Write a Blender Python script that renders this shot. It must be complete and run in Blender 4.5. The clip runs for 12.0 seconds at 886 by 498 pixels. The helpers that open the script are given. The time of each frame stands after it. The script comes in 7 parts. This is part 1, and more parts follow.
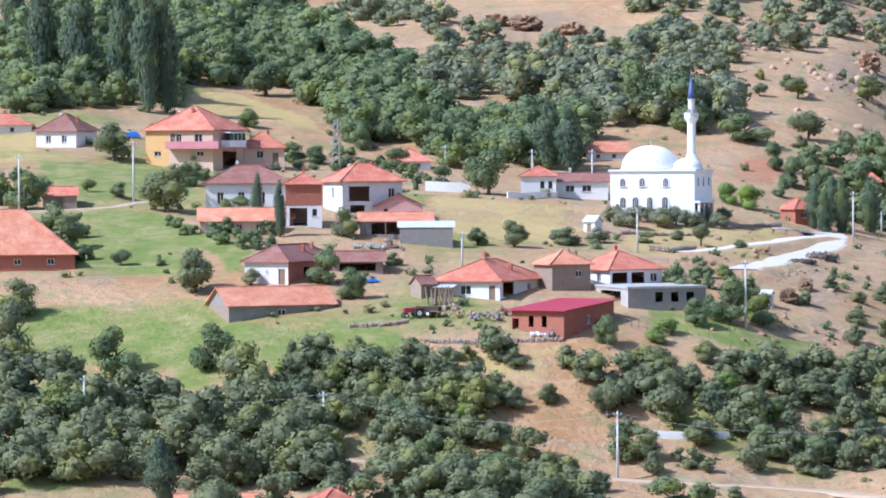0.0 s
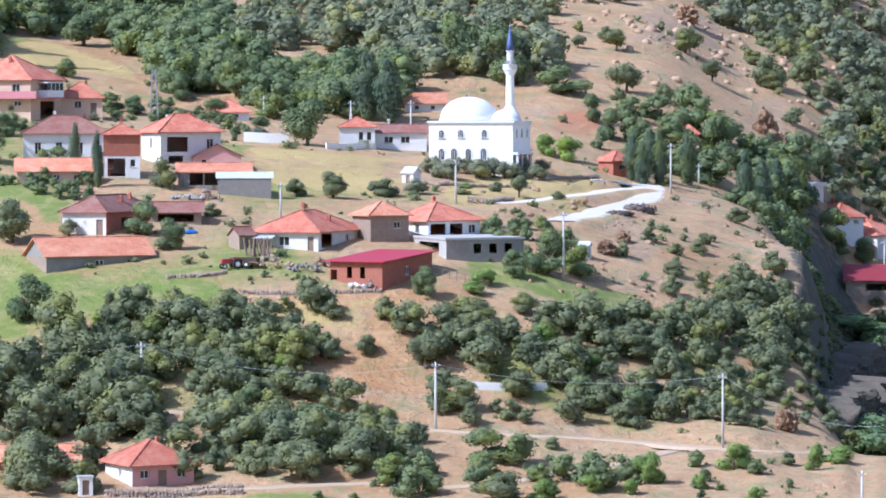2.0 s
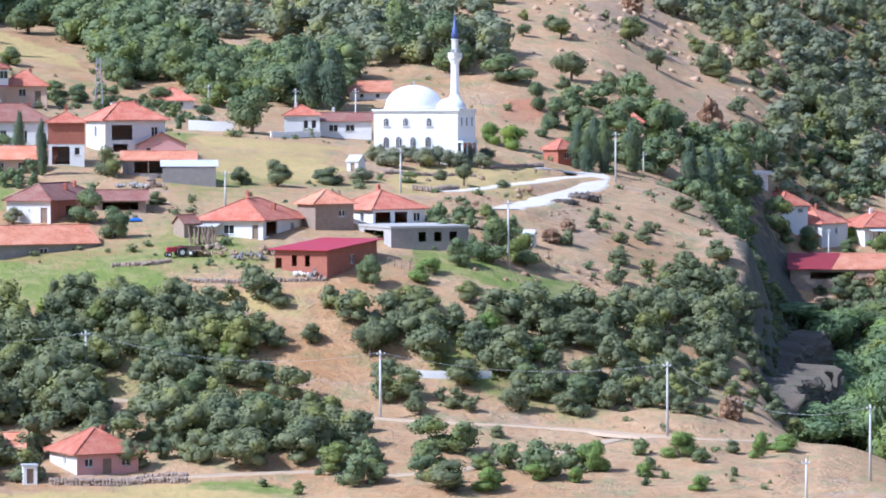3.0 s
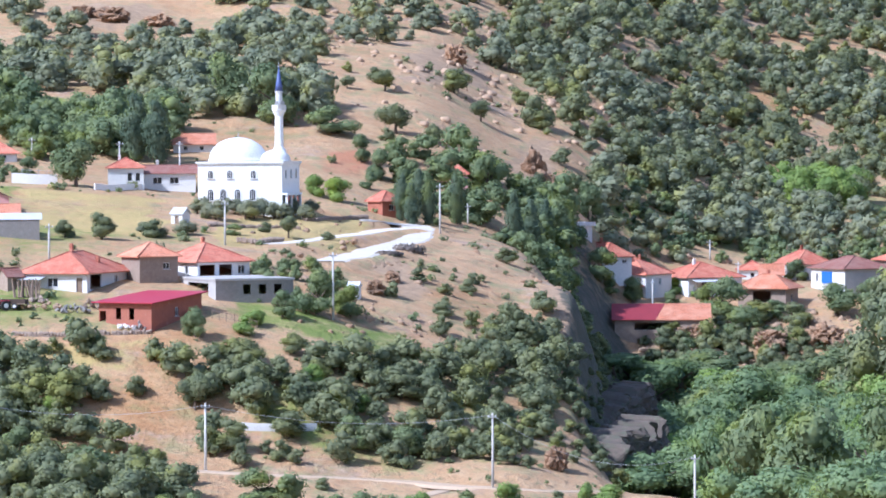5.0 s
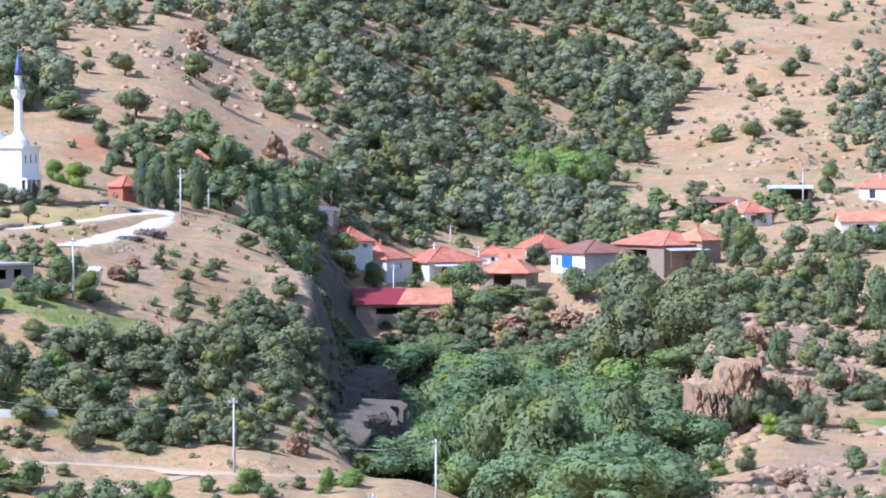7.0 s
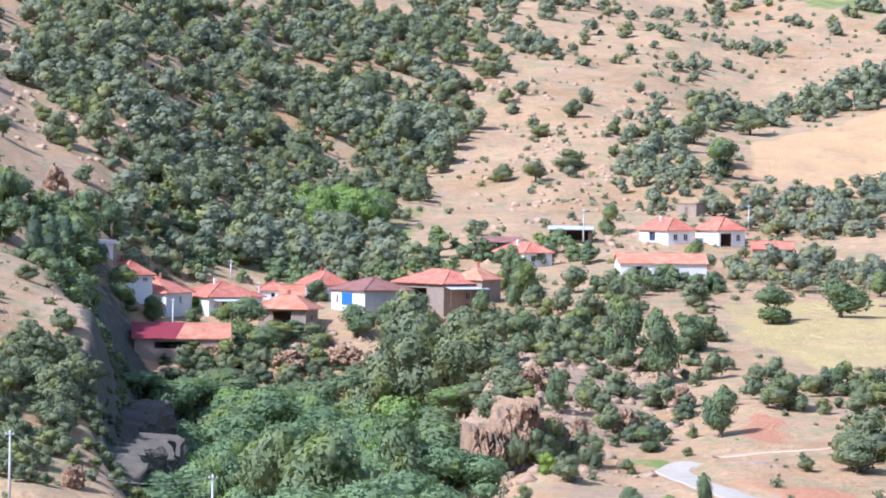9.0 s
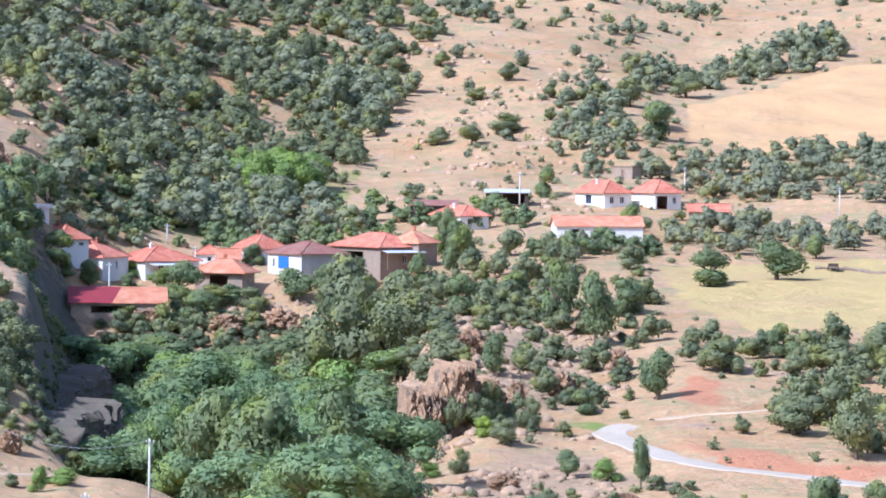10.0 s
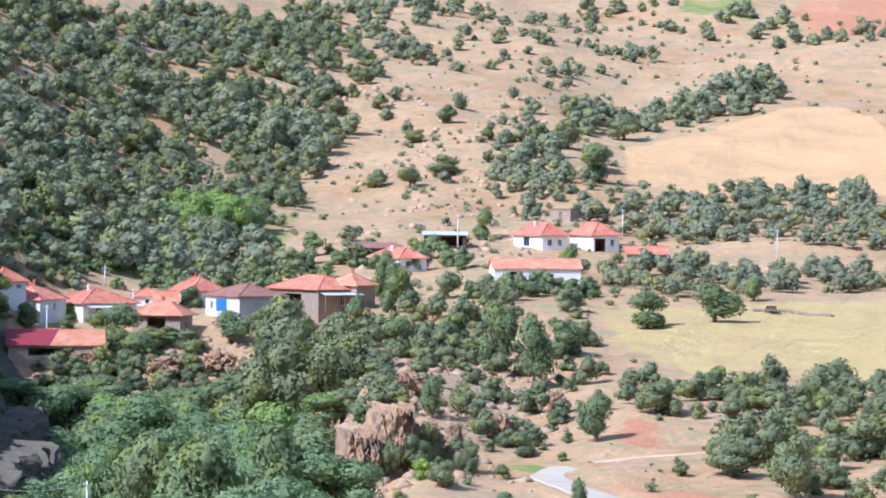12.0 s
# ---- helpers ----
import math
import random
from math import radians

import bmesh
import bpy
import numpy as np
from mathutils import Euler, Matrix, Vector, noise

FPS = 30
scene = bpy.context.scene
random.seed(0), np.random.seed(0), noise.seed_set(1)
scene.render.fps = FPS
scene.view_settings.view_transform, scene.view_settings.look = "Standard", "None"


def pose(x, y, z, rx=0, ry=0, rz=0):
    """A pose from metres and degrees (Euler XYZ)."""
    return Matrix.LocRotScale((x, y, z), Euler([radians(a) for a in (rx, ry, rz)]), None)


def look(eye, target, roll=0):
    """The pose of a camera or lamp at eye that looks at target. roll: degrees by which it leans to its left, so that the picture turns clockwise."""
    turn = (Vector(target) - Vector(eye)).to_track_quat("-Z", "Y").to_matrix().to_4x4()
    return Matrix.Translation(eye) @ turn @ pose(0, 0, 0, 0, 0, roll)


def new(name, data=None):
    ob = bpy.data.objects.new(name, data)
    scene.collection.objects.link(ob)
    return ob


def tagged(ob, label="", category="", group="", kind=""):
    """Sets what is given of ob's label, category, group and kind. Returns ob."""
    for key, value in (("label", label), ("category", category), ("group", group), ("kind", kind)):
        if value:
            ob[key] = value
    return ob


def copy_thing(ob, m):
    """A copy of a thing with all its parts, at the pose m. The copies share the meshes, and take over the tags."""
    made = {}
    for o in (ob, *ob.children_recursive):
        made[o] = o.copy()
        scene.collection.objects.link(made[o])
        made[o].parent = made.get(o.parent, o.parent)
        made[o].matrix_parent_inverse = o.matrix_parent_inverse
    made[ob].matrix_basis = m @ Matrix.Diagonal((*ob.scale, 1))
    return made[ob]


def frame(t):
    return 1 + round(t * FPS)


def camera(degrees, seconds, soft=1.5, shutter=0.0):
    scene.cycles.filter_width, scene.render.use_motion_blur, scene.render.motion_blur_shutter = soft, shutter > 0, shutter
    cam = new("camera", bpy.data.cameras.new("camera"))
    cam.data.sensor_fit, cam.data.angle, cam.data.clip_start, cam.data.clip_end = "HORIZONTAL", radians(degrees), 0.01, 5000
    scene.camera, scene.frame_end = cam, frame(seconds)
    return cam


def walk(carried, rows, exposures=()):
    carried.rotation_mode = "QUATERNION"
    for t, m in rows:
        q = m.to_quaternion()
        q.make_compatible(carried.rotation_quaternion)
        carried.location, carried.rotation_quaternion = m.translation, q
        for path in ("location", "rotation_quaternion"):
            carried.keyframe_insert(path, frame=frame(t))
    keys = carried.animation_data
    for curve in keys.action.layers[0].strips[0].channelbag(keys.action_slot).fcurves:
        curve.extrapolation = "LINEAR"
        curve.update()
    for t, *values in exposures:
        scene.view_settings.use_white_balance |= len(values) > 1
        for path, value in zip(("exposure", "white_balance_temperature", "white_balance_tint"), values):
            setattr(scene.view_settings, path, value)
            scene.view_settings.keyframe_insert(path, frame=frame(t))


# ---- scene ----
cam = camera(12.0, 12.0, soft=1.8)
# seconds, yaw, pitch, lean in degrees: a camera held in the hand that turns where it stands
TURNS = [
    (0.0, -0.0, -1.2, 0.389),
    (0.5, -0.343, -1.365, 0.323),
    (1.0, -1.367, -1.481, 0.157),
    (1.5, -1.837, -1.624, 0.238),
    (2.0, -2.465, -1.877, 0.198),
    (2.5, -2.692, -2.027, 0.316),
    (3.0, -3.215, -2.038, 0.155),
    (3.2, -3.734, -1.868, 0.16),
    (4.8, -5.371, -1.427, 0.28),
    (5.0, -5.601, -1.341, 0.309),
    (5.5, -5.794, -1.19, 0.56),
    (6.0, -6.523, -1.11, 0.594),
    (6.5, -7.523, -1.318, 0.589),
    (6.7, -8.059, -1.525, 0.5),
    (7.0, -9.121, -1.568, 0.328),
    (7.2, -9.464, -1.463, 0.22),
    (8.8, -11.858, -1.077, -0.6),
    (9.0, -12.103, -1.058, -0.714),
    (9.5, -12.732, -1.075, -0.714),
    (10.0, -12.972, -1.546, -0.568),
    (10.5, -13.089, -2.068, -0.545),
    (11.0, -13.73, -1.99, -0.791),
    (11.5, -14.162, -1.352, -0.638),
    (12.0, -13.808, -0.962, -0.593),
]
walk(cam, [(t, pose(0, 0, 0, 0, 0, yaw) @ pose(0, 0, 0, 90 + pitch) @ pose(0, 0, 0, 0, 0, -lean)) for t, yaw, pitch, lean in TURNS],
     exposures=[(0, 0.25, 5240, 14), (5.5, 0.37, 5180, 16), (7.0, 0.41, 5180, 16), (9.0, 0.47, 5180, 16), (12.0, 0.39, 5220, 14)])

# ---- light: a high summer sun from the left, clear sky ----
world = bpy.data.worlds.new("sky")
scene.world = world
world.use_nodes = True
sky = world.node_tree.nodes.new("ShaderNodeTexSky")
sky.sky_type, sky.sun_disc = "NISHITA", False
SUN = Vector((-0.71, -0.28, 0.74)).normalized()
sky.sun_elevation, sky.sun_rotation = math.asin(SUN.z), math.atan2(SUN.x, SUN.y)
sky.air_density, sky.dust_density = 1.0, 1.5
world.node_tree.links.new(sky.outputs[0], world.node_tree.nodes["Background"].inputs[0])
world.node_tree.nodes["Background"].inputs[1].default_value = 0.15
lamp = bpy.data.lights.new("sun", "SUN")
lamp.energy, lamp.angle, lamp.color = 4.8, radians(0.53), (1.0, 0.96, 0.90)
new("sun", lamp).matrix_world = look(SUN * 300, (0, 0, 0))
RANGES = [480, 516, 552, 588, 624, 672, 720, 780, 864, 984, 1200, 1560, 2040]
# the lie of the land: bearing in degrees from the first view, heights in metres at those ranges
LAND = {
    -7.51: (-44.8, -35.6, -27.8, -16.9, -10.4, -4.1, 2.4, 10.9, 23.6, 42.8, 77.9, 138.7, 214.1),
    -5.24: (-43.6, -35.6, -27.0, -16.2, -10.1, -3.6, 3.4, 11.5, 26.0, 48.0, 87.5, 147.0, 219.5),
    -2.18: (-44.2, -37.8, -23.3, -15.4, -9.2, -4.6, -0.0, 7.8, 21.4, 42.8, 81.0, 142.9, 214.1),
    0.89: (-43.6, -37.8, -22.6, -16.2, -11.8, -6.7, -3.4, 5.8, 20.3, 41.5, 79.4, 142.9, 214.1),
    3.19: (-43.6, -38.4, -24.1, -17.4, -13.4, -10.0, -4.8, 5.8, 20.3, 40.2, 77.9, 138.7, 208.6),
    5.10: (-44.2, -39.5, -30.0, -21.7, -15.9, -13.1, -10.2, 3.4, 18.8, 37.5, 73.8, 132.5, 200.4),
    6.62: (-44.2, -39.8, -34.5, -26.6, -20.0, -16.4, -17.0, -6.3, 9.8, 29.6, 67.4, 124.1, 189.6),
    7.30: (-44.5, -41.2, -36.7, -29.0, -20.9, -27.0, -26.1, -10.5, 7.0, 26.0, 64.2, 120.0, 184.1),
    7.61: (-44.7, -41.6, -39.5, -39.0, -29.0, -32.5, -30.4, -14.0, 4.5, 24.0, 61.8, 116.8, 180.0),
    7.85: (-44.8, -41.9, -43.0, -45.5, -40.0, -37.0, -36.5, -17.8, 2.5, 22.0, 59.9, 114.1, 176.5),
    8.12: (-45.1, -42.6, -46.0, -49.3, -48.5, -44.0, -40.1, -22.0, -0.5, 19.0, 57.0, 111.6, 173.2),
    8.36: (-44.6, -42.6, -46.7, -50.5, -51.5, -51.0, -41.1, -23.8, -3.0, 16.5, 55.5, 108.5, 169.1),
    8.66: (-44.6, -43.2, -46.4, -52.6, -54.0, -51.0, -40.1, -25.7, -6.0, 13.0, 52.5, 101.2, 159.6),
    10.38: (-45.2, -47.4, -51.1, -54.5, -54.8, -51.8, -42.0, -26.6, -17.2, 0.5, 40.5, 90.7, 151.4),
    12.22: (-45.5, -44.6, -45.6, -46.2, -46.6, -44.6, -38.2, -25.7, -18.0, -4.7, 31.3, 80.4, 140.5),
    12.81: (-45.1, -44.0, -43.4, -40.7, -33.9, -30.0, -27.5, -24.1, -18.0, -4.6, 30.5, 78.3, 137.8),
    13.68: (-45.1, -44.0, -41.9, -38.3, -34.0, -30.2, -27.6, -23.5, -18.0, -4.0, 29.6, 76.2, 135.1),
    14.77: (-46.1, -44.6, -42.6, -39.8, -36.5, -32.0, -27.6, -22.6, -16.8, -3.4, 28.1, 74.0, 132.4),
    16.55: (-46.4, -44.6, -41.2, -38.3, -34.8, -31.1, -27.6, -23.5, -18.0, -6.0, 21.7, 72.0, 132.4),
    19.33: (-46.4, -44.6, -41.2, -38.3, -34.8, -31.1, -27.6, -24.1, -19.2, -6.6, 23.3, 72.0, 129.6),
}
NEAR = [(0, -1.7), (15, -1.8), (70, -11.0), (180, -36.0), (330, -53.0), (420, -51.0)]


def slopes(xs, ys):
    """Tangents of a smooth curve that does not overshoot (ys: curves by knots)."""
    h = np.diff(xs)
    s = np.diff(ys, axis=-1) / h
    m = np.zeros_like(ys)
    a, b = s[..., :-1], s[..., 1:]
    w1, w2 = 2 * h[1:] + h[:-1], h[1:] + 2 * h[:-1]
    same = a * b > 0
    with np.errstate(divide="ignore", invalid="ignore"):
        m[..., 1:-1] = np.where(same, (w1 + w2) / (w1 / np.where(same, a, 1) + w2 / np.where(same, b, 1)), 0)
    m[..., 0], m[..., -1] = s[..., 0], s[..., -1]
    return m


def hermite(x, xs, ys, ms):
    x = np.clip(x, xs[0], xs[-1])
    i = np.clip(np.searchsorted(xs, x, side="right") - 1, 0, len(xs) - 2)
    h = xs[i + 1] - xs[i]
    t = (x - xs[i]) / h
    return i, h, t


BEARINGS = np.array(sorted(LAND))
KNOTS = np.array([d for d, z in NEAR] + RANGES + [2800, 4500], float)
HEIGHTS = np.array([[z for d, z in NEAR] + list(LAND[b]) + [LAND[b][-1] + 30, LAND[b][-1] - 40] for b in BEARINGS])
STEEP = slopes(KNOTS, HEIGHTS)


def hash01(i, j, k):
    n = (i * 374761393 + j * 668265263 + k * 974634777) & 0x7FFFFFFF
    n = ((n ^ (n >> 13)) * 1274126177) & 0x7FFFFFFF
    return ((n ^ (n >> 16)) & 0xFFFF) / 65535.0


def rough(x, y, size, k):
    """Smooth noise, -1 to 1."""
    x, y = np.asarray(x, float) / size, np.asarray(y, float) / size
    i, j = np.floor(x).astype(np.int64), np.floor(y).astype(np.int64)
    u, v = x - i, y - j
    u, v = u * u * (3 - 2 * u), v * v * (3 - 2 * v)
    a, b = hash01(i, j, k), hash01(i + 1, j, k)
    c, d = hash01(i, j + 1, k), hash01(i + 1, j + 1, k)
    return 2 * ((a + (b - a) * u) * (1 - v) + (c + (d - c) * u) * v) - 1


def height(x, y):
    """The height of the ground."""
    x, y = np.atleast_1d(np.asarray(x, float)), np.atleast_1d(np.asarray(y, float))
    d, b = np.hypot(x, y), np.degrees(np.arctan2(x, y))
    i, h, t = hermite(d, KNOTS, None, None)
    t2, t3 = t * t, t * t * t
    cols = [(2 * t3 - 3 * t2 + 1) * HEIGHTS[c][i] + (t3 - 2 * t2 + t) * h * STEEP[c][i] + (3 * t2 - 2 * t3) * HEIGHTS[c][i + 1]
            + (t3 - t2) * h * STEEP[c][i + 1] for c in range(len(BEARINGS))]
    cols = np.array(cols).T
    ms = slopes(BEARINGS, cols)
    i, h, t = hermite(b, BEARINGS, None, None)
    t2, t3 = t * t, t * t * t
    r = np.arange(len(b))
    z = ((2 * t3 - 3 * t2 + 1) * cols[r, i] + (t3 - 2 * t2 + t) * h * ms[r, i] + (3 * t2 - 2 * t3) * cols[r, i + 1] + (t3 - t2) * h * ms[r, i + 1])
    far = np.clip((d - 770) / 190, 0, 1)
    grow = np.clip((d - 240) / 180, 0, 1)
    z = z + grow * (0.38 * rough(x, y, 11, 1) + 0.2 * rough(x, y, 4.2, 2)) + far * (2.4 * rough(x, y, 48, 3) + 1.3 * rough(x, y, 19, 4) + 0.5 * rough(x, y, 8, 5))
    return z


# ---- materials ----
def nodes_of(name):
    m = bpy.data.materials.new(name)
    m.use_nodes = True
    nt = m.node_tree
    return m, nt, nt.nodes["Principled BSDF"]


def node(nt, kind, **values):
    n = nt.nodes.new(kind)
    for k, v in values.items():
        n.inputs[k].default_value = v
    return n


def noise_of(nt, vec, scale, detail=4.0, roughness=0.6):
    n = node(nt, "ShaderNodeTexNoise", Scale=scale, Detail=detail, Roughness=roughness)
    nt.links.new(vec, n.inputs["Vector"])
    return n.outputs["Fac"]


def ramp(nt, fac, lo, hi):
    n = node(nt, "ShaderNodeMapRange")
    nt.links.new(fac, n.inputs["Value"])
    n.inputs["From Min"].default_value, n.inputs["From Max"].default_value = lo, hi
    return n.outputs["Result"]


def blend(nt, fac, a, b, mode="MIX"):
    n = nt.nodes.new("ShaderNodeMix")
    n.data_type, n.blend_type = "RGBA", mode
    for sock, v in ((n.inputs[0], fac), (n.inputs[6], a), (n.inputs[7], b)):
        if isinstance(v, (int, float)):
            sock.default_value = v
        elif isinstance(v, tuple):
            sock.default_value = (*v, 1)
        else:
            nt.links.new(v, sock)
    return n.outputs[2]


def bump(nt, bsdf, fac, strength, distance):
    n = node(nt, "ShaderNodeBump", Strength=strength, Distance=distance)
    nt.links.new(fac, n.inputs["Height"])
    nt.links.new(n.outputs[0], bsdf.inputs["Normal"])


def surface(name, base, second, scale=0.8, fine=6.0, rough_=0.85, relief=0.03, stain=None, stain_at=(0.55, 0.75), metal=0.0):
    """A weathered surface: two tones at a large and a small scale, stains, fine relief."""
    m, nt, b = nodes_of(name)
    pos = nt.nodes.new("ShaderNodeNewGeometry").outputs["Position"]
    rnd = nt.nodes.new("ShaderNodeObjectInfo").outputs["Random"]
    col = blend(nt, ramp(nt, noise_of(nt, pos, scale), 0.3, 0.7), base, second)
    fine_n = noise_of(nt, pos, fine, 6.0, 0.7)
    dark = tuple(c * 0.72 for c in base)
    col = blend(nt, ramp(nt, fine_n, 0.45, 0.8), col, dark)
    if stain:
        col = blend(nt, ramp(nt, noise_of(nt, pos, scale * 1.7, 7.0, 0.7), *stain_at), col, stain)
    hs = node(nt, "ShaderNodeHueSaturation")
    nt.links.new(ramp(nt, rnd, -1.0, 2.0), hs.inputs["Value"])
    mr = hs.inputs["Value"].links[0].from_node
    mr.inputs["From Min"].default_value, mr.inputs["From Max"].default_value = 0, 1
    mr.inputs["To Min"].default_value, mr.inputs["To Max"].default_value = 0.88, 1.1
    nt.links.new(col, hs.inputs["Color"])
    nt.links.new(hs.outputs[0], b.inputs["Base Color"])
    b.inputs["Roughness"].default_value, b.inputs["Metallic"].default_value = rough_, metal
    bump(nt, b, fine_n, 0.6, relief)
    return m


def tiles(name, base, second, worn):
    """Clay roof tiles: rows of rounded tiles, each row stepping over the next."""
    m, nt, b = nodes_of(name)
    uv = nt.nodes.new("ShaderNodeUVMap").outputs[0]
    pos = nt.nodes.new("ShaderNodeNewGeometry").outputs["Position"]
    rnd = nt.nodes.new("ShaderNodeObjectInfo").outputs["Random"]
    brick = node(nt, "ShaderNodeTexBrick", Scale=1.0)
    brick.inputs["Brick Width"].default_value, brick.inputs["Row Height"].default_value = 0.24, 0.36
    brick.inputs["Mortar Size"].default_value, brick.inputs["Mortar Smooth"].default_value = 0.03, 0.6
    brick.inputs["Color1"].default_value, brick.inputs["Color2"].default_value = (*base, 1), (*second, 1)
    brick.inputs["Mortar"].default_value = (*(c * 0.45 for c in base), 1)
    nt.links.new(uv, brick.inputs["Vector"])
    big = noise_of(nt, pos, 0.5, 5.0, 0.65)
    col = blend(nt, ramp(nt, big, 0.42, 0.68), brick.outputs["Color"], worn)
    col = blend(nt, ramp(nt, noise_of(nt, pos, 2.6, 6.0, 0.7), 0.5, 0.8), col, tuple(c * 0.6 for c in second))
    hs = node(nt, "ShaderNodeHueSaturation")
    mr = node(nt, "ShaderNodeMapRange")
    mr.inputs["To Min"].default_value, mr.inputs["To Max"].default_value = 0.85, 1.12
    nt.links.new(rnd, mr.inputs["Value"])
    nt.links.new(mr.outputs[0], hs.inputs["Value"])
    nt.links.new(col, hs.inputs["Color"])
    nt.links.new(hs.outputs[0], b.inputs["Base Color"])
    b.inputs["Roughness"].default_value = 0.8
    bump(nt, b, brick.outputs["Fac"], 0.8, -0.05)
    return m


def foliage(name, base, second, light):
    """Leaves: the tone varies from plant to plant and from leaf clump to leaf clump."""
    m, nt, b = nodes_of(name)
    geo = nt.nodes.new("ShaderNodeNewGeometry")
    rnd = nt.nodes.new("ShaderNodeObjectInfo").outputs["Random"]
    isl = geo.outputs["Random Per Island"]
    col = blend(nt, rnd, base, second)
    col = blend(nt, ramp(nt, noise_of(nt, geo.outputs["Position"], 0.10, 2.0, 0.5), 0.35, 0.65), col, second)
    col = blend(nt, ramp(nt, noise_of(nt, geo.outputs["Position"], 0.9, 3.0, 0.6), 0.45, 0.75), col, light)
    col = blend(nt, ramp(nt, isl, 0.0, 2.6), col, light)
    tone = noise_of(nt, geo.outputs["Position"], 0.19, 1.5, 0.5)
    col = blend(nt, ramp(nt, tone, 0.54, 0.68), col, blend(nt, 1.0, col, (1.18, 1.12, 0.72), "MULTIPLY"))
    col = blend(nt, ramp(nt, tone, 0.46, 0.34), col, blend(nt, 1.0, col, (0.70, 0.76, 0.80), "MULTIPLY"))
    nt.links.new(col, b.inputs["Base Color"])
    b.inputs["Roughness"].default_value = 0.62
    b.inputs["Specular IOR Level"].default_value = 0.15
    thin = nt.nodes.new("ShaderNodeBsdfTranslucent")
    nt.links.new(blend(nt, 1.0, col, (1.0, 1.0, 0.8), "MULTIPLY"), thin.inputs["Color"])
    both = nt.nodes.new("ShaderNodeMixShader")
    both.inputs[0].default_value = 0.42
    nt.links.new(b.outputs[0], both.inputs[1])
    nt.links.new(thin.outputs[0], both.inputs[2])
    nt.links.new(both.outputs[0], nt.nodes["Material Output"].inputs["Surface"])
    return m


TILE_RED = tiles("red clay tiles", (0.68, 0.20, 0.12), (0.58, 0.165, 0.10), (0.66, 0.28, 0.18))
TILE_ORANGE = tiles("orange clay tiles", (0.76, 0.28, 0.15), (0.66, 0.235, 0.125), (0.72, 0.35, 0.22))
TILE_OLD = tiles("weathered brown tiles", (0.36, 0.14, 0.10), (0.27, 0.11, 0.085), (0.32, 0.18, 0.14))
WHITE = surface("whitewashed plaster", (0.80, 0.79, 0.76), (0.74, 0.73, 0.70), 0.5, 5.0, stain=(0.55, 0.52, 0.47), stain_at=(0.66, 0.85))
MARBLE_WHITE = surface("white painted render", (0.84, 0.84, 0.82), (0.80, 0.80, 0.78), 0.4, 4.0, relief=0.01)
PEACH = surface("peach plaster", (0.72, 0.52, 0.38), (0.66, 0.46, 0.33), 0.5, 5.0)
ORANGE_WALL = surface("ochre orange plaster", (0.72, 0.44, 0.18), (0.66, 0.39, 0.15), 0.5, 5.0)
PINK = surface("faded pink plaster", (0.66, 0.36, 0.33), (0.60, 0.31, 0.28), 0.5, 5.0, stain=(0.5, 0.36, 0.3))
PINK_SLAB = surface("pink painted concrete", (0.60, 0.25, 0.27), (0.52, 0.2, 0.22), 0.5, 5.0)
BRICK = surface("red hollow brick", (0.42, 0.15, 0.09), (0.34, 0.12, 0.08), 1.2, 7.0, stain=(0.5, 0.36, 0.28), stain_at=(0.6, 0.8))
STONE = surface("rough field stone", (0.38, 0.29, 0.22), (0.29, 0.215, 0.165), 1.5, 5.0, relief=0.08, stain=(0.42, 0.36, 0.3))
BLOCK = surface("grey concrete block", (0.30, 0.28, 0.26), (0.24, 0.22, 0.2), 1.2, 5.0, stain=(0.38, 0.33, 0.28))
CONCRETE = surface("weathered concrete", (0.46, 0.44, 0.41), (0.38, 0.36, 0.34), 0.8, 6.0)
SHEET_RED = surface("raspberry red metal sheet", (0.50, 0.042, 0.07), (0.43, 0.038, 0.06), 0.6, 3.0, 0.5, 0.01)
SHEET_GREY = surface("galvanised sheet", (0.62, 0.64, 0.66), (0.52, 0.53, 0.54), 0.6, 3.0, 0.5, 0.01)
SHEET_DARK = surface("dark maroon metal sheet", (0.30, 0.035, 0.045), (0.24, 0.03, 0.04), 0.6, 3.0, 0.6, 0.01)
TURQUOISE = surface("turquoise paint", (0.10, 0.42, 0.48), (0.09, 0.36, 0.42), 0.8, 4.0, 0.6, 0.01)
BLUE_PAINT = surface("bright blue paint", (0.03, 0.17, 0.60), (0.03, 0.14, 0.5), 0.8, 4.0, 0.6, 0.01)
BLUE_TOP = surface("blue sheet metal", (0.085, 0.12, 0.30), (0.075, 0.10, 0.25), 0.8, 4.0, 0.5, 0.01)
TIMBER = surface("weathered timber", (0.28, 0.2, 0.14), (0.2, 0.14, 0.1), 1.5, 8.0)
DARK_WOOD = surface("dark old wood", (0.09, 0.06, 0.045), (0.06, 0.04, 0.03), 1.5, 8.0)
WHITE_PAINT = surface("white gloss paint", (0.8, 0.8, 0.8), (0.74, 0.74, 0.74), 1.0, 6.0, 0.5, 0.005)
POLE = surface("pale concrete pole", (0.62, 0.60, 0.56), (0.54, 0.52, 0.48), 0.9, 6.0)
STEEL = surface("grey galvanised steel", (0.42, 0.43, 0.44), (0.35, 0.36, 0.37), 1.0, 6.0, 0.5, 0.01, metal=0.4)
BARK = surface("grey brown bark", (0.16, 0.115, 0.08), (0.10, 0.075, 0.055), 1.5, 7.0, relief=0.05)
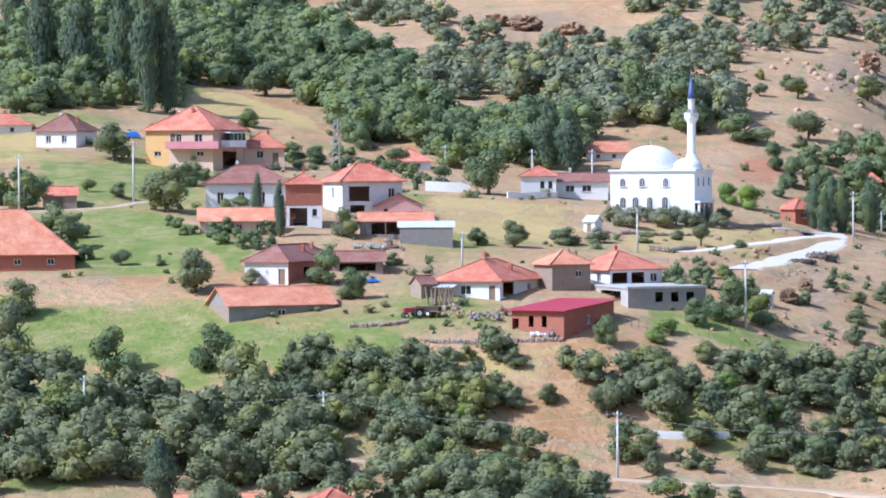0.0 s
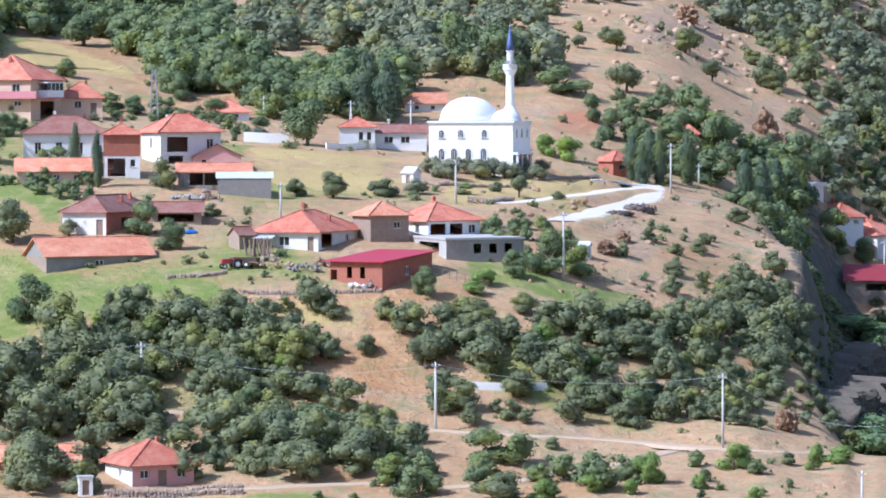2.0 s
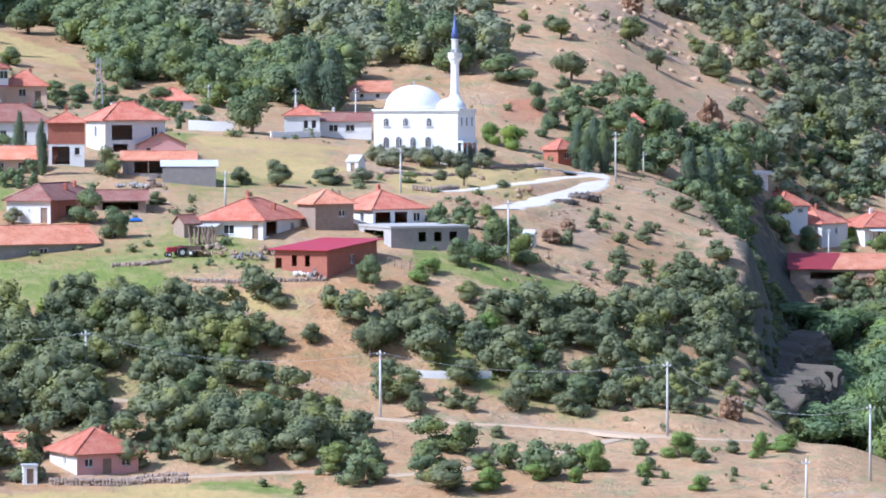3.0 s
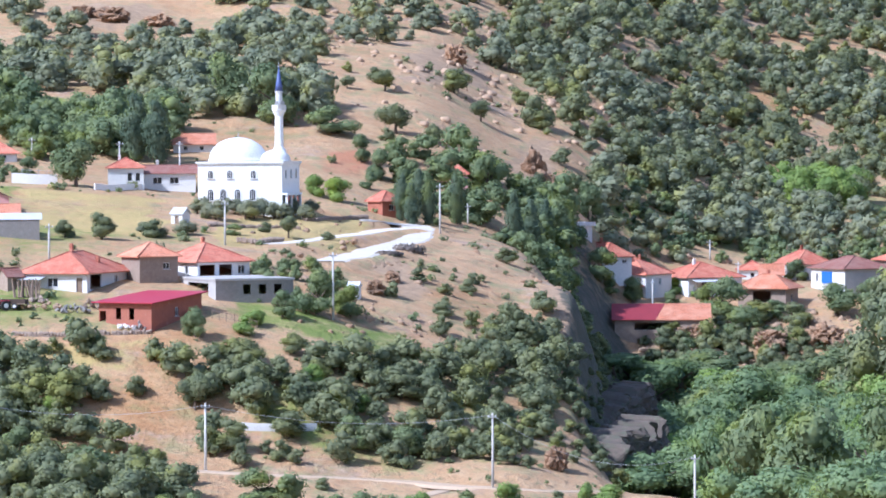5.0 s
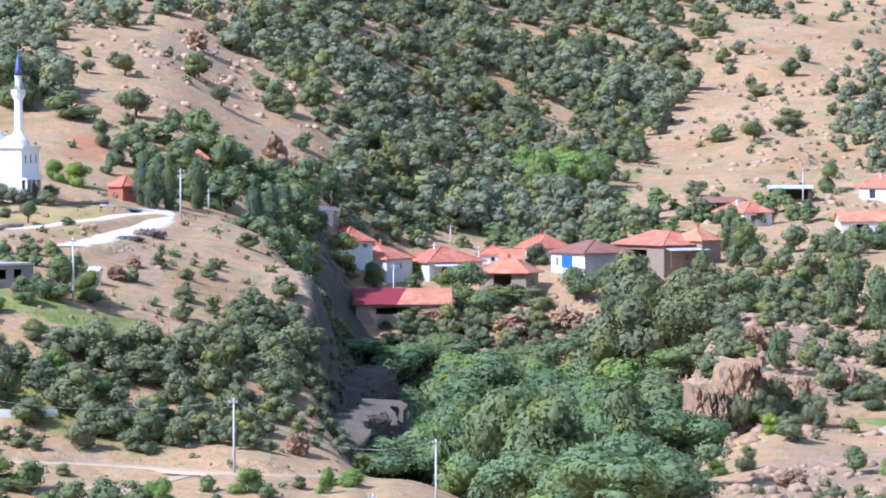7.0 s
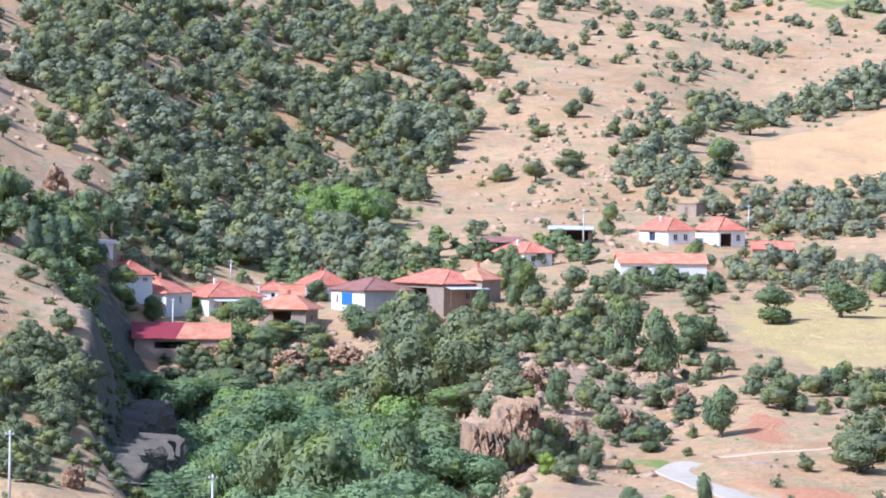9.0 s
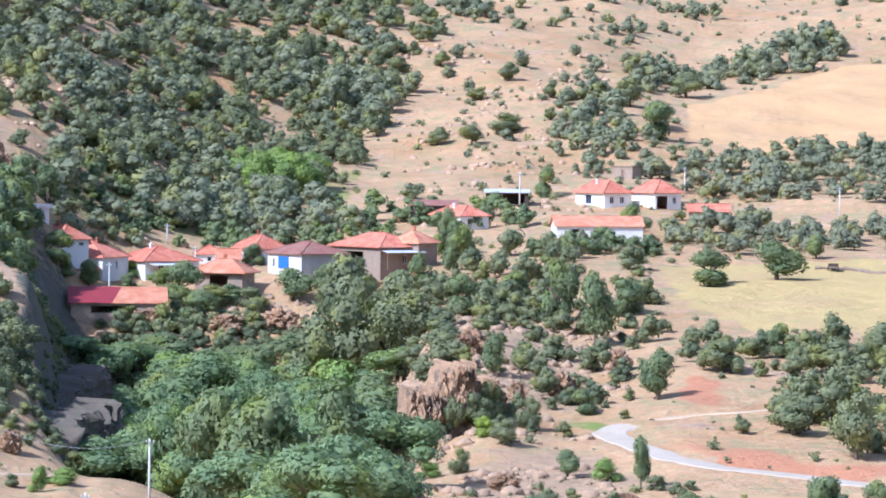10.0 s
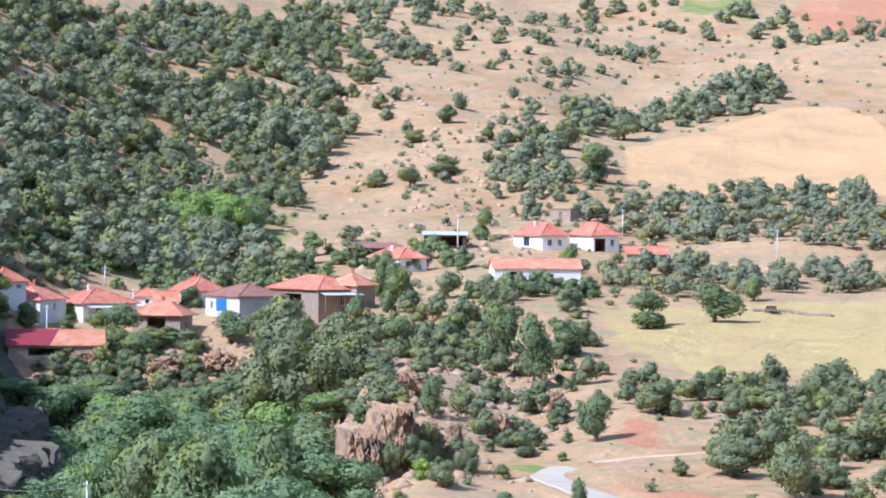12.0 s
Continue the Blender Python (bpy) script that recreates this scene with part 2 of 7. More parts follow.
ROCK = surface("brown cliff rock", (0.50, 0.31, 0.18), (0.26, 0.165, 0.10), 0.35, 2.2, relief=0.8, stain=(0.15, 0.115, 0.085), stain_at=(0.52, 0.62))
PALE_ROCK = surface("pale weathered stone", (0.48, 0.33, 0.21), (0.36, 0.24, 0.155), 0.8, 3.0, relief=0.2, stain=(0.30, 0.22, 0.17))
# bluff rock: the shade on its face is painted in as a darker tone
SHADED_CLIFF = surface("weathered cliff rock with shade in its tone", (0.17, 0.13, 0.10), (0.09, 0.075, 0.06), 0.5, 2.0, relief=0.4, stain=(0.10, 0.115, 0.07), stain_at=(0.5, 0.7))
GRAVEL = surface("pale grey gravel", (0.56, 0.48, 0.39), (0.48, 0.40, 0.31), 0.35, 3.0, 0.95, 0.02, stain=(0.50, 0.37, 0.25), stain_at=(0.5, 0.75))
ROAD = surface("white gravel road", (0.72, 0.66, 0.57), (0.62, 0.55, 0.46), 0.35, 3.0, 0.95, 0.02, stain=(0.66, 0.58, 0.48), stain_at=(0.6, 0.85))
TRACK = surface("dusty dirt track", (0.56, 0.42, 0.29), (0.47, 0.34, 0.22), 0.3, 3.0, 0.95, 0.03, stain=(0.45, 0.33, 0.23))
RUBBER = surface("black rubber", (0.03, 0.03, 0.03), (0.045, 0.045, 0.045), 2.0, 8.0)
GLASS, _nt, _b = nodes_of("dark window glass")
_b.inputs["Base Color"].default_value, _b.inputs["Roughness"].default_value = (0.03, 0.035, 0.04, 1), 0.08
OAK = foliage("dusty green oak leaves", (0.175, 0.205, 0.128), (0.215, 0.243, 0.145), (0.33, 0.35, 0.17))
# far scrub: oak leaves made paler and bluer, distance haze put into the colour
HAZED_SCRUB = foliage("grey green hillside scrub leaves, paled for haze", (0.235, 0.262, 0.178), (0.275, 0.298, 0.198), (0.37, 0.385, 0.235))
LEAF = foliage("fresh green leaves", (0.165, 0.225, 0.122), (0.205, 0.26, 0.138), (0.305, 0.35, 0.165))
PLANE = foliage("plane tree leaves", (0.16, 0.24, 0.13), (0.205, 0.285, 0.15), (0.31, 0.39, 0.18))
BRIGHT = foliage("bright green leaves", (0.22, 0.33, 0.10), (0.26, 0.36, 0.11), (0.36, 0.45, 0.15))
OLIVE = foliage("grey green olive leaves", (0.245, 0.26, 0.17), (0.275, 0.29, 0.185), (0.37, 0.375, 0.25))
DRY = foliage("dry grey brushwood", (0.20, 0.165, 0.15), (0.24, 0.20, 0.18), (0.30, 0.25, 0.22))
POPLAR = foliage("blue green poplar leaves", (0.12, 0.17, 0.115), (0.145, 0.195, 0.13), (0.21, 0.26, 0.16))


def ground_material():
    """Dry tan soil with straw, grass and red earth where the land's cover says so."""
    m, nt, b = nodes_of("hillside soil and grass")
    pos = nt.nodes.new("ShaderNodeNewGeometry").outputs["Position"]
    cover = nt.nodes.new("ShaderNodeVertexColor")
    cover.layer_name = "cover"
    sep = nt.nodes.new("ShaderNodeSeparateColor")
    nt.links.new(cover.outputs[0], sep.inputs[0])
    extra = nt.nodes.new("ShaderNodeVertexColor")
    extra.layer_name = "earth"
    sep2 = nt.nodes.new("ShaderNodeSeparateColor")
    nt.links.new(extra.outputs[0], sep2.inputs[0])
    n1, n2, n3 = noise_of(nt, pos, 0.06, 6.0, 0.6), noise_of(nt, pos, 0.45, 7.0, 0.7), noise_of(nt, pos, 3.0, 5.0, 0.7)
    col = blend(nt, ramp(nt, n1, 0.35, 0.65), (0.53, 0.33, 0.172), (0.45, 0.265, 0.135))
    col = blend(nt, ramp(nt, n2, 0.45, 0.75), col, (0.55, 0.395, 0.23))

    weeds = ramp(nt, noise_of(nt, pos, 0.16, 7.0, 0.7), 0.50, 0.68)
    col = blend(nt, weeds, col, blend(nt, ramp(nt, n2, 0.35, 0.65), (0.34, 0.31, 0.15), (0.24, 0.26, 0.115)))
    col = blend(nt, ramp(nt, noise_of(nt, pos, 1.1, 6.0, 0.75), 0.56, 0.66), col, (0.27, 0.19, 0.125))
    col = blend(nt, ramp(nt, noise_of(nt, pos, 0.028, 5.0, 0.6), 0.5, 0.7), col, blend(nt, 1.0, col, (0.88, 0.76, 0.62), "MULTIPLY"))

    stony = ramp(nt, noise_of(nt, pos, 0.075, 9.0, 0.72), 0.56, 0.66)
    col = blend(nt, stony, col, blend(nt, ramp(nt, n2, 0.38, 0.62), (0.36, 0.235, 0.165), (0.50, 0.36, 0.26)))
    col = blend(nt, ramp(nt, noise_of(nt, pos, 0.35, 8.0, 0.8), 0.56, 0.66), col, (0.235, 0.20, 0.10))

    def mask(sock):
        add = nt.nodes.new("ShaderNodeMath")
        add.operation = "MULTIPLY_ADD"
        nt.links.new(n2, add.inputs[0])
        add.inputs[1].default_value = 0.9
        nt.links.new(sock, add.inputs[2])
        return ramp(nt, add.outputs[0], 0.80, 1.10)

    straw = blend(nt, ramp(nt, n2, 0.3, 0.7), (0.56, 0.38, 0.16), (0.44, 0.355, 0.13))
    grass = blend(nt, ramp(nt, n2, 0.3, 0.7), (0.155, 0.215, 0.036), (0.24, 0.265, 0.062))
    grass = blend(nt, ramp(nt, noise_of(nt, pos, 0.22, 6.0, 0.7), 0.46, 0.66), grass, (0.36, 0.31, 0.125))
    wheat = blend(nt, ramp(nt, n1, 0.3, 0.7), (0.64, 0.395, 0.19), (0.57, 0.35, 0.16))
    red = blend(nt, ramp(nt, n2, 0.3, 0.7), (0.52, 0.24, 0.12), (0.46, 0.20, 0.11))
    rock = blend(nt, ramp(nt, n2, 0.35, 0.65), (0.48, 0.33, 0.20), (0.34, 0.225, 0.135))
    col = blend(nt, mask(sep.outputs[1]), col, straw)
    col = blend(nt, mask(sep.outputs[0]), col, grass)
    col = blend(nt, mask(sep.outputs[2]), col, wheat)
    col = blend(nt, mask(sep2.outputs[0]), col, red)
    col = blend(nt, mask(sep2.outputs[1]), col, rock)
    # bluff cover: dark rock and growth, deepened to near black with the bluff's shade
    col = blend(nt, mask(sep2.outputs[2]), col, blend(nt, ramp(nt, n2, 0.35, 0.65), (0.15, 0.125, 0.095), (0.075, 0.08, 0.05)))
    col = blend(nt, ramp(nt, n3, 0.5, 0.85), col, blend(nt, 1.0, col, (0.62, 0.6, 0.56), "MULTIPLY"))
    nt.links.new(col, b.inputs["Base Color"])
    b.inputs["Roughness"].default_value = 0.95
    bump(nt, b, n2, 0.9, 0.9)
    return m


SOIL = ground_material()


# ---- roads and tracks ----
ROADS = {
    "white_road": (5.6, [(52.4, 684.0), (55.5, 682.7), (59.3, 683.4), (62.0, 681.2), (59.8, 661.3), (55.2, 641.6), (49.9, 624.0), (44.9, 613.4), (41.9, 605.6)]),
    "branch_road": (3.2, [(59.3, 673.4), (54.5, 664.8), (49.1, 646.1), (42.1, 632.6), (33.8, 621.1)]),
    "lower_road": (2.6, [(-34.4, 519.3), (-26.1, 520.4), (5.9, 516.3), (14.1, 513.1), (22.3, 510.9), (31.8, 509.9), (38.8, 511.1), (45.6, 510.4), (52.2, 506.7), (56.2, 506.1), (61.0, 506.3), (67.7, 510.1)]),
    "lower_path": (2.0, [(13.2, 481.1), (21.0, 482.7), (28.9, 483.7), (34.7, 491.8), (41.0, 495.7), (46.1, 500.7), (49.3, 505.2)]),
    "village_lane": (2.5, [(-63.9, 640.7), (-56.5, 644.5), (-50.6, 646.3), (-47.5, 651.7), (-42.7, 658.3)]),
    "right_road": (4.2, [(162.8, 562.3), (158.7, 562.1), (155.1, 560.8), (151.9, 557.2), (151.5, 551.9), (151.2, 538.0), (152.3, 525.9), (156.1, 518.0), (161.1, 514.7), (165.7, 510.1), (169.6, 503.7), (175.1, 498.0)]),
    "right_upper": (1.7, [(159.5, 561.9), (163.0, 562.8), (168.1, 563.7), (173.6, 562.8), (177.4, 564.3)]),
    "bottom_lane": (2.6, [(-8.2, 485.9), (-1.1, 484.5), (4.1, 485.0), (12.0, 485.7), (17.1, 483.5)]),
    "hut_path": (2.2, [(252.5, 861.0), (259.2, 845.8), (269.0, 837.9), (278.2, 828.4), (289.4, 825.2)]),
}


def smooth_line(pts, step=1.5):
    """A rounded line through plan points."""
    P = [Vector((*p, 0)) for p in pts]
    P = [P[0] * 2 - P[1]] + P + [P[-1] * 2 - P[-2]]
    out = []
    for a, b, c, d in zip(P, P[1:], P[2:], P[3:]):
        n = max(2, int((c - b).length / step))
        for k in range(n):
            t = k / n
            out.append(0.5 * ((2 * b) + (c - a) * t + (2 * a - 5 * b + 4 * c - d) * t * t + (3 * b - a - 3 * c + d) * t ** 3))
    out.append(P[-2])
    return out


ROAD_LEVELS, ROAD_LINES = {}, []
for rname, (rwidth, rpts) in ROADS.items():
    line = smooth_line(rpts)
    raw = height([p.x for p in line], [p.y for p in line])
    pad = np.concatenate([np.repeat(raw[:1], 4), raw, np.repeat(raw[-1:], 4)])
    level = np.convolve(pad, np.ones(9) / 9, "valid")
    ROAD_LEVELS[rname] = (line, [float(q) for q in level])
    ROAD_LINES.append((np.array([p[:2] for p in line]), rwidth, level))


# ---- the ground, one sheet from the camera's hill to the horizon ----
def inside(px, py, ring):
    """Which points lie in a ring of (x, y)."""
    hit = np.zeros(px.shape, bool)
    for (x0, y0), (x1, y1) in zip(ring, ring[1:] + ring[:1]):
        cross = (y0 > py) != (y1 > py)
        with np.errstate(divide="ignore", invalid="ignore"):
            hit ^= cross & (px < (x1 - x0) * (py - y0) / (y1 - y0) + x0)
    return hit


def plan(b, d):
    """Plan place of a bearing in degrees and a range in metres."""
    return (d * math.sin(radians(b)), d * math.cos(radians(b)))


FIELDS = [
    ("weeds", [(-61.0, 540.0), (-42.0, 536.0), (-15.0, 544.0), (5.0, 536.0), (9.0, 515.0), (18.0, 508.0), (8.0, 487.0), (-57.0, 497.0)]),
    ("weeds", [(27.0, 536.0), (38.0, 543.0), (52.0, 553.0), (69.4, 590.0), (60.0, 515.0), (38.0, 517.0), (28.0, 522.0)]),
    # bluff face and flank, where shade is painted into the ground colour
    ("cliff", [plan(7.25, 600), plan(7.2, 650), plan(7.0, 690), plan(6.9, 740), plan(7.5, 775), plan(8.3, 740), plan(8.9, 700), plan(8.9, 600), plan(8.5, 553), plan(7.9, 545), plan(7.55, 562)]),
    ("weeds", [(-85.3, 755.6), (-47.0, 775.6), (-18.4, 752.7), (-2.2, 693.8), (-0.3, 593.1), (15.8, 548.0), (-4.8, 542.0), (-32.9, 537.2), (-60.7, 534.4)]),
    ("weeds", [(-7.1, 633.7), (24.9, 626.9), (24.5, 597.7), (-0.3, 593.1)]),
    ("weeds", [(22.9, 577.0), (52.1, 584.0), (53.6, 559.4), (22.9, 543.5)]),
    ("weeds", [(95.0, 806.4), (215.9, 1009.3), (175.7, 854.0), (86.6, 733.4)]),
    ("grass", [(-54.4, 630.7), (-43.3, 604.5), (-34.9, 593.0), (-34.4, 583.0), (-46.0, 587.2), (-57.1, 588.2), (-53.3, 607.7)]),
    ("weeds", [(-6.9, 617.0), (0.5, 610.0), (16.2, 617.8), (24.1, 651.6), (22.2, 600.6), (9.4, 603.9), (-1.9, 574.0), (-7.4, 581.0)]),
    ("grass", [(-56.2, 578.1), (-35.0, 574.7), (-31.4, 564.7), (-21.4, 559.3), (-6.3, 556.5), (-5.9, 543.4), (-24.5, 544.0), (-33.2, 543.0), (-46.8, 549.4), (-58.4, 554.4), (-60.5, 574.8)]),
    ("grass", [(-62.8, 553.4), (-58.2, 552.5), (-33.1, 541.7), (-33.7, 539.0), (-44.3, 535.6), (-61.3, 539.9)]),
    ("grass", [(-64.2, 635.2), (-47.6, 641.7), (-37.9, 623.6), (-27.9, 605.8), (-27.6, 580.7), (-36.7, 603.1), (-46.6, 594.3), (-51.6, 607.2)]),
    ("grass", [(-67.1, 692.0), (-42.9, 707.0), (-39.1, 658.0), (-61.3, 650.2)]),
    ("grass", [(-62.9, 554.5), (-60.5, 574.8), (-56.2, 578.1), (-60.9, 578.8), (-65.3, 576.6)]),
    ("straw", [(-81.9, 743.3), (-71.1, 734.3), (-67.3, 704.8), (-50.2, 703.3), (-76.1, 689.4)]),
    ("straw", [(-48.5, 800.1), (-39.2, 807.2), (-23.4, 784.4), (-20.7, 761.7), (-33.4, 773.9), (-47.5, 783.3)]),
    ("grass", [(-50.2, 811.5), (-39.6, 815.9), (-47.3, 797.6), (-49.3, 778.4)]),
    ("grass", [(-4.6, 809.0), (15.8, 800.2), (15.6, 788.4), (-4.5, 791.3)]),
    ("straw", [(-2.5, 668.3), (22.3, 675.0), (18.9, 625.1), (0.5, 616.8)]),
    ("straw", [(27.6, 649.9), (57.3, 693.5), (50.5, 631.9), (26.0, 614.5)]),
    ("grass", [(26.4, 569.6), (36.0, 564.3), (50.4, 573.3), (49.3, 561.2), (40.4, 553.5), (25.0, 555.6)]),
    ("straw", [(-10.7, 549.4), (8.4, 547.3), (21.5, 544.8), (6.9, 541.8), (-4.8, 543.4)]),
    ("grass", [(-2.4, 482.9), (8.0, 482.9), (10.4, 473.9), (-1.1, 474.1)]),
    ("wheat", [(303.8, 1043.2), (325.8, 1071.8), (358.2, 1119.2), (381.5, 1139.6), (395.5, 1131.4), (385.9, 1041.1), (354.9, 957.2), (318.4, 934.0), (293.5, 937.9), (287.0, 983.7)]),
    ("straw", [(209.5, 743.3), (283.7, 766.3), (226.2, 610.5), (213.0, 639.2), (200.1, 643.1), (199.8, 683.8)]),
    ("red", [(481.0, 1441.7), (523.8, 1415.0), (475.6, 1284.4), (444.3, 1310.8)]),
    ("red", [(174.4, 596.4), (179.5, 593.3), (171.6, 569.6), (164.9, 566.5)]),
    ("red", [(154.9, 542.8), (171.0, 521.9), (189.3, 510.2), (184.5, 497.2), (158.3, 515.3)]),
    ("grass", [(149.4, 566.9), (156.4, 568.5), (155.0, 557.7), (149.9, 556.5)]),
    ("rock", [(92.6, 807.1), (106.6, 831.2), (97.3, 775.4), (88.2, 769.9)]),
    ("rock", [(79.9, 882.0), (98.3, 920.4), (98.8, 881.5), (74.2, 820.0)]),
    ("rock", [(8.5, 926.6), (27.6, 940.5), (36.9, 892.4), (25.9, 886.4), (9.4, 897.4)]),
    ("rock", [(150.7, 682.3), (157.6, 643.7), (153.7, 603.1), (133.3, 560.3), (133.3, 606.9)]),
    ("rock", [(162.8, 669.1), (170.0, 628.1), (152.2, 577.3), (143.1, 580.8)]),
    ("rock", [(129.5, 534.3), (146.6, 538.3), (136.4, 487.6), (123.3, 467.4), (104.6, 466.9)]),
    ("rock", [(106.1, 749.2), (143.4, 750.8), (141.5, 735.7), (113.2, 729.8)]),
    ("rock", [(48.3, 609.1), (55.9, 620.8), (54.6, 588.9), (49.3, 582.7)]),
    ("red", [(51.0, 750.7), (61.6, 757.5), (59.9, 736.1), (50.6, 730.1)]),
    ("rock", [(75.2, 620.3), (80.0, 612.5), (88.9, 640.9), (96.1, 666.8), (75.5, 556.0), (73.5, 587.3)]),
    ("grass", [(443.9, 1448.5), (468.7, 1446.4), (440.3, 1352.3), (421.3, 1381.0)]),
    ("straw", [(-24.1, 478.4), (-2.4, 482.9), (16.5, 467.1), (-27.5, 470.6)]),
]


def build_ground():
    bear = np.concatenate([np.arange(-180, -12, 6.0), np.arange(-12, -8.2, 0.5), np.arange(-8.2, 20.6, 0.08), np.arange(21, 26, 0.5), np.arange(26, 180, 6.0), [180.0]])
    rang = np.concatenate([[0.004, 2, 10, 25, 50], np.arange(80, 440, 25.0), np.arange(440, 930, 2.0), np.arange(930, 1500, 5.0), np.arange(1500, 4600, 100.0)])
    B, R = np.meshgrid(np.radians(bear), rang)
    x, y = (R * np.sin(B)).ravel(), (R * np.cos(B)).ravel()
    z = np.concatenate([height(x[i:i + 40000], y[i:i + 40000]) for i in range(0, len(x), 40000)])
    # roads are cut into the slope
    for line, width, level in ROAD_LINES:
        lo, hi = line.min(0) - 8, line.max(0) + 8
        k = np.where((x > lo[0]) & (x < hi[0]) & (y > lo[1]) & (y < hi[1]))[0]
        dist = np.hypot(x[k, None] - line[None, :, 0], y[k, None] - line[None, :, 1])
        j = dist.argmin(1)
        w = np.clip(1.6 - (dist.min(1) - width / 2) / 2.2, 0, 1)
        z[k] = z[k] * (1 - w) + (level[j] - 0.12) * w
    nb, nr = len(bear), len(rang)
    i = (np.arange(nr - 1)[:, None] * nb + np.arange(nb - 1)[None, :]).ravel()
    faces = np.stack([i, i + 1, i + nb + 1, i + nb], 1)[:, ::-1]
    me = bpy.data.meshes.new("ground")
    me.vertices.add(len(x))
    me.vertices.foreach_set("co", np.stack([x, y, z], 1).ravel())
    me.loops.add(faces.size)
    me.loops.foreach_set("vertex_index", faces.ravel())
    me.polygons.add(len(faces))
    me.polygons.foreach_set("loop_start", np.arange(0, faces.size, 4))
    me.polygons.foreach_set("use_smooth", np.ones(len(faces), bool))
    me.update(calc_edges=True)
    masks = {k: np.zeros(len(x)) for k in ("grass", "straw", "wheat", "red", "rock", "cliff")}
    sx = x + 2.2 * rough(x, y, 9, 11) + 1.1 * rough(x, y, 3, 12)
    sy = y + 5.0 * rough(x, y, 11, 13) + 2.0 * rough(x, y, 4, 14)
    shifts = ((0, 0), (1.1, 1.6), (-1.1, 1.6), (1.1, -1.6), (-1.1, -1.6), (0, 3), (0, -3))
    for kind, ring in FIELDS:
        lo, hi = np.min(ring, 0) - 14, np.max(ring, 0) + 14
        k = np.where((x > lo[0]) & (x < hi[0]) & (y > lo[1]) & (y < hi[1]))[0]
        bx, by = (x[k], y[k]) if kind == "wheat" else (sx[k], sy[k])
        soft = np.mean([inside(bx + i, by + j, ring) for i, j in shifts], axis=0)
        if kind == "weeds":
            masks["grass"][k] = np.maximum(masks["grass"][k], soft * (0.38 + 0.3 * rough(x[k], y[k], 16, 16)))
        else:
            masks[kind][k] = np.maximum(masks[kind][k], soft * (0.55 + 0.45 * np.clip(0.6 + rough(x[k], y[k], 14, 15), 0, 1)))
    one, zero = np.ones(len(x)), np.zeros(len(x))
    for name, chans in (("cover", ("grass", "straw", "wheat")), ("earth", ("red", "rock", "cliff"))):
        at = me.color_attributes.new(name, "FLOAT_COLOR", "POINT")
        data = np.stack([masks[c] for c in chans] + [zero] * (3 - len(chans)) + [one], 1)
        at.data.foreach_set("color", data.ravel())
    me.materials.append(SOIL)
    return tagged(new("ground", me), "dry tan hillside with scrub, grass and fields", "ground", kind="structure")


build_ground()


# ---- building kit ----
def empty(name, m, label, category, group="", kind=""):
    ob = new(name)
    ob.empty_display_size = 0.5
    ob.matrix_world = m
    return tagged(ob, label, category, group, kind)


def part(name, bm, material, parent, label="", smooth=False):
    """Links a bmesh as one mesh under a thing or part, in the parent's own axes."""
    me = bpy.data.meshes.new(name)
    bmesh.ops.recalc_face_normals(bm, faces=bm.faces)
    if smooth:
        for f in bm.faces:
            f.smooth = True
    bm.to_mesh(me)
    bm.free()
    me.materials.append(material)
    ob = new(name, me)
    ob.parent = parent
    if label:
        ob["label"] = label
    return ob


def box(bm, x0, y0, z0, x1, y1, z1):
    r = bmesh.ops.create_cube(bm, size=1.0, matrix=Matrix.Translation(((x0 + x1) / 2, (y0 + y1) / 2, (z0 + z1) / 2)) @ Matrix.Diagonal((x1 - x0, y1 - y0, z1 - z0, 1)))
    return r["verts"]


def box_bm(*a):
    bm = bmesh.new()
    box(bm, *a)
    return bm


def tube(bm, r0, r1, p0, p1, n=10):
    """A tapered round bar from p0 to p1."""
    p0, p1 = Vector(p0), Vector(p1)
    m = Matrix.Translation((p0 + p1) / 2) @ (p1 - p0).to_track_quat("Z", "Y").to_matrix().to_4x4()
    bmesh.ops.create_cone(bm, cap_ends=True, segments=n, radius1=r0, radius2=r1, depth=(p1 - p0).length, matrix=m)


def panel(bm, w, z0, z1, holes, m, deep=0.22):
    """A wall face of width w in the plane y = 0 of m, with real openings (x0, z0, x1, z1) and their reveals."""
    xs = sorted({-w / 2, w / 2, *(h[0] for h in holes), *(h[2] for h in holes)})
    zs = sorted({z0, z1, *(h[1] for h in holes), *(h[3] for h in holes)})

    def quad(*p):
        bm.faces.new([bm.verts.new(m @ Vector(q)) for q in p])

    for a, b in zip(xs, xs[1:]):
        for c, d in zip(zs, zs[1:]):
            mx, mz = (a + b) / 2, (c + d) / 2
            if not any(h[0] < mx < h[2] and h[1] < mz < h[3] for h in holes):
                quad((a, 0, c), (b, 0, c), (b, 0, d), (a, 0, d))
    for a, c, b, d in holes:
        quad((a, 0, c), (a, deep, c), (a, deep, d), (a, 0, d))
        quad((b, 0, c), (b, deep, c), (b, deep, d), (b, 0, d))
        quad((a, 0, c), (b, 0, c), (b, deep, c), (a, deep, c))
        quad((a, 0, d), (b, 0, d), (b, deep, d), (a, deep, d))


def faces_of(w, dep):
    """The four walls' frames: x along the wall, y inward."""
    return {"front": (w, pose(0, -dep / 2, 0)), "back": (w, pose(0, dep / 2, 0, 0, 0, 180)),
            "left": (dep, pose(-w / 2, 0, 0, 0, 0, -90)), "right": (dep, pose(w / 2, 0, 0, 0, 0, 90))}


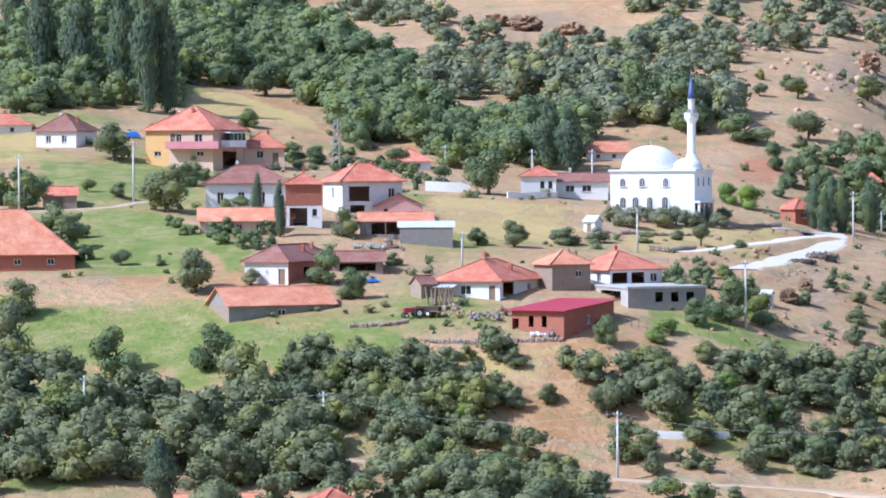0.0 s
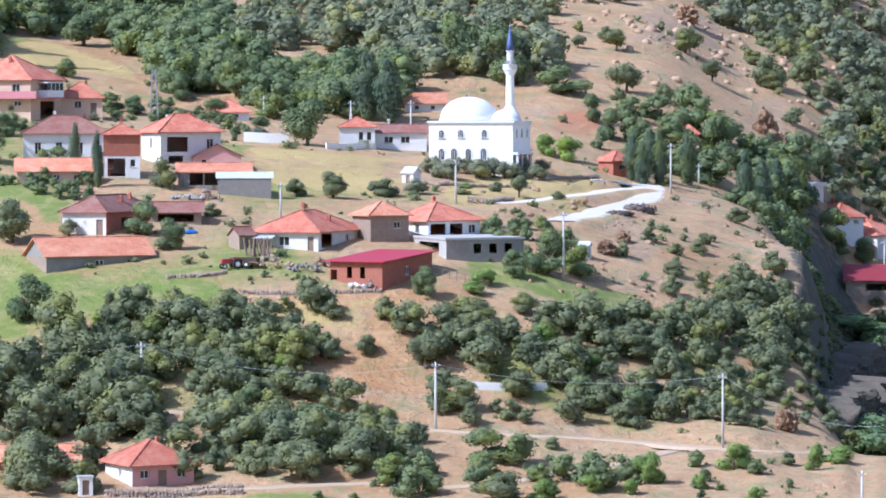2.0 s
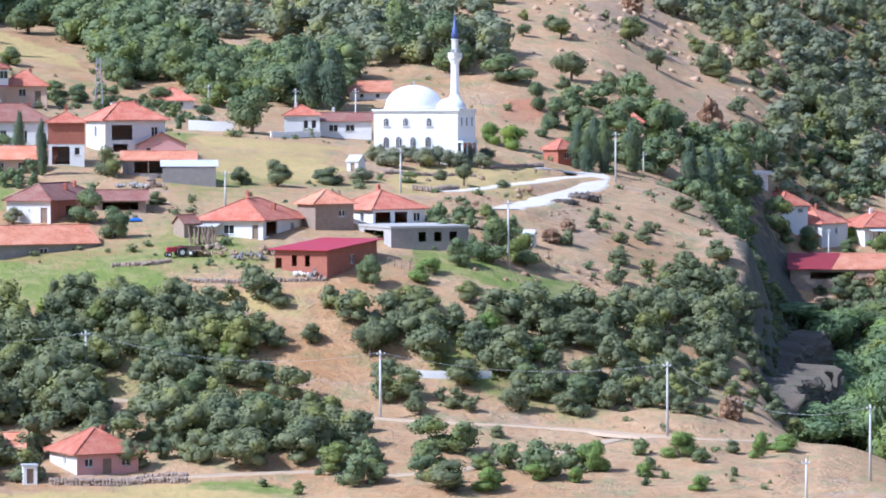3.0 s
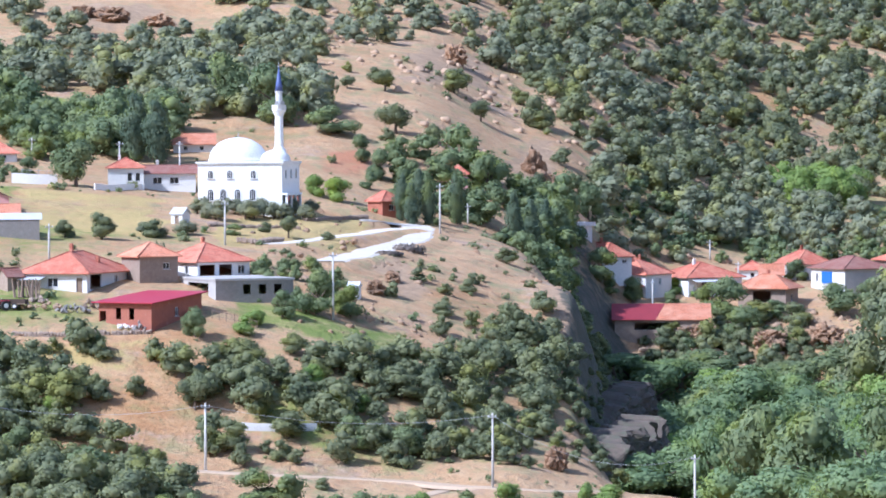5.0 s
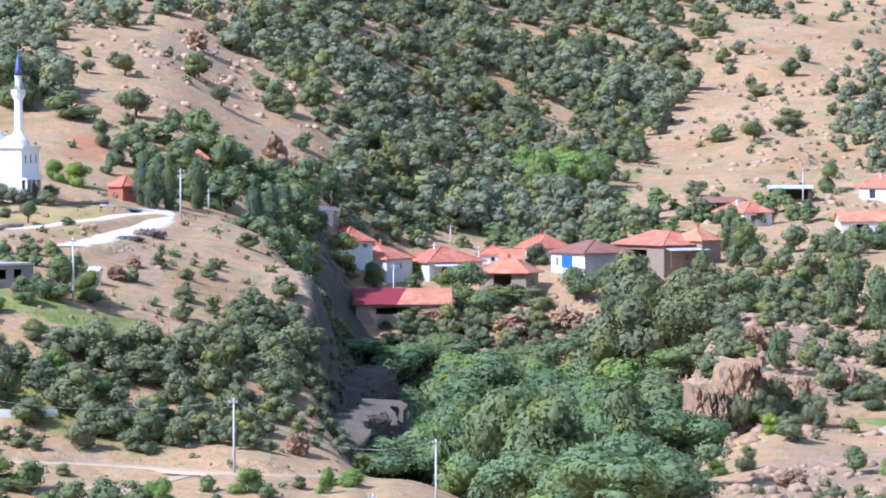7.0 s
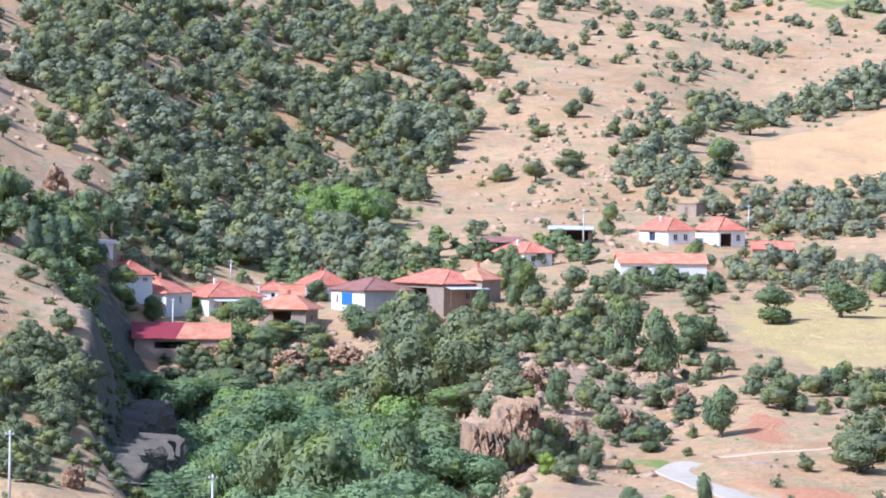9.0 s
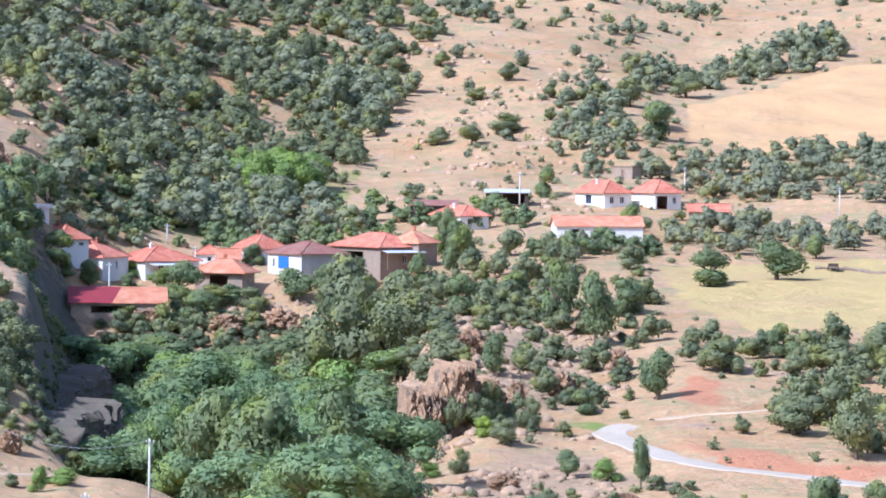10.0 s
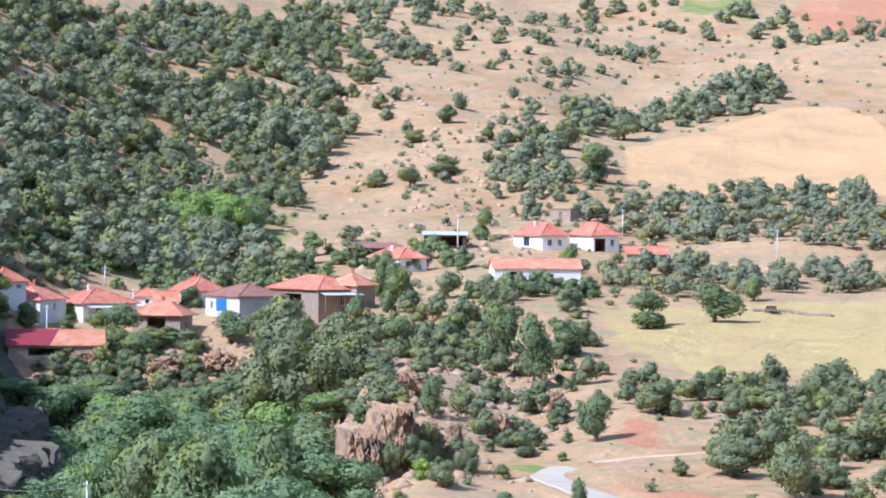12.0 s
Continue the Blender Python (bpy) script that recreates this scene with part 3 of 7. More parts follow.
def window(parent, m, hole, frame_mat=None, shut=None):
    """A window in its opening: frame with a mullion, sill, panes."""
    x0, z0, x1, z1 = hole
    frame_mat = frame_mat or WHITE_PAINT
    top = new("window")
    top.parent = parent
    top.matrix_local = m
    bm = bmesh.new()
    f = 0.07
    for a in ((x0, z0, x0 + f, z1), (x1 - f, z0, x1, z1), (x0 + f, z0, x1 - f, z0 + f), (x0 + f, z1 - f, x1 - f, z1)):
        box(bm, a[0], 0.12, a[1], a[2], 0.18, a[3])
    if x1 - x0 > 0.8:
        box(bm, (x0 + x1) / 2 - 0.035, 0.12, z0 + f, (x0 + x1) / 2 + 0.035, 0.18, z1 - f)
    part("window_frame", bm, frame_mat, top)
    part("window_sill", box_bm(x0 - 0.08, -0.07, z0 - 0.08, x1 + 0.08, 0.1, z0 - 0.004), CONCRETE, top)
    part("pane", box_bm(x0 + 0.01, 0.19, z0 + 0.01, x1 - 0.01, 0.21, z1 - 0.01), shut or GLASS, top)


def door(parent, m, hole, material):
    x0, z0, x1, z1 = hole
    top = part("door", box_bm(x0 + 0.01, 0.14, z0 + 0.01, x1 - 0.01, 0.2, z1 - 0.01), material, parent)
    top.matrix_local = m
    bm = bmesh.new()
    box(bm, x1 - 0.2, 0.09, z0 + 1.0, x1 - 0.14, 0.14, z0 + 1.14)
    part("door_handle", bm, STEEL, top)


def sloped(bm, pts, thick, uvl, along):
    """A roof slab: its upper face pts, thickness downward; uv in metres, v up the slope."""
    top = [bm.verts.new(p) for p in pts]
    low = [bm.verts.new((p[0], p[1], p[2] - thick)) for p in pts]
    f = bm.faces.new(top)
    o, a = Vector(pts[0]), Vector(along).normalized()
    n = (Vector(pts[1]) - o).cross(Vector(pts[2]) - o).normalized()
    u = n.cross(a)
    faces = [f, bm.faces.new(low[::-1])]
    k = len(pts)
    for i in range(k):
        faces.append(bm.faces.new((top[i], low[i], low[(i + 1) % k], top[(i + 1) % k])))
    for g in faces:
        for lp in g.loops:
            q = lp.vert.co - o
            lp[uvl].uv = (q.dot(a), q.dot(u))


def ridge_caps(bm, p, q, r=0.11):
    tube(bm, r, r, p, q, 8)


def roof_on(parent, kind, w, dep, h, rise, over, material):
    """hip, gable (ridge along x), gableend (ridge along y), mono (falls to the front), flat."""
    bm = bmesh.new()
    uvl = bm.loops.layers.uv.new("uv")
    X, Y = w / 2 + over, dep / 2 + over
    zb = h - 0.02
    drop = over * rise / (dep / 2 + over)
    e, r = zb - drop * 0.4 + 0.14, zb + rise + 0.14
    t = 0.13
    caps = bmesh.new()
    if kind == "hip":
        if w >= dep:
            k = max(w - dep, 0.4) / 2
            A, B = (-k, 0, r), (k, 0, r)
            sloped(bm, [(-X, -Y, e), (X, -Y, e), B, A], t, uvl, (1, 0, 0))
            sloped(bm, [(X, Y, e), (-X, Y, e), A, B], t, uvl, (-1, 0, 0))
            sloped(bm, [(X, -Y, e), (X, Y, e), B], t, uvl, (0, 1, 0))
            sloped(bm, [(-X, Y, e), (-X, -Y, e), A], t, uvl, (0, -1, 0))
            ends = ((A, (-X, -Y, e)), (A, (-X, Y, e)), (B, (X, -Y, e)), (B, (X, Y, e)), (A, B))
        else:
            k = max(dep - w, 0.4) / 2
            A, B = (0, -k, r), (0, k, r)
            sloped(bm, [(-X, -Y, e), (X, -Y, e), A], t, uvl, (1, 0, 0))
            sloped(bm, [(X, Y, e), (-X, Y, e), B], t, uvl, (-1, 0, 0))
            sloped(bm, [(X, -Y, e), (X, Y, e), B, A], t, uvl, (0, 1, 0))
            sloped(bm, [(-X, Y, e), (-X, -Y, e), A, B], t, uvl, (0, -1, 0))
            ends = ((A, (-X, -Y, e)), (A, (X, -Y, e)), (B, (X, Y, e)), (B, (-X, Y, e)), (A, B))
        for p, q in ends:
            ridge_caps(caps, p, q)
    elif kind == "gable":
        sloped(bm, [(-X, -Y, e), (X, -Y, e), (X, 0, r), (-X, 0, r)], t, uvl, (1, 0, 0))
        sloped(bm, [(X, Y, e), (-X, Y, e), (-X, 0, r), (X, 0, r)], t, uvl, (-1, 0, 0))
        ridge_caps(caps, (-X, 0, r), (X, 0, r))
    elif kind == "gableend":
        sloped(bm, [(X, -Y, e), (X, Y, e), (0, Y, r), (0, -Y, r)], t, uvl, (0, 1, 0))
        sloped(bm, [(-X, Y, e), (-X, -Y, e), (0, -Y, r), (0, Y, r)], t, uvl, (0, -1, 0))
        ridge_caps(caps, (0, -Y, r), (0, Y, r))
    elif kind == "mono":
        sloped(bm, [(-X, -Y, e), (X, -Y, e), (X, Y, r), (-X, Y, r)], t, uvl, (1, 0, 0))
    else:
        box(bm, -X, -Y, h, X, Y, h + max(rise, 0.18))
    ob = part("roof", bm, material, parent)
    if len(caps.verts):
        part("ridge_cap", caps, material, ob)
    else:
        caps.free()
    return ob


def gable_fill(bm, kind, w, dep, h, rise):
    """Wall above the eaves where the roof leaves a gable."""
    if kind == "gable":
        for sx in (-1, 1):
            x = sx * w / 2
            bm.faces.new([bm.verts.new(p) for p in ((x, -dep / 2, h), (x, dep / 2, h), (x, 0, h + rise))])
    elif kind == "gableend":
        for sy in (-1, 1):
            y = sy * dep / 2
            bm.faces.new([bm.verts.new(p) for p in ((-w / 2, y, h), (w / 2, y, h), (0, y, h + rise))])
    elif kind == "mono":
        for sx in (-1, 1):
            x = sx * w / 2
            bm.faces.new([bm.verts.new(p) for p in ((x, -dep / 2, h), (x, dep / 2, h), (x, dep / 2, h + rise))])
        bm.faces.new([bm.verts.new(p) for p in ((-w / 2, dep / 2, h), (w / 2, dep / 2, h), (w / 2, dep / 2, h + rise), (-w / 2, dep / 2, h + rise))])


def chimney(parent, x, y, z, tall=0.75, material=None):
    bm = bmesh.new()
    box(bm, x - 0.22, y - 0.22, z - 0.5, x + 0.22, y + 0.22, z + tall)
    box(bm, x - 0.29, y - 0.29, z + tall, x + 0.29, y + 0.29, z + tall + 0.1)
    box(bm, x - 0.2, y - 0.2, z + tall + 0.12, x + 0.2, y + 0.2, z + tall + 0.35)
    part("chimney", bm, material or (WHITE if x < 0 else TILE_RED), parent)


def house(name, label, x, y, z, rot, w, dep, h, rise, roof, walls, roofs, openings=None, over=0.55, chimneys=(), category="house", group=""):
    """A house: walls with real openings, roof, windows and doors. walls: a material, or one by side.
    openings: by side, rows of ("w" or "d" or "o", x0, z0, x1, z1)."""
    top = empty(name, pose(x, y, z, 0, 0, rot), label, category, group)
    openings = openings or {}
    by_mat = {}
    for side, (length, m) in faces_of(w, dep).items():
        mat = walls.get(side, walls["all"]) if isinstance(walls, dict) else walls
        holes = [o[1:] for o in openings.get(side, ())]
        bm = by_mat.setdefault(mat.name, (mat, bmesh.new()))[1]
        panel(bm, length, -3.0, h, holes, m)
    mat0 = walls["all"] if isinstance(walls, dict) else walls
    gable_fill(by_mat[mat0.name][1] if mat0.name in by_mat else by_mat[next(iter(by_mat))][1], roof, w, dep, h, rise)
    for mat, bm in by_mat.values():
        part("wall", bm, mat, top)
    part("floor_slab", box_bm(-w / 2 + 0.25, -dep / 2 + 0.25, -0.3, w / 2 - 0.25, dep / 2 - 0.25, 0.0), CONCRETE, top)
    roof_on(top, roof, w, dep, h, rise, over, roofs)
    for side, rows in openings.items():
        m = faces_of(w, dep)[side][1]
        for o in rows:
            if o[0] == "w":
                window(top, m, o[1:])
            elif o[0] == "b":
                window(top, m, o[1:], BLUE_PAINT)
            elif o[0] == "d":
                door(top, m, o[1:], TIMBER)
    for c in chimneys:
        chimney(top, *c)
    return top


# ---- houses ----
orange_house = house("farmhouse", "two-storey peach and ochre farmhouse with red hipped tile roof", -41.1, 702.3, -1.3, -22.0, 12.3, 12.6, 6.7, 3.9, "hip", PEACH, TILE_RED,
    {"front": [("d", -1.60, 3.86, -0.70, 6.00), ("w", -0.55, 4.60, 0.40, 6.00), ("w", 2.80, 4.40, 4.20, 6.00), ("w", 3.10, 2.35, 4.40, 3.15), ("w", -4.55, 2.35, -3.35, 3.15)], "right": [("o", -2.50, 0.00, 3.00, 3.10)]}, 0.6, ((-3.5, 1.5, 8.8), (0.5, -2.0, 9.4)), "house")
_ = house("cottage", "small white cottage with weathered brown tile roof on the slope", -63.9, 717.5, 2.6, -20.0, 7.4, 8.4, 2.9, 2.8, "hip", WHITE, TILE_OLD,
    {"front": [("w", -1.93, 0.86, -1.03, 2.07), ("w", 1.03, 0.86, 1.93, 2.07)], "right": [("w", -0.40, 0.86, 0.40, 2.01)]}, 0.5, ((-1.0, 0.0, 4.9), (2.0, 0.0, 4.2)), "house")
_ = house("cottage", "white cottage with red tile roof half hidden on the slope", -77.3, 735.1, 4.9, 6.4, 11.3, 8.0, 1.8, 1.9, "hip", WHITE, TILE_RED,
    {"front": [("w", -2.67, 0.53, -1.87, 1.42), ("w", 1.87, 0.53, 2.67, 1.42)]}, 0.5, (), "house")
_ = house("barn", "long red brick barn with broad orange hipped tile roof", -62.8, 597.1, -15.4, 7.0, 20.7, 14.0, 2.7, 6.1, "hip", BRICK, TILE_ORANGE,
    {"front": [("w", -7.48, 1.22, -6.48, 2.03), ("w", -2.83, 1.22, -1.83, 2.03), ("w", 1.83, 1.22, 2.83, 2.03), ("w", 6.48, 1.22, 7.48, 2.03)]}, 0.5, (), "barn")
_ = house("shed", "low roadside shed with red tile roof", -59.0, 649.6, -6.8, 5.4, 5.2, 5.0, 1.8, 1.3, "gable", STONE, TILE_RED,
    {"front": [("d", -0.50, 0.00, 0.50, 1.55)]}, 0.3, (), "shed")
_ = house("cottage", "white cottage with weathered maroon tile roof behind vines", -29.8, 642.8, -7.7, 3.2, 12.6, 9.0, 4.5, 2.6, "hip", WHITE, TILE_OLD,
    {"front": [("w", -4.59, 1.36, -3.59, 3.18), ("w", -1.44, 1.36, -0.44, 3.18), ("w", 1.70, 1.36, 2.70, 3.18), ("d", 4.54, 0.00, 5.54, 2.72)]}, 0.5, ((-1.5, 0.5, 6.8), (3.0, 0.5, 6.4)), "house")
tall_red_house = house("house", "tall narrow house with red brick upper storey and open lower storey", -20.6, 624.9, -9.6, 2.1, 5.3, 6.0, 6.3, 1.5, "hip", WHITE, TILE_RED,
    {"front": [("o", -2.10, 0.13, 0.50, 2.79), ("w", 1.20, 1.52, 2.00, 2.66)]}, 0.5, ((0.0, 0.3, 7.8),), "house")
_ = house("farmhouse", "white two-storey farmhouse with red hipped roof and shaded veranda", -12.2, 643.0, -7.9, 23.4, 9.8, 7.8, 4.9, 2.6, "hip", WHITE, TILE_RED,
    {"front": [("o", -3.85, 1.85, -0.45, 4.09), ("w", 2.63, 2.19, 3.73, 3.80), ("o", -3.64, 0.10, -1.24, 1.27)], "left": [("w", -0.45, 2.44, 0.45, 3.90)]}, 0.6, ((-1.5, 1.5, 6.4), (2.0, 1.0, 6.8)), "house")
_ = house("cottage", "small pinkish cottage with gable end and weathered tile roof", -6.7, 641.9, -8.2, 0.9, 7.2, 8.0, 1.4, 1.8, "gableend", PINK, TILE_OLD,
    {"front": [("w", -2.38, 0.27, -1.58, 1.03)]}, 0.4, ((-1.0, 0.0, 2.7),), "house")
_ = house("cottage", "low plastered cottage with orange tile roof", -30.3, 617.5, -10.4, 3.3, 10.6, 7.0, 1.8, 1.8, "gable", PEACH, TILE_ORANGE,
    {"front": [("w", -0.05, 0.54, 0.85, 1.36), ("w", 2.87, 0.54, 3.77, 1.36), ("d", -2.63, 0.00, -1.63, 1.63)]}, 0.45, (), "house")
open_shed = house("shed", "open-fronted shed with orange tile roof", -6.9, 617.7, -10.7, 1.1, 10.5, 6.0, 1.9, 1.2, "gable", BLOCK, TILE_ORANGE,
    {"front": [("o", -3.60, 0.00, 3.60, 1.71)]}, 0.4, (), "shed")
_ = house("cottage", "white cottage with weathered brown tile roof and red porch", -21.1, 587.4, -16.9, -22.9, 6.6, 16.5, 3.1, 2.2, "hip", {"all": WHITE, "right": BRICK}, TILE_OLD,
    {"front": [("d", 1.81, 0.00, 2.81, 2.17)], "right": [("o", -3.25, 0.00, -0.05, 2.33), ("w", 2.81, 0.93, 3.81, 2.17), ("w", 6.11, 0.93, 7.11, 2.17)]}, 0.5, ((1.5, 0.5, 4.3), (1.0, 4.5, 4.6)), "house")
_ = house("barn", "long grey block barn with pale orange tile roof", -23.2, 567.8, -21.4, 22.9, 15.1, 8.1, 2.2, 2.3, "gable", {"all": BLOCK, "left": STONE}, TILE_ORANGE,
    {"front": [("w", -0.60, 0.87, 0.60, 1.64), ("w", 3.94, 0.87, 5.14, 1.64)]}, 0.45, (), "barn")
red_hip_house = house("farmhouse", "white farmhouse with red hipped roof and blue-shaded porch", 6.3, 577.4, -19.0, -25.8, 9.8, 14.1, 2.7, 2.7, "hip", WHITE, TILE_RED,
    {"front": [("w", -1.05, 0.82, 0.55, 2.06), ("d", 3.29, 0.00, 4.19, 2.06)], "right": [("o", -6.02, 0.49, -2.42, 2.47), ("w", 1.86, 0.96, 3.06, 2.20), ("o", 1.57, 0.14, 4.07, 0.44)]}, 0.65, ((-3.0, 2.0, 3.8), (3.0, 0.5, 3.8), (0.0, -1.5, 5.5)), "house")
_ = house("house", "two-storey rough stone house with red tile roof", 16.4, 580.7, -17.9, 23.5, 5.8, 5.9, 3.6, 1.8, "hip", STONE, TILE_ORANGE,
    {"front": [("w", 0.66, 1.82, 1.66, 2.73)]}, 0.5, (), "house")
white_hip_house = house("farmhouse", "white farmhouse with orange-red hipped roof and glazed balcony", 24.3, 588.0, -17.9, 32.7, 8.8, 9.0, 2.7, 2.4, "hip", WHITE, TILE_RED,
    {"front": [("o", -4.02, 0.66, -1.42, 2.26), ("o", -0.75, 0.66, 1.45, 2.26), ("w", 2.47, 0.93, 3.67, 2.12)], "left": [("w", -2.25, 0.93, -1.35, 2.12), ("w", 1.35, 0.93, 2.25, 2.12)]}, 0.6, ((0.0, 0.5, 4.9),), "house")
concrete_shed = house("outbuilding", "flat-roofed grey concrete outbuilding with square window holes", 28.1, 574.8, -20.0, 17.5, 11.2, 13.8, 2.6, 0.3, "flat", {"all": BLOCK, "left": CONCRETE}, CONCRETE,
    {"front": [("o", -1.67, 0.78, -0.57, 2.07), ("o", 0.57, 0.78, 1.67, 2.07), ("o", 2.80, 0.78, 3.90, 2.07)], "left": [("o", -4.00, 0.00, 4.00, 2.20)]}, 0.15, (), "outbuilding")
brick_shed = house("outbuilding", "red hollow-brick outbuilding with dark red sheet roof", 15.8, 557.0, -23.5, -36.6, 8.4, 11.6, 3.8, 1.1, "mono", BRICK, SHEET_RED,
    {"front": [("o", -1.45, 1.61, -0.65, 3.07), ("o", 0.65, 1.61, 1.45, 3.07), ("o", -4.06, 0.00, -3.06, 2.68)], "right": [("w", -0.45, 1.92, 0.45, 3.07)]}, 0.7, (), "outbuilding")
_ = house("schoolhouse", "white village building with red hipped tile roof", 15.7, 691.0, -5.7, -1.1, 5.8, 8.0, 3.1, 1.6, "hip", WHITE, TILE_RED,
    {"front": [("w", 0.25, 0.94, 1.05, 2.35), ("w", 1.56, 0.94, 2.36, 2.35)]}, 0.4, ((-1.0, 0.0, 4.2),), "house")
_ = house("schoolhouse", "long low white wing with weathered red tile roof", 23.1, 698.1, -6.0, -1.5, 8.5, 7.0, 2.4, 1.3, "gable", WHITE, TILE_OLD,
    {"front": [("w", -2.76, 0.73, -1.26, 1.82), ("w", -0.01, 0.73, 1.49, 1.82)]}, 0.4, ((-2.0, 0.3, 3.6),), "house")
_ = house("cottage", "cottage with red tile roof among garden trees", -5.7, 730.1, -1.4, 0.7, 7.2, 7.0, 1.3, 2.1, "hip", WHITE, TILE_RED,
    {"front": [("w", -1.84, 0.38, -1.04, 1.01), ("w", 1.04, 0.38, 1.84, 1.01)]}, 0.5, (), "house")
_ = house("cottage", "cottage with bright orange tile roof behind the mosque", 29.1, 749.9, -0.2, -2.0, 7.1, 7.0, 1.5, 1.8, "gable", WHITE, TILE_ORANGE,
    {"front": [("w", -1.82, 0.45, -1.02, 1.20), ("w", 1.02, 0.45, 1.82, 1.20)]}, 0.5, (), "house")
_ = house("hut", "tiny white hut with gabled roof below the mosque", 22.7, 637.9, -11.0, -32.1, 2.0, 2.2, 1.6, 0.8, "gable", WHITE, SHEET_GREY,
    {"front": [("d", -0.35, 0.00, 0.35, 1.30)]}, 0.2, (), "hut")
_ = house("house", "red brick house with red tile roof among poplars", 58.7, 698.3, -10.7, 25.2, 3.5, 4.9, 2.3, 1.6, "hip", BRICK, TILE_RED,
    {"front": [("w", -0.45, 0.82, 0.45, 1.75)]}, 0.4, (), "house")
_ = house("cottage", "pinkish cottage with weathered red roof among trees", 76.7, 754.4, -5.7, -5.7, 3.6, 7.0, 1.4, 1.6, "hip", PINK, TILE_RED,
    {"front": [("w", -1.13, 0.42, -0.33, 1.06), ("w", 0.33, 0.42, 1.13, 1.06)]}, 0.4, (), "house")
_ = house("hut", "small stone and timber hut with patched tile roof", -2.7, 572.5, -18.7, 30.3, 2.4, 2.9, 1.9, 1.1, "gable", STONE, TILE_OLD,
    {"front": [("d", -0.50, 0.00, 0.50, 1.63)]}, 0.25, (), "hut")
_ = house("farmhouse", "pink and white farmhouse with red hipped tile roof", -13.2, 491.7, -43.2, 23.8, 7.7, 8.4, 2.4, 2.5, "hip", {"all": PINK, "left": WHITE}, TILE_RED,
    {"front": [("w", -2.87, 0.84, -1.77, 1.81), ("d", -0.63, 0.00, 0.47, 1.74), ("w", 1.77, 0.84, 2.87, 1.81)], "left": [("w", 0.07, 0.97, 0.77, 1.69)]}, 0.6, ((1.2, 0.4, 4.2),), "house")
_ = house("barn", "long low barn with red tile roof behind trees", -26.6, 495.8, -41.6, 3.6, 9.9, 7.0, 0.9, 1.6, "gable", BRICK, TILE_ORANGE,
    {"front": [("w", -2.38, 0.28, -1.58, 0.74), ("w", 1.58, 0.28, 2.38, 0.74)]}, 0.4, (), "barn")
_ = house("house", "white flat-roofed two-storey house at the wood edge", 99.1, 762.4, -16.3, -42.5, 4.4, 4.1, 2.4, 0.7, "flat", WHITE, SHEET_GREY,
    {"front": [("w", -0.50, 1.18, 0.50, 1.89)], "right": [("w", -0.50, 1.18, 0.50, 1.89)]}, 0.5, (), "house")
_ = house("house", "white house with red hipped roof at the village edge", 104.2, 763.7, -21.8, 22.2, 5.7, 11.3, 2.3, 2.4, "hip", WHITE, TILE_RED,
    {"front": [("w", -1.56, 1.13, -0.56, 1.80), ("w", 0.85, 1.13, 1.85, 1.80)], "left": [("o", -2.56, 1.01, 1.44, 1.92)]}, 0.5, ((0.0, 0.5, 4.6),), "house")
porch_house = house("house", "two-storey white house with red hipped roof and open balcony", 110.3, 766.4, -26.7, -36.4, 10.4, 10.1, 3.9, 2.9, "hip", WHITE, TILE_RED,
    {"front": [("o", -3.56, 1.95, -1.36, 3.44), ("o", -0.19, 1.95, 2.01, 3.44), ("d", -3.14, 0.00, -2.04, 1.56)], "right": [("w", 0.06, 1.95, 0.96, 3.13)]}, 0.5, ((1.0, 0.5, 6.3),), "house")
awning_house = house("house", "white house with red hipped roof and open balcony", 123.4, 771.7, -27.0, 19.1, 11.2, 12.1, 3.4, 2.6, "hip", WHITE, TILE_RED,
    {"left": [("o", -1.14, 1.03, 2.36, 2.91)], "front": [("w", -2.80, 1.37, -1.70, 2.74), ("w", 1.70, 1.37, 2.80, 2.74)]}, 0.6, ((-1.0, 0.3, 5.6),), "house")
patched_shed = house("shed", "long low shed with patched red and orange roof", 111.5, 739.9, -31.9, -7.9, 16.7, 6.6, 1.8, 2.5, "mono", STONE, TILE_ORANGE,
    {"front": [("o", -4.84, 0.00, 3.16, 1.26)]}, 0.4, (), "shed")
_ = house("house", "stone house with overhanging orange tile roof", 134.0, 759.1, -29.4, -30.2, 9.2, 6.6, 4.1, 2.3, "hip", STONE, TILE_ORANGE,
    {"front": [("o", -1.75, 1.44, 1.75, 3.49)], "right": [("w", -0.40, 1.64, 0.40, 2.88)]}, 0.9, ((0.0, 0.3, 6.2),), "house")
_ = house("house", "white house with red hipped roof in the village row", 145.6, 787.2, -25.0, 17.6, 7.3, 9.5, 3.2, 2.5, "hip", WHITE, TILE_RED,
    {"front": [("w", -0.14, 1.28, 0.86, 2.40)]}, 0.5, ((0.0, 0.4, 5.6),), "house")
blue_house = house("house", "white two-storey house with bright blue balcony and brown roof", 150.8, 766.6, -27.7, 18.9, 9.7, 12.5, 5.6, 2.1, "hip", {"all": CONCRETE, "left": WHITE}, TILE_OLD,
    {"left": [("w", -4.58, 3.08, -3.58, 4.59), ("o", 2.12, 0.28, 3.52, 1.96)], "front": [("w", 1.39, 2.80, 2.49, 4.03)]}, 0.6, (), "house")
r_nine = house("house", "large stone house with red hipped roof and white sheet eave", 163.8, 764.7, -26.7, 22.9, 10.1, 15.9, 6.0, 2.4, "hip", STONE, TILE_RED,
    {"left": [("o", -4.04, 2.10, 2.46, 5.11)], "front": [("w", 0.00, 3.00, 1.00, 4.51)]}, 0.6, ((1.5, 1.0, 7.7),), "house")
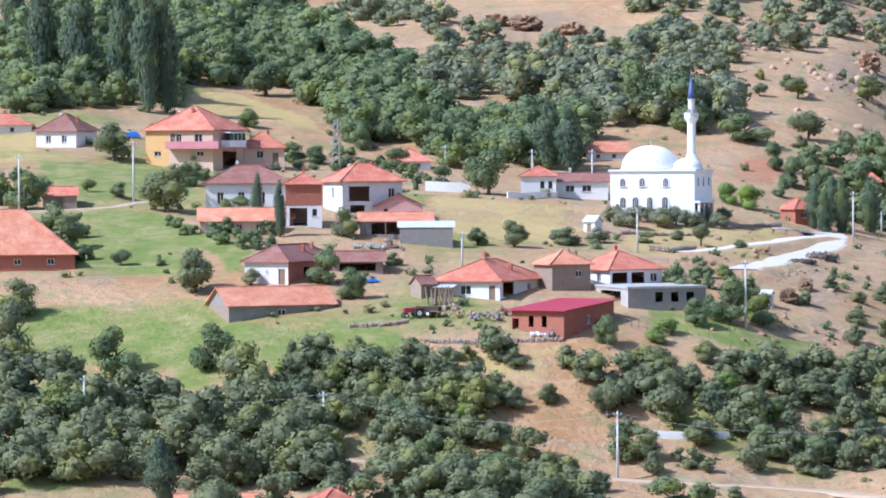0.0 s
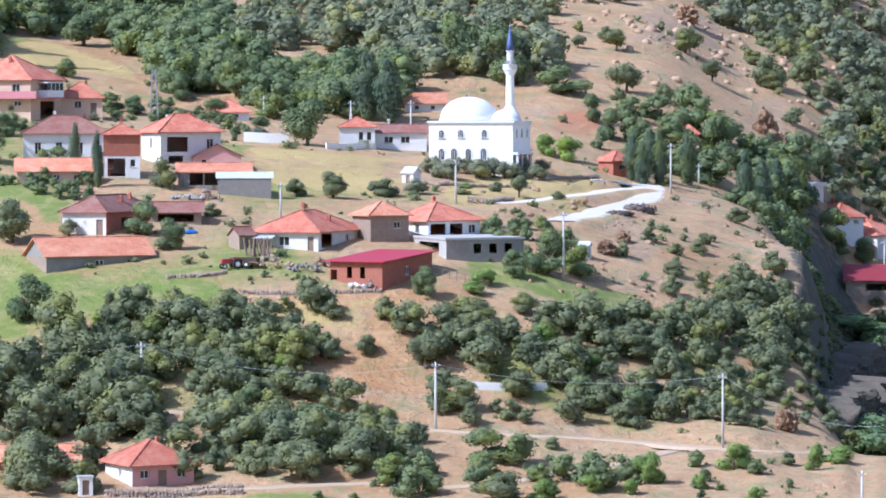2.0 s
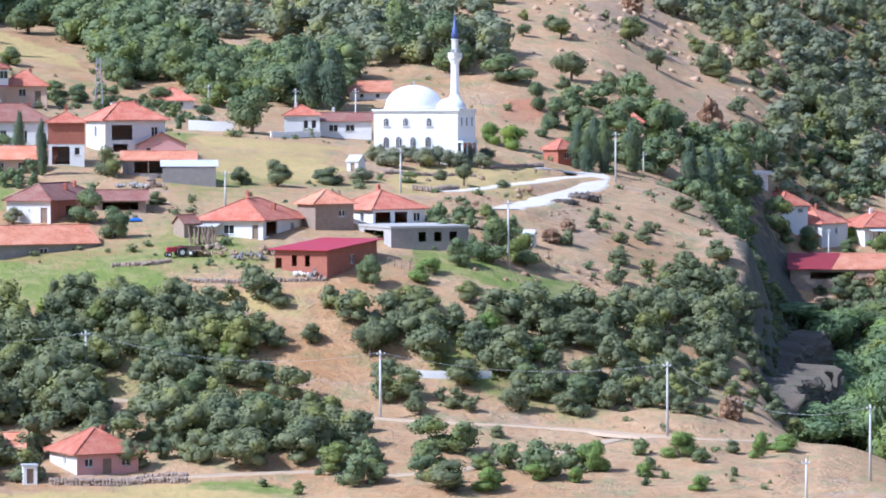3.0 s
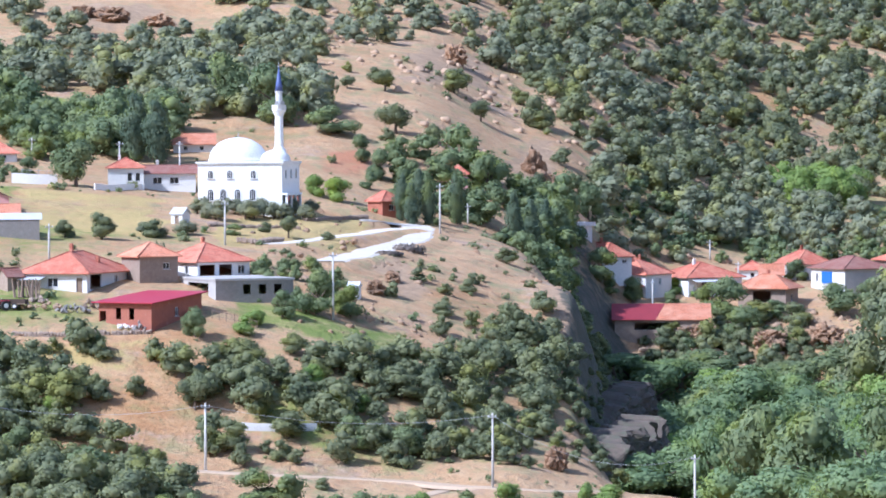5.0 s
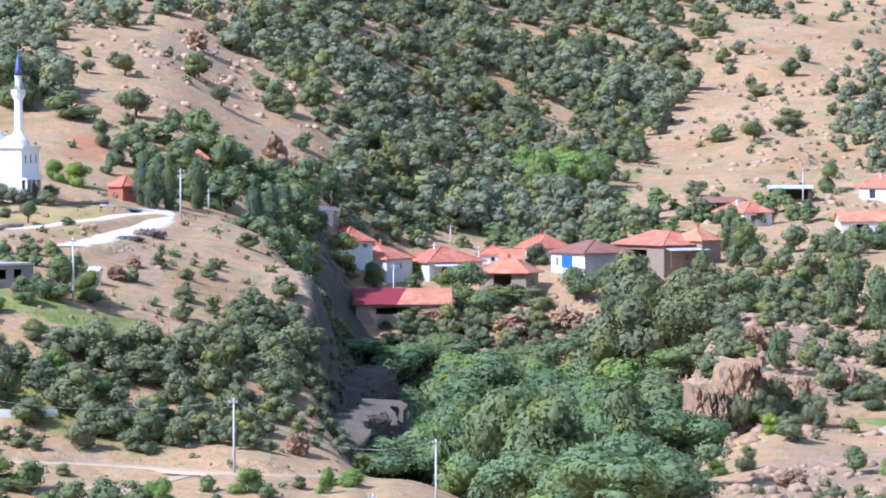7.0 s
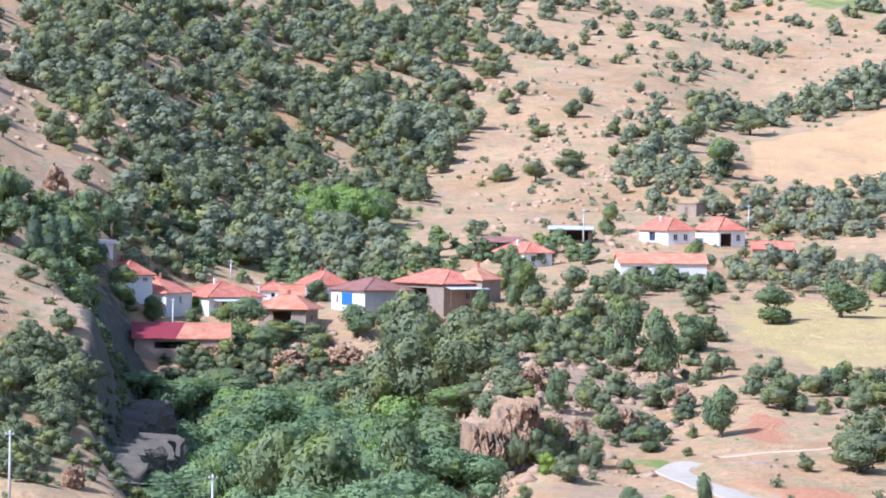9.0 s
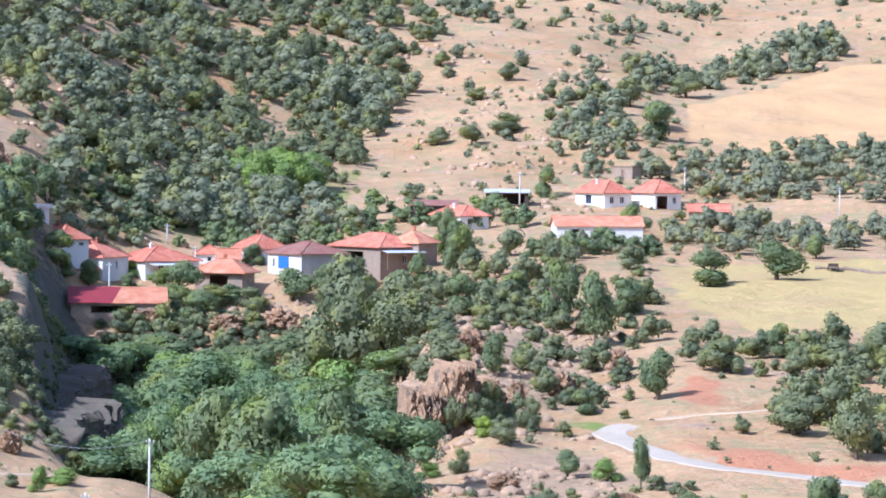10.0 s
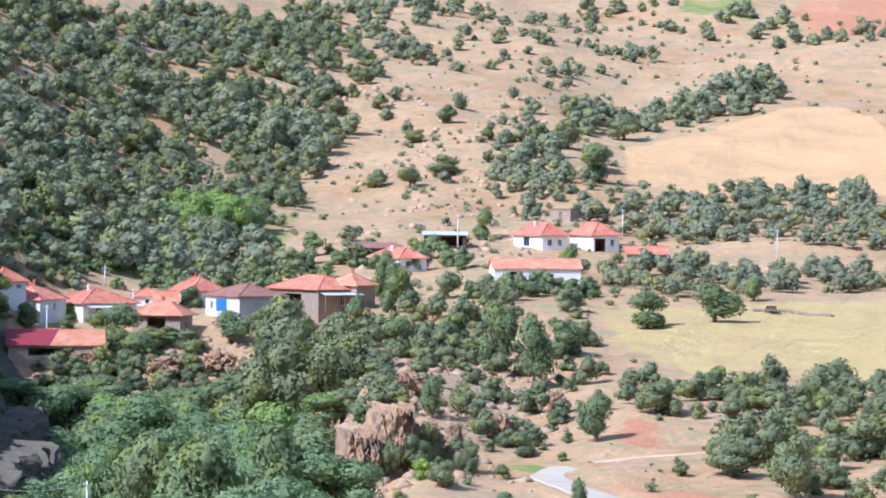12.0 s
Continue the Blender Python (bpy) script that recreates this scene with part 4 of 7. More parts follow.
_ = house("house", "narrow house with bright orange tile roof", 169.7, 761.5, -24.6, -42.6, 6.4, 6.9, 4.7, 2.2, "hip", STONE, TILE_ORANGE,
    {"front": [("w", -0.40, 1.87, 0.40, 3.28)]}, 0.5, ((0.0, 0.4, 6.7),), "house")
_ = house("shed", "low annex with bright orange tile roof", 167.9, 760.3, -26.1, -12.2, 6.2, 5.5, 1.9, 1.5, "gable", BLOCK, TILE_ORANGE,
    {"front": [("d", -0.50, 0.00, 0.50, 1.50)]}, 0.4, (), "shed")
_ = house("cottage", "small cottage with red tile roof behind others", 135.7, 785.7, -24.8, -9.6, 5.5, 6.6, 2.0, 1.6, "hip", WHITE, TILE_RED,
    {"front": [("w", -0.40, 0.61, 0.40, 1.52)]}, 0.4, (), "house")
_ = house("cottage", "small cottage with orange tile roof behind others", 138.6, 781.4, -25.3, -9.9, 4.2, 6.6, 1.6, 1.9, "gable", WHITE, TILE_ORANGE,
    {"front": [("w", -0.40, 0.48, 0.40, 1.19)]}, 0.4, (), "house")
_ = house("cottage", "pinkish cottage with red hipped roof beside the farmhouse", -30.3, 709.1, -0.5, 2.7, 7.4, 7.0, 2.9, 2.5, "hip", PEACH, TILE_RED,
    {"front": [("w", -0.97, 1.17, 0.23, 2.35), ("d", 1.72, 0.00, 2.72, 2.05)]}, 0.5, ((1.0, 0.5, 4.8),), "house")
_ = house("shed", "small shed with orange tile roof", -24.6, 624.9, -9.6, 2.5, 4.7, 5.0, 1.3, 1.3, "gable", BRICK, TILE_ORANGE,
    {"front": [("o", -1.20, 0.00, 1.20, 1.14)]}, 0.4, (), "shed")
_ = house("shed", "low shed with weathered brown tile roof", -12.0, 590.7, -15.3, 1.5, 7.1, 6.0, 1.3, 1.3, "gable", STONE, TILE_OLD,
    {"front": [("o", -2.50, 0.00, 2.50, 1.07)]}, 0.5, (), "shed")
_ = house("shed", "dark timber shed with rusty sheet roof on the slope", 192.2, 843.2, -17.5, -12.5, 9.6, 5.0, 3.1, 1.0, "mono", DARK_WOOD, TILE_OLD,
    {"front": [("o", -3.00, 0.00, 3.00, 2.34)]}, 0.3, (), "shed")
_ = house("cottage", "white cottage with pinkish-red hipped roof", 194.7, 830.6, -18.8, 16.8, 6.2, 12.7, 2.6, 2.0, "hip", WHITE, TILE_RED,
    {"front": [("w", -1.73, 0.78, -0.73, 2.09)], "left": [("w", -0.50, 0.78, 0.50, 2.09)]}, 0.5, ((-1.0, 0.4, 4.0),), "house")
_ = house("shed", "open dark shed with grey sheet roof", 213.7, 867.8, -14.5, -13.5, 9.0, 5.0, 2.5, 0.6, "mono", DARK_WOOD, SHEET_GREY,
    {"front": [("o", -3.71, 0.00, 3.71, 2.13)]}, 0.4, (), "shed")
_ = house("cottage", "white and blue cottage with red hipped roof", 234.7, 867.9, -15.2, 14.8, 6.2, 12.4, 3.3, 2.6, "hip", WHITE, TILE_RED,
    {"front": [("w", -1.74, 1.17, -0.74, 2.51), ("w", 0.74, 1.17, 1.74, 2.51)], "left": [("b", -1.92, 1.00, 0.68, 2.85)]}, 0.6, ((-1.0, 0.5, 5.1),), "house")
_ = house("cottage", "white cottage with red hipped roof and dark doorway", 245.0, 862.3, -15.2, 14.2, 6.3, 10.0, 3.5, 2.6, "hip", WHITE, TILE_RED,
    {"front": [("o", -2.73, 0.00, -0.13, 2.77), ("w", 1.14, 1.21, 2.04, 2.60)]}, 0.6, (), "house")
_ = house("cottage", "long white cottage with pale orange tile roof", 214.1, 795.8, -19.7, -8.5, 16.9, 10.5, 2.3, 1.8, "gable", WHITE, TILE_ORANGE,
    {"front": [("o", -5.32, 0.12, -3.12, 1.73), ("w", 0.24, 0.81, 1.44, 1.84)]}, 0.4, (), "house")
_ = house("hut", "roofless stone hut on the hillside", 253.0, 914.5, -9.4, -35.5, 4.6, 5.9, 2.5, 0.4, "flat", STONE, TIMBER,
    {"front": [("d", -0.40, 0.00, 0.40, 2.03)]}, 0.1, (), "hut")
_ = house("shed", "low shed with red tile roof beside the olive grove", 252.3, 847.7, -16.6, -16.3, 8.3, 6.0, 1.2, 1.5, "gable", STONE, TILE_RED,
    {}, 0.4, (), "shed")
bm = bmesh.new()
uvl = bm.loops.layers.uv.new("uv")
sloped(bm, [(-8.9, -3.9, 1.78), (-1.2, -3.9, 1.78), (0.6, 3.5, 4.40), (-8.9, 3.5, 4.40)], 0.05, uvl, (1, 0, 0))
part("roof_sheet", bm, SHEET_DARK, patched_shed, "dark maroon roof sheets")
BLUE_WD = (9.7, 12.5)
TALL_WDH = (5.3, 6.0, 6.3)


def add_box(name, parent, material, *a, label=""):
    return part(name, box_bm(*a), material, parent, label)


# the farmhouse's ochre end, its long balcony and the glazed bay
bm = bmesh.new()
panel(bm, 4.2, -2.5, 6.6, [(-0.5, 2.35, 0.7, 3.15)], pose(-4.05, -6.306, 0), 0.004)
part("plaster_field", bm, ORANGE_WALL, orange_house, "ochre plaster")
add_box("balcony", orange_house, PINK_SLAB, -1.8, -7.9, 3.55, 7.9, -6.31, 3.8, label="pink painted balcony slab")
add_box("balcony_parapet", orange_house, PINK_SLAB, -1.8, -7.9, 3.8, 7.9, -7.75, 4.75, label="pink painted parapet")
add_box("balcony_parapet", orange_house, PINK_SLAB, -1.8, -7.75, 3.8, -1.65, -6.31, 4.75)
add_box("balcony", orange_house, PINK_SLAB, 6.16, -6.3, 3.55, 7.9, 3.5, 3.8)
glazed = add_box("glazed_bay", orange_house, WHITE_PAINT, 6.16, -3.2, 3.804, 7.8, 3.2, 4.9, label="white panelled bay")
for k in range(4):
    add_box("pane", glazed, GLASS, 7.70, -3.1 + k * 1.56, 4.92, 7.76, -1.7 + k * 1.56, 6.1)
    add_box("mullion", glazed, WHITE_PAINT, 7.66, -1.68 + k * 1.56, 4.9, 7.8, -1.56 + k * 1.56, 6.1)
add_box("bay_roof", glazed, WHITE_PAINT, 6.16, -3.2, 6.1, 7.8, 3.2, 6.3)
# brick upper storey of the tall house, over its open white ground floor
_w, _d, _h = TALL_WDH
add_box("brick_storey", tall_red_house, BRICK, -_w / 2 - 0.05, -_d / 2 - 0.06, _h * 0.5, _w / 2 + 0.05, -_d / 2 - 0.004, _h - 0.05, label="red brick upper storey")
# blue balcony
_w, _d = BLUE_WD
add_box("balcony_panel", blue_house, BLUE_PAINT, -_w / 2 - 0.12, -1.6, 2.8, -_w / 2 - 0.02, 2.2, 5.0, label="bright blue panel")


def awning(parent, x0, x1, y0, y1, z0, z1, material, label):
    """A thin sloping sheet on posts before a wall; y0 is the wall, y1 the free edge."""
    bm = bmesh.new()
    uvl = bm.loops.layers.uv.new("uv")
    sloped(bm, [(x0, y1, z1), (x1, y1, z1), (x1, y0, z0), (x0, y0, z0)], 0.08, uvl, (1, 0, 0))
    top = part("awning", bm, material, parent, label)
    for x in (x0 + 0.15, (x0 + x1) / 2, x1 - 0.15):
        part("post", box_bm(x - 0.06, y1 + 0.1, z1 - 3.2, x + 0.06, y1 + 0.22, z1 - 0.08), TIMBER, top)


awning(porch_house, -1.5, 5.0, -5.06, -7.4, 1.9, 1.5, SHEET_DARK, "maroon sheet porch roof")
add_box("door_panel", porch_house, TURQUOISE, -4.6, -5.12, 0.0, -3.4, -5.06, 1.9, label="turquoise door")
add_box("balcony", porch_house, WHITE, -5.1, -6.2, 1.85, -0.2, -5.06, 2.0)
add_box("balcony_parapet", porch_house, WHITE, -5.1, -6.2, 2.0, -0.2, -6.08, 2.75, label="white parapet")
awning(awning_house, -5.0, 0.5, -6.06, -8.2, 3.1, 2.7, SHEET_GREY, "pale sheet awning")
awning(r_nine, -5.0, 4.0, -7.96, -10.2, 5.6, 5.1, SHEET_GREY, "white sheet eave")
awning(red_hip_house, -4.8, -1.2, -7.06, -8.8, 2.3, 1.9, SHEET_GREY, "pale sheet awning")
# corrugated lean-to in front of the open shed
bm = bmesh.new()
for k in range(28):
    x0 = 0.2 + k * 0.3
    for s, z in ((0, 0.0), (0.15, 0.04)):
        vs = [bm.verts.new((x0 + s, -3.6, 1.9 + z)), bm.verts.new((x0 + s + 0.15, -3.6, 1.9 + 0.04 - z)), bm.verts.new((x0 + s + 0.15, -6.2, 1.0 + 0.04 - z)), bm.verts.new((x0 + s, -6.2, 1.0 + z))]
        bm.faces.new(vs)
bmesh.ops.remove_doubles(bm, verts=bm.verts, dist=0.002)
bmesh.ops.solidify(bm, geom=bm.faces, thickness=0.03)
part("lean_to_roof", bm, SHEET_GREY, open_shed, "pale corrugated sheet roof")
add_box("lean_to_wall", open_shed, BLOCK, 0.5, -6.1, -2.5, 8.2, -5.9, 0.98)
for k in range(4):
    add_box("post", open_shed, TIMBER, -4.6 + k * 3.0, -3.65, -1.5, -4.45 + k * 3.0, -3.5, 1.7)


# ---- the mosque ----
def arch_bm(w, h, deep, y0, n=8):
    """An upright slab with a round head, from z = 0."""
    bm = bmesh.new()
    pts = [(-w / 2, 0), (w / 2, 0)] + [(w / 2 * math.cos(math.pi * k / n), h - w / 2 + w / 2 * math.sin(math.pi * k / n)) for k in range(n + 1)]
    f = bm.faces.new([bm.verts.new((x, y0, z)) for x, z in pts])
    r = bmesh.ops.extrude_face_region(bm, geom=[f])
    bmesh.ops.translate(bm, vec=(0, deep, 0), verts=[v for v in r["geom"] if isinstance(v, bmesh.types.BMVert)])
    return bm


def lathe(bm, prof, n=28):
    """A turned solid from (radius, z) rows."""
    rings = [[bm.verts.new((r * math.cos(2 * math.pi * k / n), r * math.sin(2 * math.pi * k / n), z)) for k in range(n)] for r, z in prof]
    for a, b in zip(rings, rings[1:]):
        for k in range(n):
            bm.faces.new((a[k], a[(k + 1) % n], b[(k + 1) % n], b[k]))
    bm.faces.new(rings[-1])
    bm.faces.new(rings[0][::-1])


def moved(bm, x, y, z):
    bmesh.ops.translate(bm, vec=(x, y, z), verts=bm.verts)
    return bm


def dome_profile(r, tall, n=14):
    return [(r * math.cos(math.pi / 2 * k / n) + 0.001, tall * math.sin(math.pi / 2 * k / n)) for k in range(n + 1)]


def build_mosque(x, y, z, rot, w, dep, h):
    top = empty("mosque", pose(x, y, z, 0, 0, rot), "white domed village mosque with a slender minaret, standing on the hill", "mosque")
    bm = bmesh.new()
    for side, (length, m) in faces_of(w, dep).items():
        panel(bm, length, -4.0, h, (), m)
    vs = [bm.verts.new(p) for p in ((-w / 2, -dep / 2, h), (w / 2, -dep / 2, h), (w / 2, dep / 2, h), (-w / 2, dep / 2, h))]
    bm.faces.new(vs)
    part("wall", bm, MARBLE_WHITE, top)
    bm = bmesh.new()
    box(bm, -w / 2 - 0.3, -dep / 2 - 0.3, h + 0.004, w / 2 + 0.3, dep / 2 + 0.3, h + 0.3)
    box(bm, -w / 2 - 0.15, -dep / 2 - 0.15, h - 0.25, w / 2 + 0.15, dep / 2 + 0.15, h)
    part("cornice", bm, MARBLE_WHITE, top)
    bm = bmesh.new()
    lathe(bm, [(4.8, 0), (4.8, 0.35)] + [(a, b + 0.35) for a, b in dome_profile(4.65, 3.5)])
    dome = part("dome", moved(bm, -1.9, 0.6, h + 0.3), MARBLE_WHITE, top, smooth=True)
    bm = bmesh.new()
    lathe(bm, [(0.02, 0), (0.16, 0.15), (0.05, 0.35), (0.12, 0.5), (0.03, 0.7), (0.02, 1.0)], 10)
    part("finial", moved(bm, -1.9, 0.6, h + 4.1), STEEL, dome)
    bm = bmesh.new()
    lathe(bm, [(2.5, 0), (2.5, 0.2)] + [(a, b + 0.2) for a, b in dome_profile(2.35, 1.65)])
    part("small_dome", moved(bm, w / 2 - 2.1, -1.6, h + 0.3), MARBLE_WHITE, top, smooth=True)
    # windows
    def arched(x, z, ww, hh, m):
        holder = new("window")
        holder.parent = top
        holder.matrix_local = m @ Matrix.Translation((x, 0, z))
        part("window_frame", arch_bm(ww + 0.5, hh + 0.25, 0.08, -0.07), MARBLE_WHITE, holder)
        part("pane", arch_bm(ww, hh, 0.05, -0.11), GLASS, holder)
        for k in (-0.17, 0.17):
            part("glazing_bar", moved(box_bm(-0.035, -0.15, 0.05, 0.035, -0.112, hh * 0.9), ww * k, 0, 0), WHITE_PAINT, holder)
        part("window_sill", box_bm(-ww / 2 - 0.25, -0.2, -0.12, ww / 2 + 0.25, 0.0, -0.004), MARBLE_WHITE, holder)

    front, right = faces_of(w, dep)["front"][1], faces_of(w, dep)["right"][1]
    for t in (-0.35, -0.12, 0.16):
        arched(w * t, h * 0.73, 0.75, 1.2, front)
    for t in (-0.35, -0.20, -0.03, 0.15):
        arched(w * t, h * 0.33, 0.85, 1.7, front)
    for t in (-0.3, 0.0, 0.3):
        arched(dep * t, h * 0.73, 0.75, 1.3, right)
    # porch on the shaded side
    porch = add_box("porch_roof", top, MARBLE_WHITE, w / 2 + 0.004, -dep / 2 - 0.1, h * 0.42, w / 2 + 0.9, dep / 2 - 2, h * 0.46)
    for k in range(4):
        add_box("porch_column", porch, MARBLE_WHITE, w / 2 + 0.5, -dep / 2 + 0.1 + k * 3.2, -3.0, w / 2 + 0.85, -dep / 2 + 0.45 + k * 3.2, h * 0.42)
    add_box("porch_screen", porch, GLASS, w / 2 + 0.6, -dep / 2 + 0.5, h * 0.16, w / 2 + 0.64, dep / 2 - 3, h * 0.41)
    add_box("porch_wall", porch, MARBLE_WHITE, w / 2 + 0.5, -dep / 2 - 0.1, -4.0, w / 2 + 0.9, -dep / 2 + 1.2, h * 0.2)
    # minaret
    mx, my = w / 2 - 2.0, 0.6
    tower = empty("minaret", pose(mx, my, 0), "", "")
    for key in ("category",):
        if key in tower:
            del tower[key]
    tower.parent = top
    tower.matrix_local = pose(mx, my, 0)
    H0 = h + 0.3
    bm = bmesh.new()
    lathe(bm, [(1.15, -1.0), (1.15, H0 + 1.6), (0.72, H0 + 2.4), (0.66, H0 + 7.2), (0.75, H0 + 7.4), (0.95, H0 + 7.8), (1.15, H0 + 8.1), (1.15, H0 + 8.15)], 12)
    part("shaft", bm, MARBLE_WHITE, tower, smooth=False)
    bm = bmesh.new()
    lathe(bm, [(1.18, H0 + 8.15), (1.18, H0 + 9.0), (1.08, H0 + 9.0), (1.08, H0 + 8.2), (0.4, H0 + 8.2)], 12)
    part("balcony", bm, MARBLE_WHITE, tower)
    bm = bmesh.new()
    lathe(bm, [(0.55, H0 + 8.2), (0.55, H0 + 11.0), (0.68, H0 + 11.05), (0.68, H0 + 11.2)], 12)
    part("upper_shaft", bm, MARBLE_WHITE, tower)
    bm = bmesh.new()
    lathe(bm, [(0.66, H0 + 11.2), (0.5, H0 + 12.2), (0.06, H0 + 15.0)], 16)
    cap = part("spire", bm, BLUE_TOP, tower, "blue conical spire", smooth=True)
    bm = bmesh.new()
    lathe(bm, [(0.02, H0 + 14.95), (0.12, H0 + 15.1), (0.03, H0 + 15.3), (0.08, H0 + 15.45), (0.02, H0 + 15.9)], 8)
    part("finial", bm, STEEL, cap)
    for k in range(2):
        a = 2.2 + k * 1.4
        bm = bmesh.new()
        tube(bm, 0.16, 0.34, (mx * 0 + 0.7 * math.cos(a + 2.5), -1.15, H0 + 9.3), (1.0 * math.cos(a + 2.5), -1.6, H0 + 9.3), 10)
        part("loudspeaker", bm, STEEL, tower)
    return top


build_mosque(35.0, 674.2, -10.6, -16.4, 13.7, 12.5, 8.7)


# ---- roads ----
def road(name, width, material, label):
    line, level = ROAD_LEVELS[name]
    bm = bmesh.new()
    rows = []
    for i, p in enumerate(line):
        t = (line[min(i + 1, len(line) - 1)] - line[max(i - 1, 0)]).normalized()
        n = Vector((-t.y, t.x, 0))
        row = []
        for s in (-1.35, -1.0, -0.5, 0, 0.5, 1.0, 1.35):
            wob = 1 + 0.18 * float(rough(p.x + 50 * (s > 0), p.y, 4.5, 9)[()]) + 0.15 * float(rough(p.x, p.y + 50 * (s > 0), 1.8, 8)[()])
            q = p + n * s * width / 2 * wob
            row.append(bm.verts.new((q.x, q.y, level[i] + (-0.02 if name == "branch_road" else 0) + (0.06 - 0.05 * abs(s) if abs(s) < 1.1 else -0.35))))
        rows.append(row)
    for a, b in zip(rows, rows[1:]):
        for k in range(6):
            bm.faces.new((a[k], b[k], b[k + 1], a[k + 1]))
    me = bpy.data.meshes.new(name)
    bmesh.ops.recalc_face_normals(bm, faces=bm.faces)
    if sum(f.normal.z for f in bm.faces) < 0:
        bmesh.ops.reverse_faces(bm, faces=bm.faces)
    bm.to_mesh(me)
    bm.free()
    me.materials.append(material)
    return tagged(new("road", me), label, "road", kind="structure")


for rname, (rwidth, rpts) in ROADS.items():
    pale = rname in ("white_road", "branch_road", "right_road")
    road(rname, rwidth, GRAVEL if rname == "right_road" else ROAD if pale else TRACK, "pale gravel road winding over the hill" if pale else "narrow dusty dirt track")

# ---- poles and wires ----
POLES = [
    (-64.5, 641.8, 8.5),
    (-47.9, 653.1, 9.4),
    (-44.9, 525.7, 6.5),
    (-15.0, 524.1, 6.5),
    (21.1, 512.5, 7.9),
    (24.8, 698.0, 8.0),
    (14.8, 695.3, 7.2),
    (2.7, 595.2, 5.2),
    (28.5, 617.8, 6.5),
    (40.6, 565.9, 9.1),
    (65.0, 667.4, 8.4),
    (-33.0, 519.0, 3.8),
    (0.5, 735.8, 3.6),
    (55.5, 505.7, 9.1),
    (75.2, 722.6, 3.4),
    (91.3, 755.2, 3.7),
    (111.3, 749.5, 7.0),
    (129.4, 796.7, 3.8),
    (215.1, 862.2, 7.7),
    (260.0, 892.3, 5.9),
    (276.3, 833.4, 7.9),
    (77.2, 486.9, 8.9),
    (67.5, 471.6, 4.7),
    (132.1, 780.4, 3.7),
]
WIRES = [(13, 21, 3.0), (4, 13, 1.6), (3, 4, 2.2), (2, 3, 2.0), (0, 1, 1.0), (18, 19, 1.5), (19, 20, 1.5)]


def utility_pole(x, y, tall):
    z = float(height(x, y)[0])
    top = empty("utility_pole", pose(x, y, z, 0, 0, -math.degrees(math.atan2(x, y)) + 25 * math.sin(x)), "pale concrete utility pole with a small crossarm", "utility pole", "utility poles")
    bm = bmesh.new()
    tube(bm, 0.19, 0.11, (0, 0, -1.0), (0, 0, tall), 10)
    part("pole", bm, POLE, top, smooth=True)
    arm = part("crossarm", box_bm(-0.55, -0.2, tall - 0.55, 0.55, -0.1, tall - 0.42), STEEL, top)
    for s in (-0.48, 0.0, 0.48):
        bm = bmesh.new()
        tube(bm, 0.05, 0.035, (s, -0.15, tall - 0.42), (s, -0.15, tall - 0.22), 6)
        part("insulator", bm, WHITE_PAINT, arm)
    return Vector((x, y, z + tall - 0.25))


TOPS = [utility_pole(*p) for p in POLES]


def wire(a, b, sag):
    bm = bmesh.new()
    pts = [a.lerp(b, t / 18) - Vector((0, 0, sag * 4 * (t / 18) * (1 - t / 18))) for t in range(19)]
    n = Vector((b.y - a.y, a.x - b.x, 0)).normalized() * 0.02
    rings = [[bm.verts.new(p + q) for q in (n, Vector((0, 0, 0.02)), -n, Vector((0, 0, -0.02)))] for p in pts]
    for r, s in zip(rings, rings[1:]):
        for k in range(4):
            bm.faces.new((r[k], r[(k + 1) % 4], s[(k + 1) % 4], s[k]))
    me = bpy.data.meshes.new("cable")
    bm.to_mesh(me)
    bm.free()
    me.materials.append(STEEL)
    tagged(new("cable", me), "thin sagging overhead cable between poles", "cable", "overhead cables")


for i, j, sag in WIRES:
    wire(TOPS[i], TOPS[j], sag)


def lattice_tower(x, y, tall):
    z = float(height(x, y)[0])
    top = empty("lattice_mast", pose(x, y, z), "grey steel lattice mast above the village houses", "mast")
    n = 7
    for sx in (-1, 1):
        for sy in (-1, 1):
            bm = bmesh.new()
            tube(bm, 0.10, 0.08, (sx * 0.7, sy * 0.7, -0.5), (sx * 0.3, sy * 0.3, tall), 6)
            part("leg", bm, STEEL, top)
    for k in range(n):
        z0, z1 = tall * k / n, tall * (k + 1) / n
        a, b = 0.7 - 0.4 * k / n, 0.7 - 0.4 * (k + 1) / n
        for f in range(4):
            m = pose(0, 0, 0, 0, 0, 90 * f)
            bm = bmesh.new()
            tube(bm, 0.055, 0.055, m @ Vector((-a, -a, z0)), m @ Vector((b, -b, z1)), 5)
            part("brace", bm, STEEL, top)
    bm = bmesh.new()
    box(bm, -1.1, -0.08, tall - 0.9, 1.1, 0.08, tall - 0.75)
    part("crossarm", bm, STEEL, top)


lattice_tower(-18.0, 713.3, 8.6)


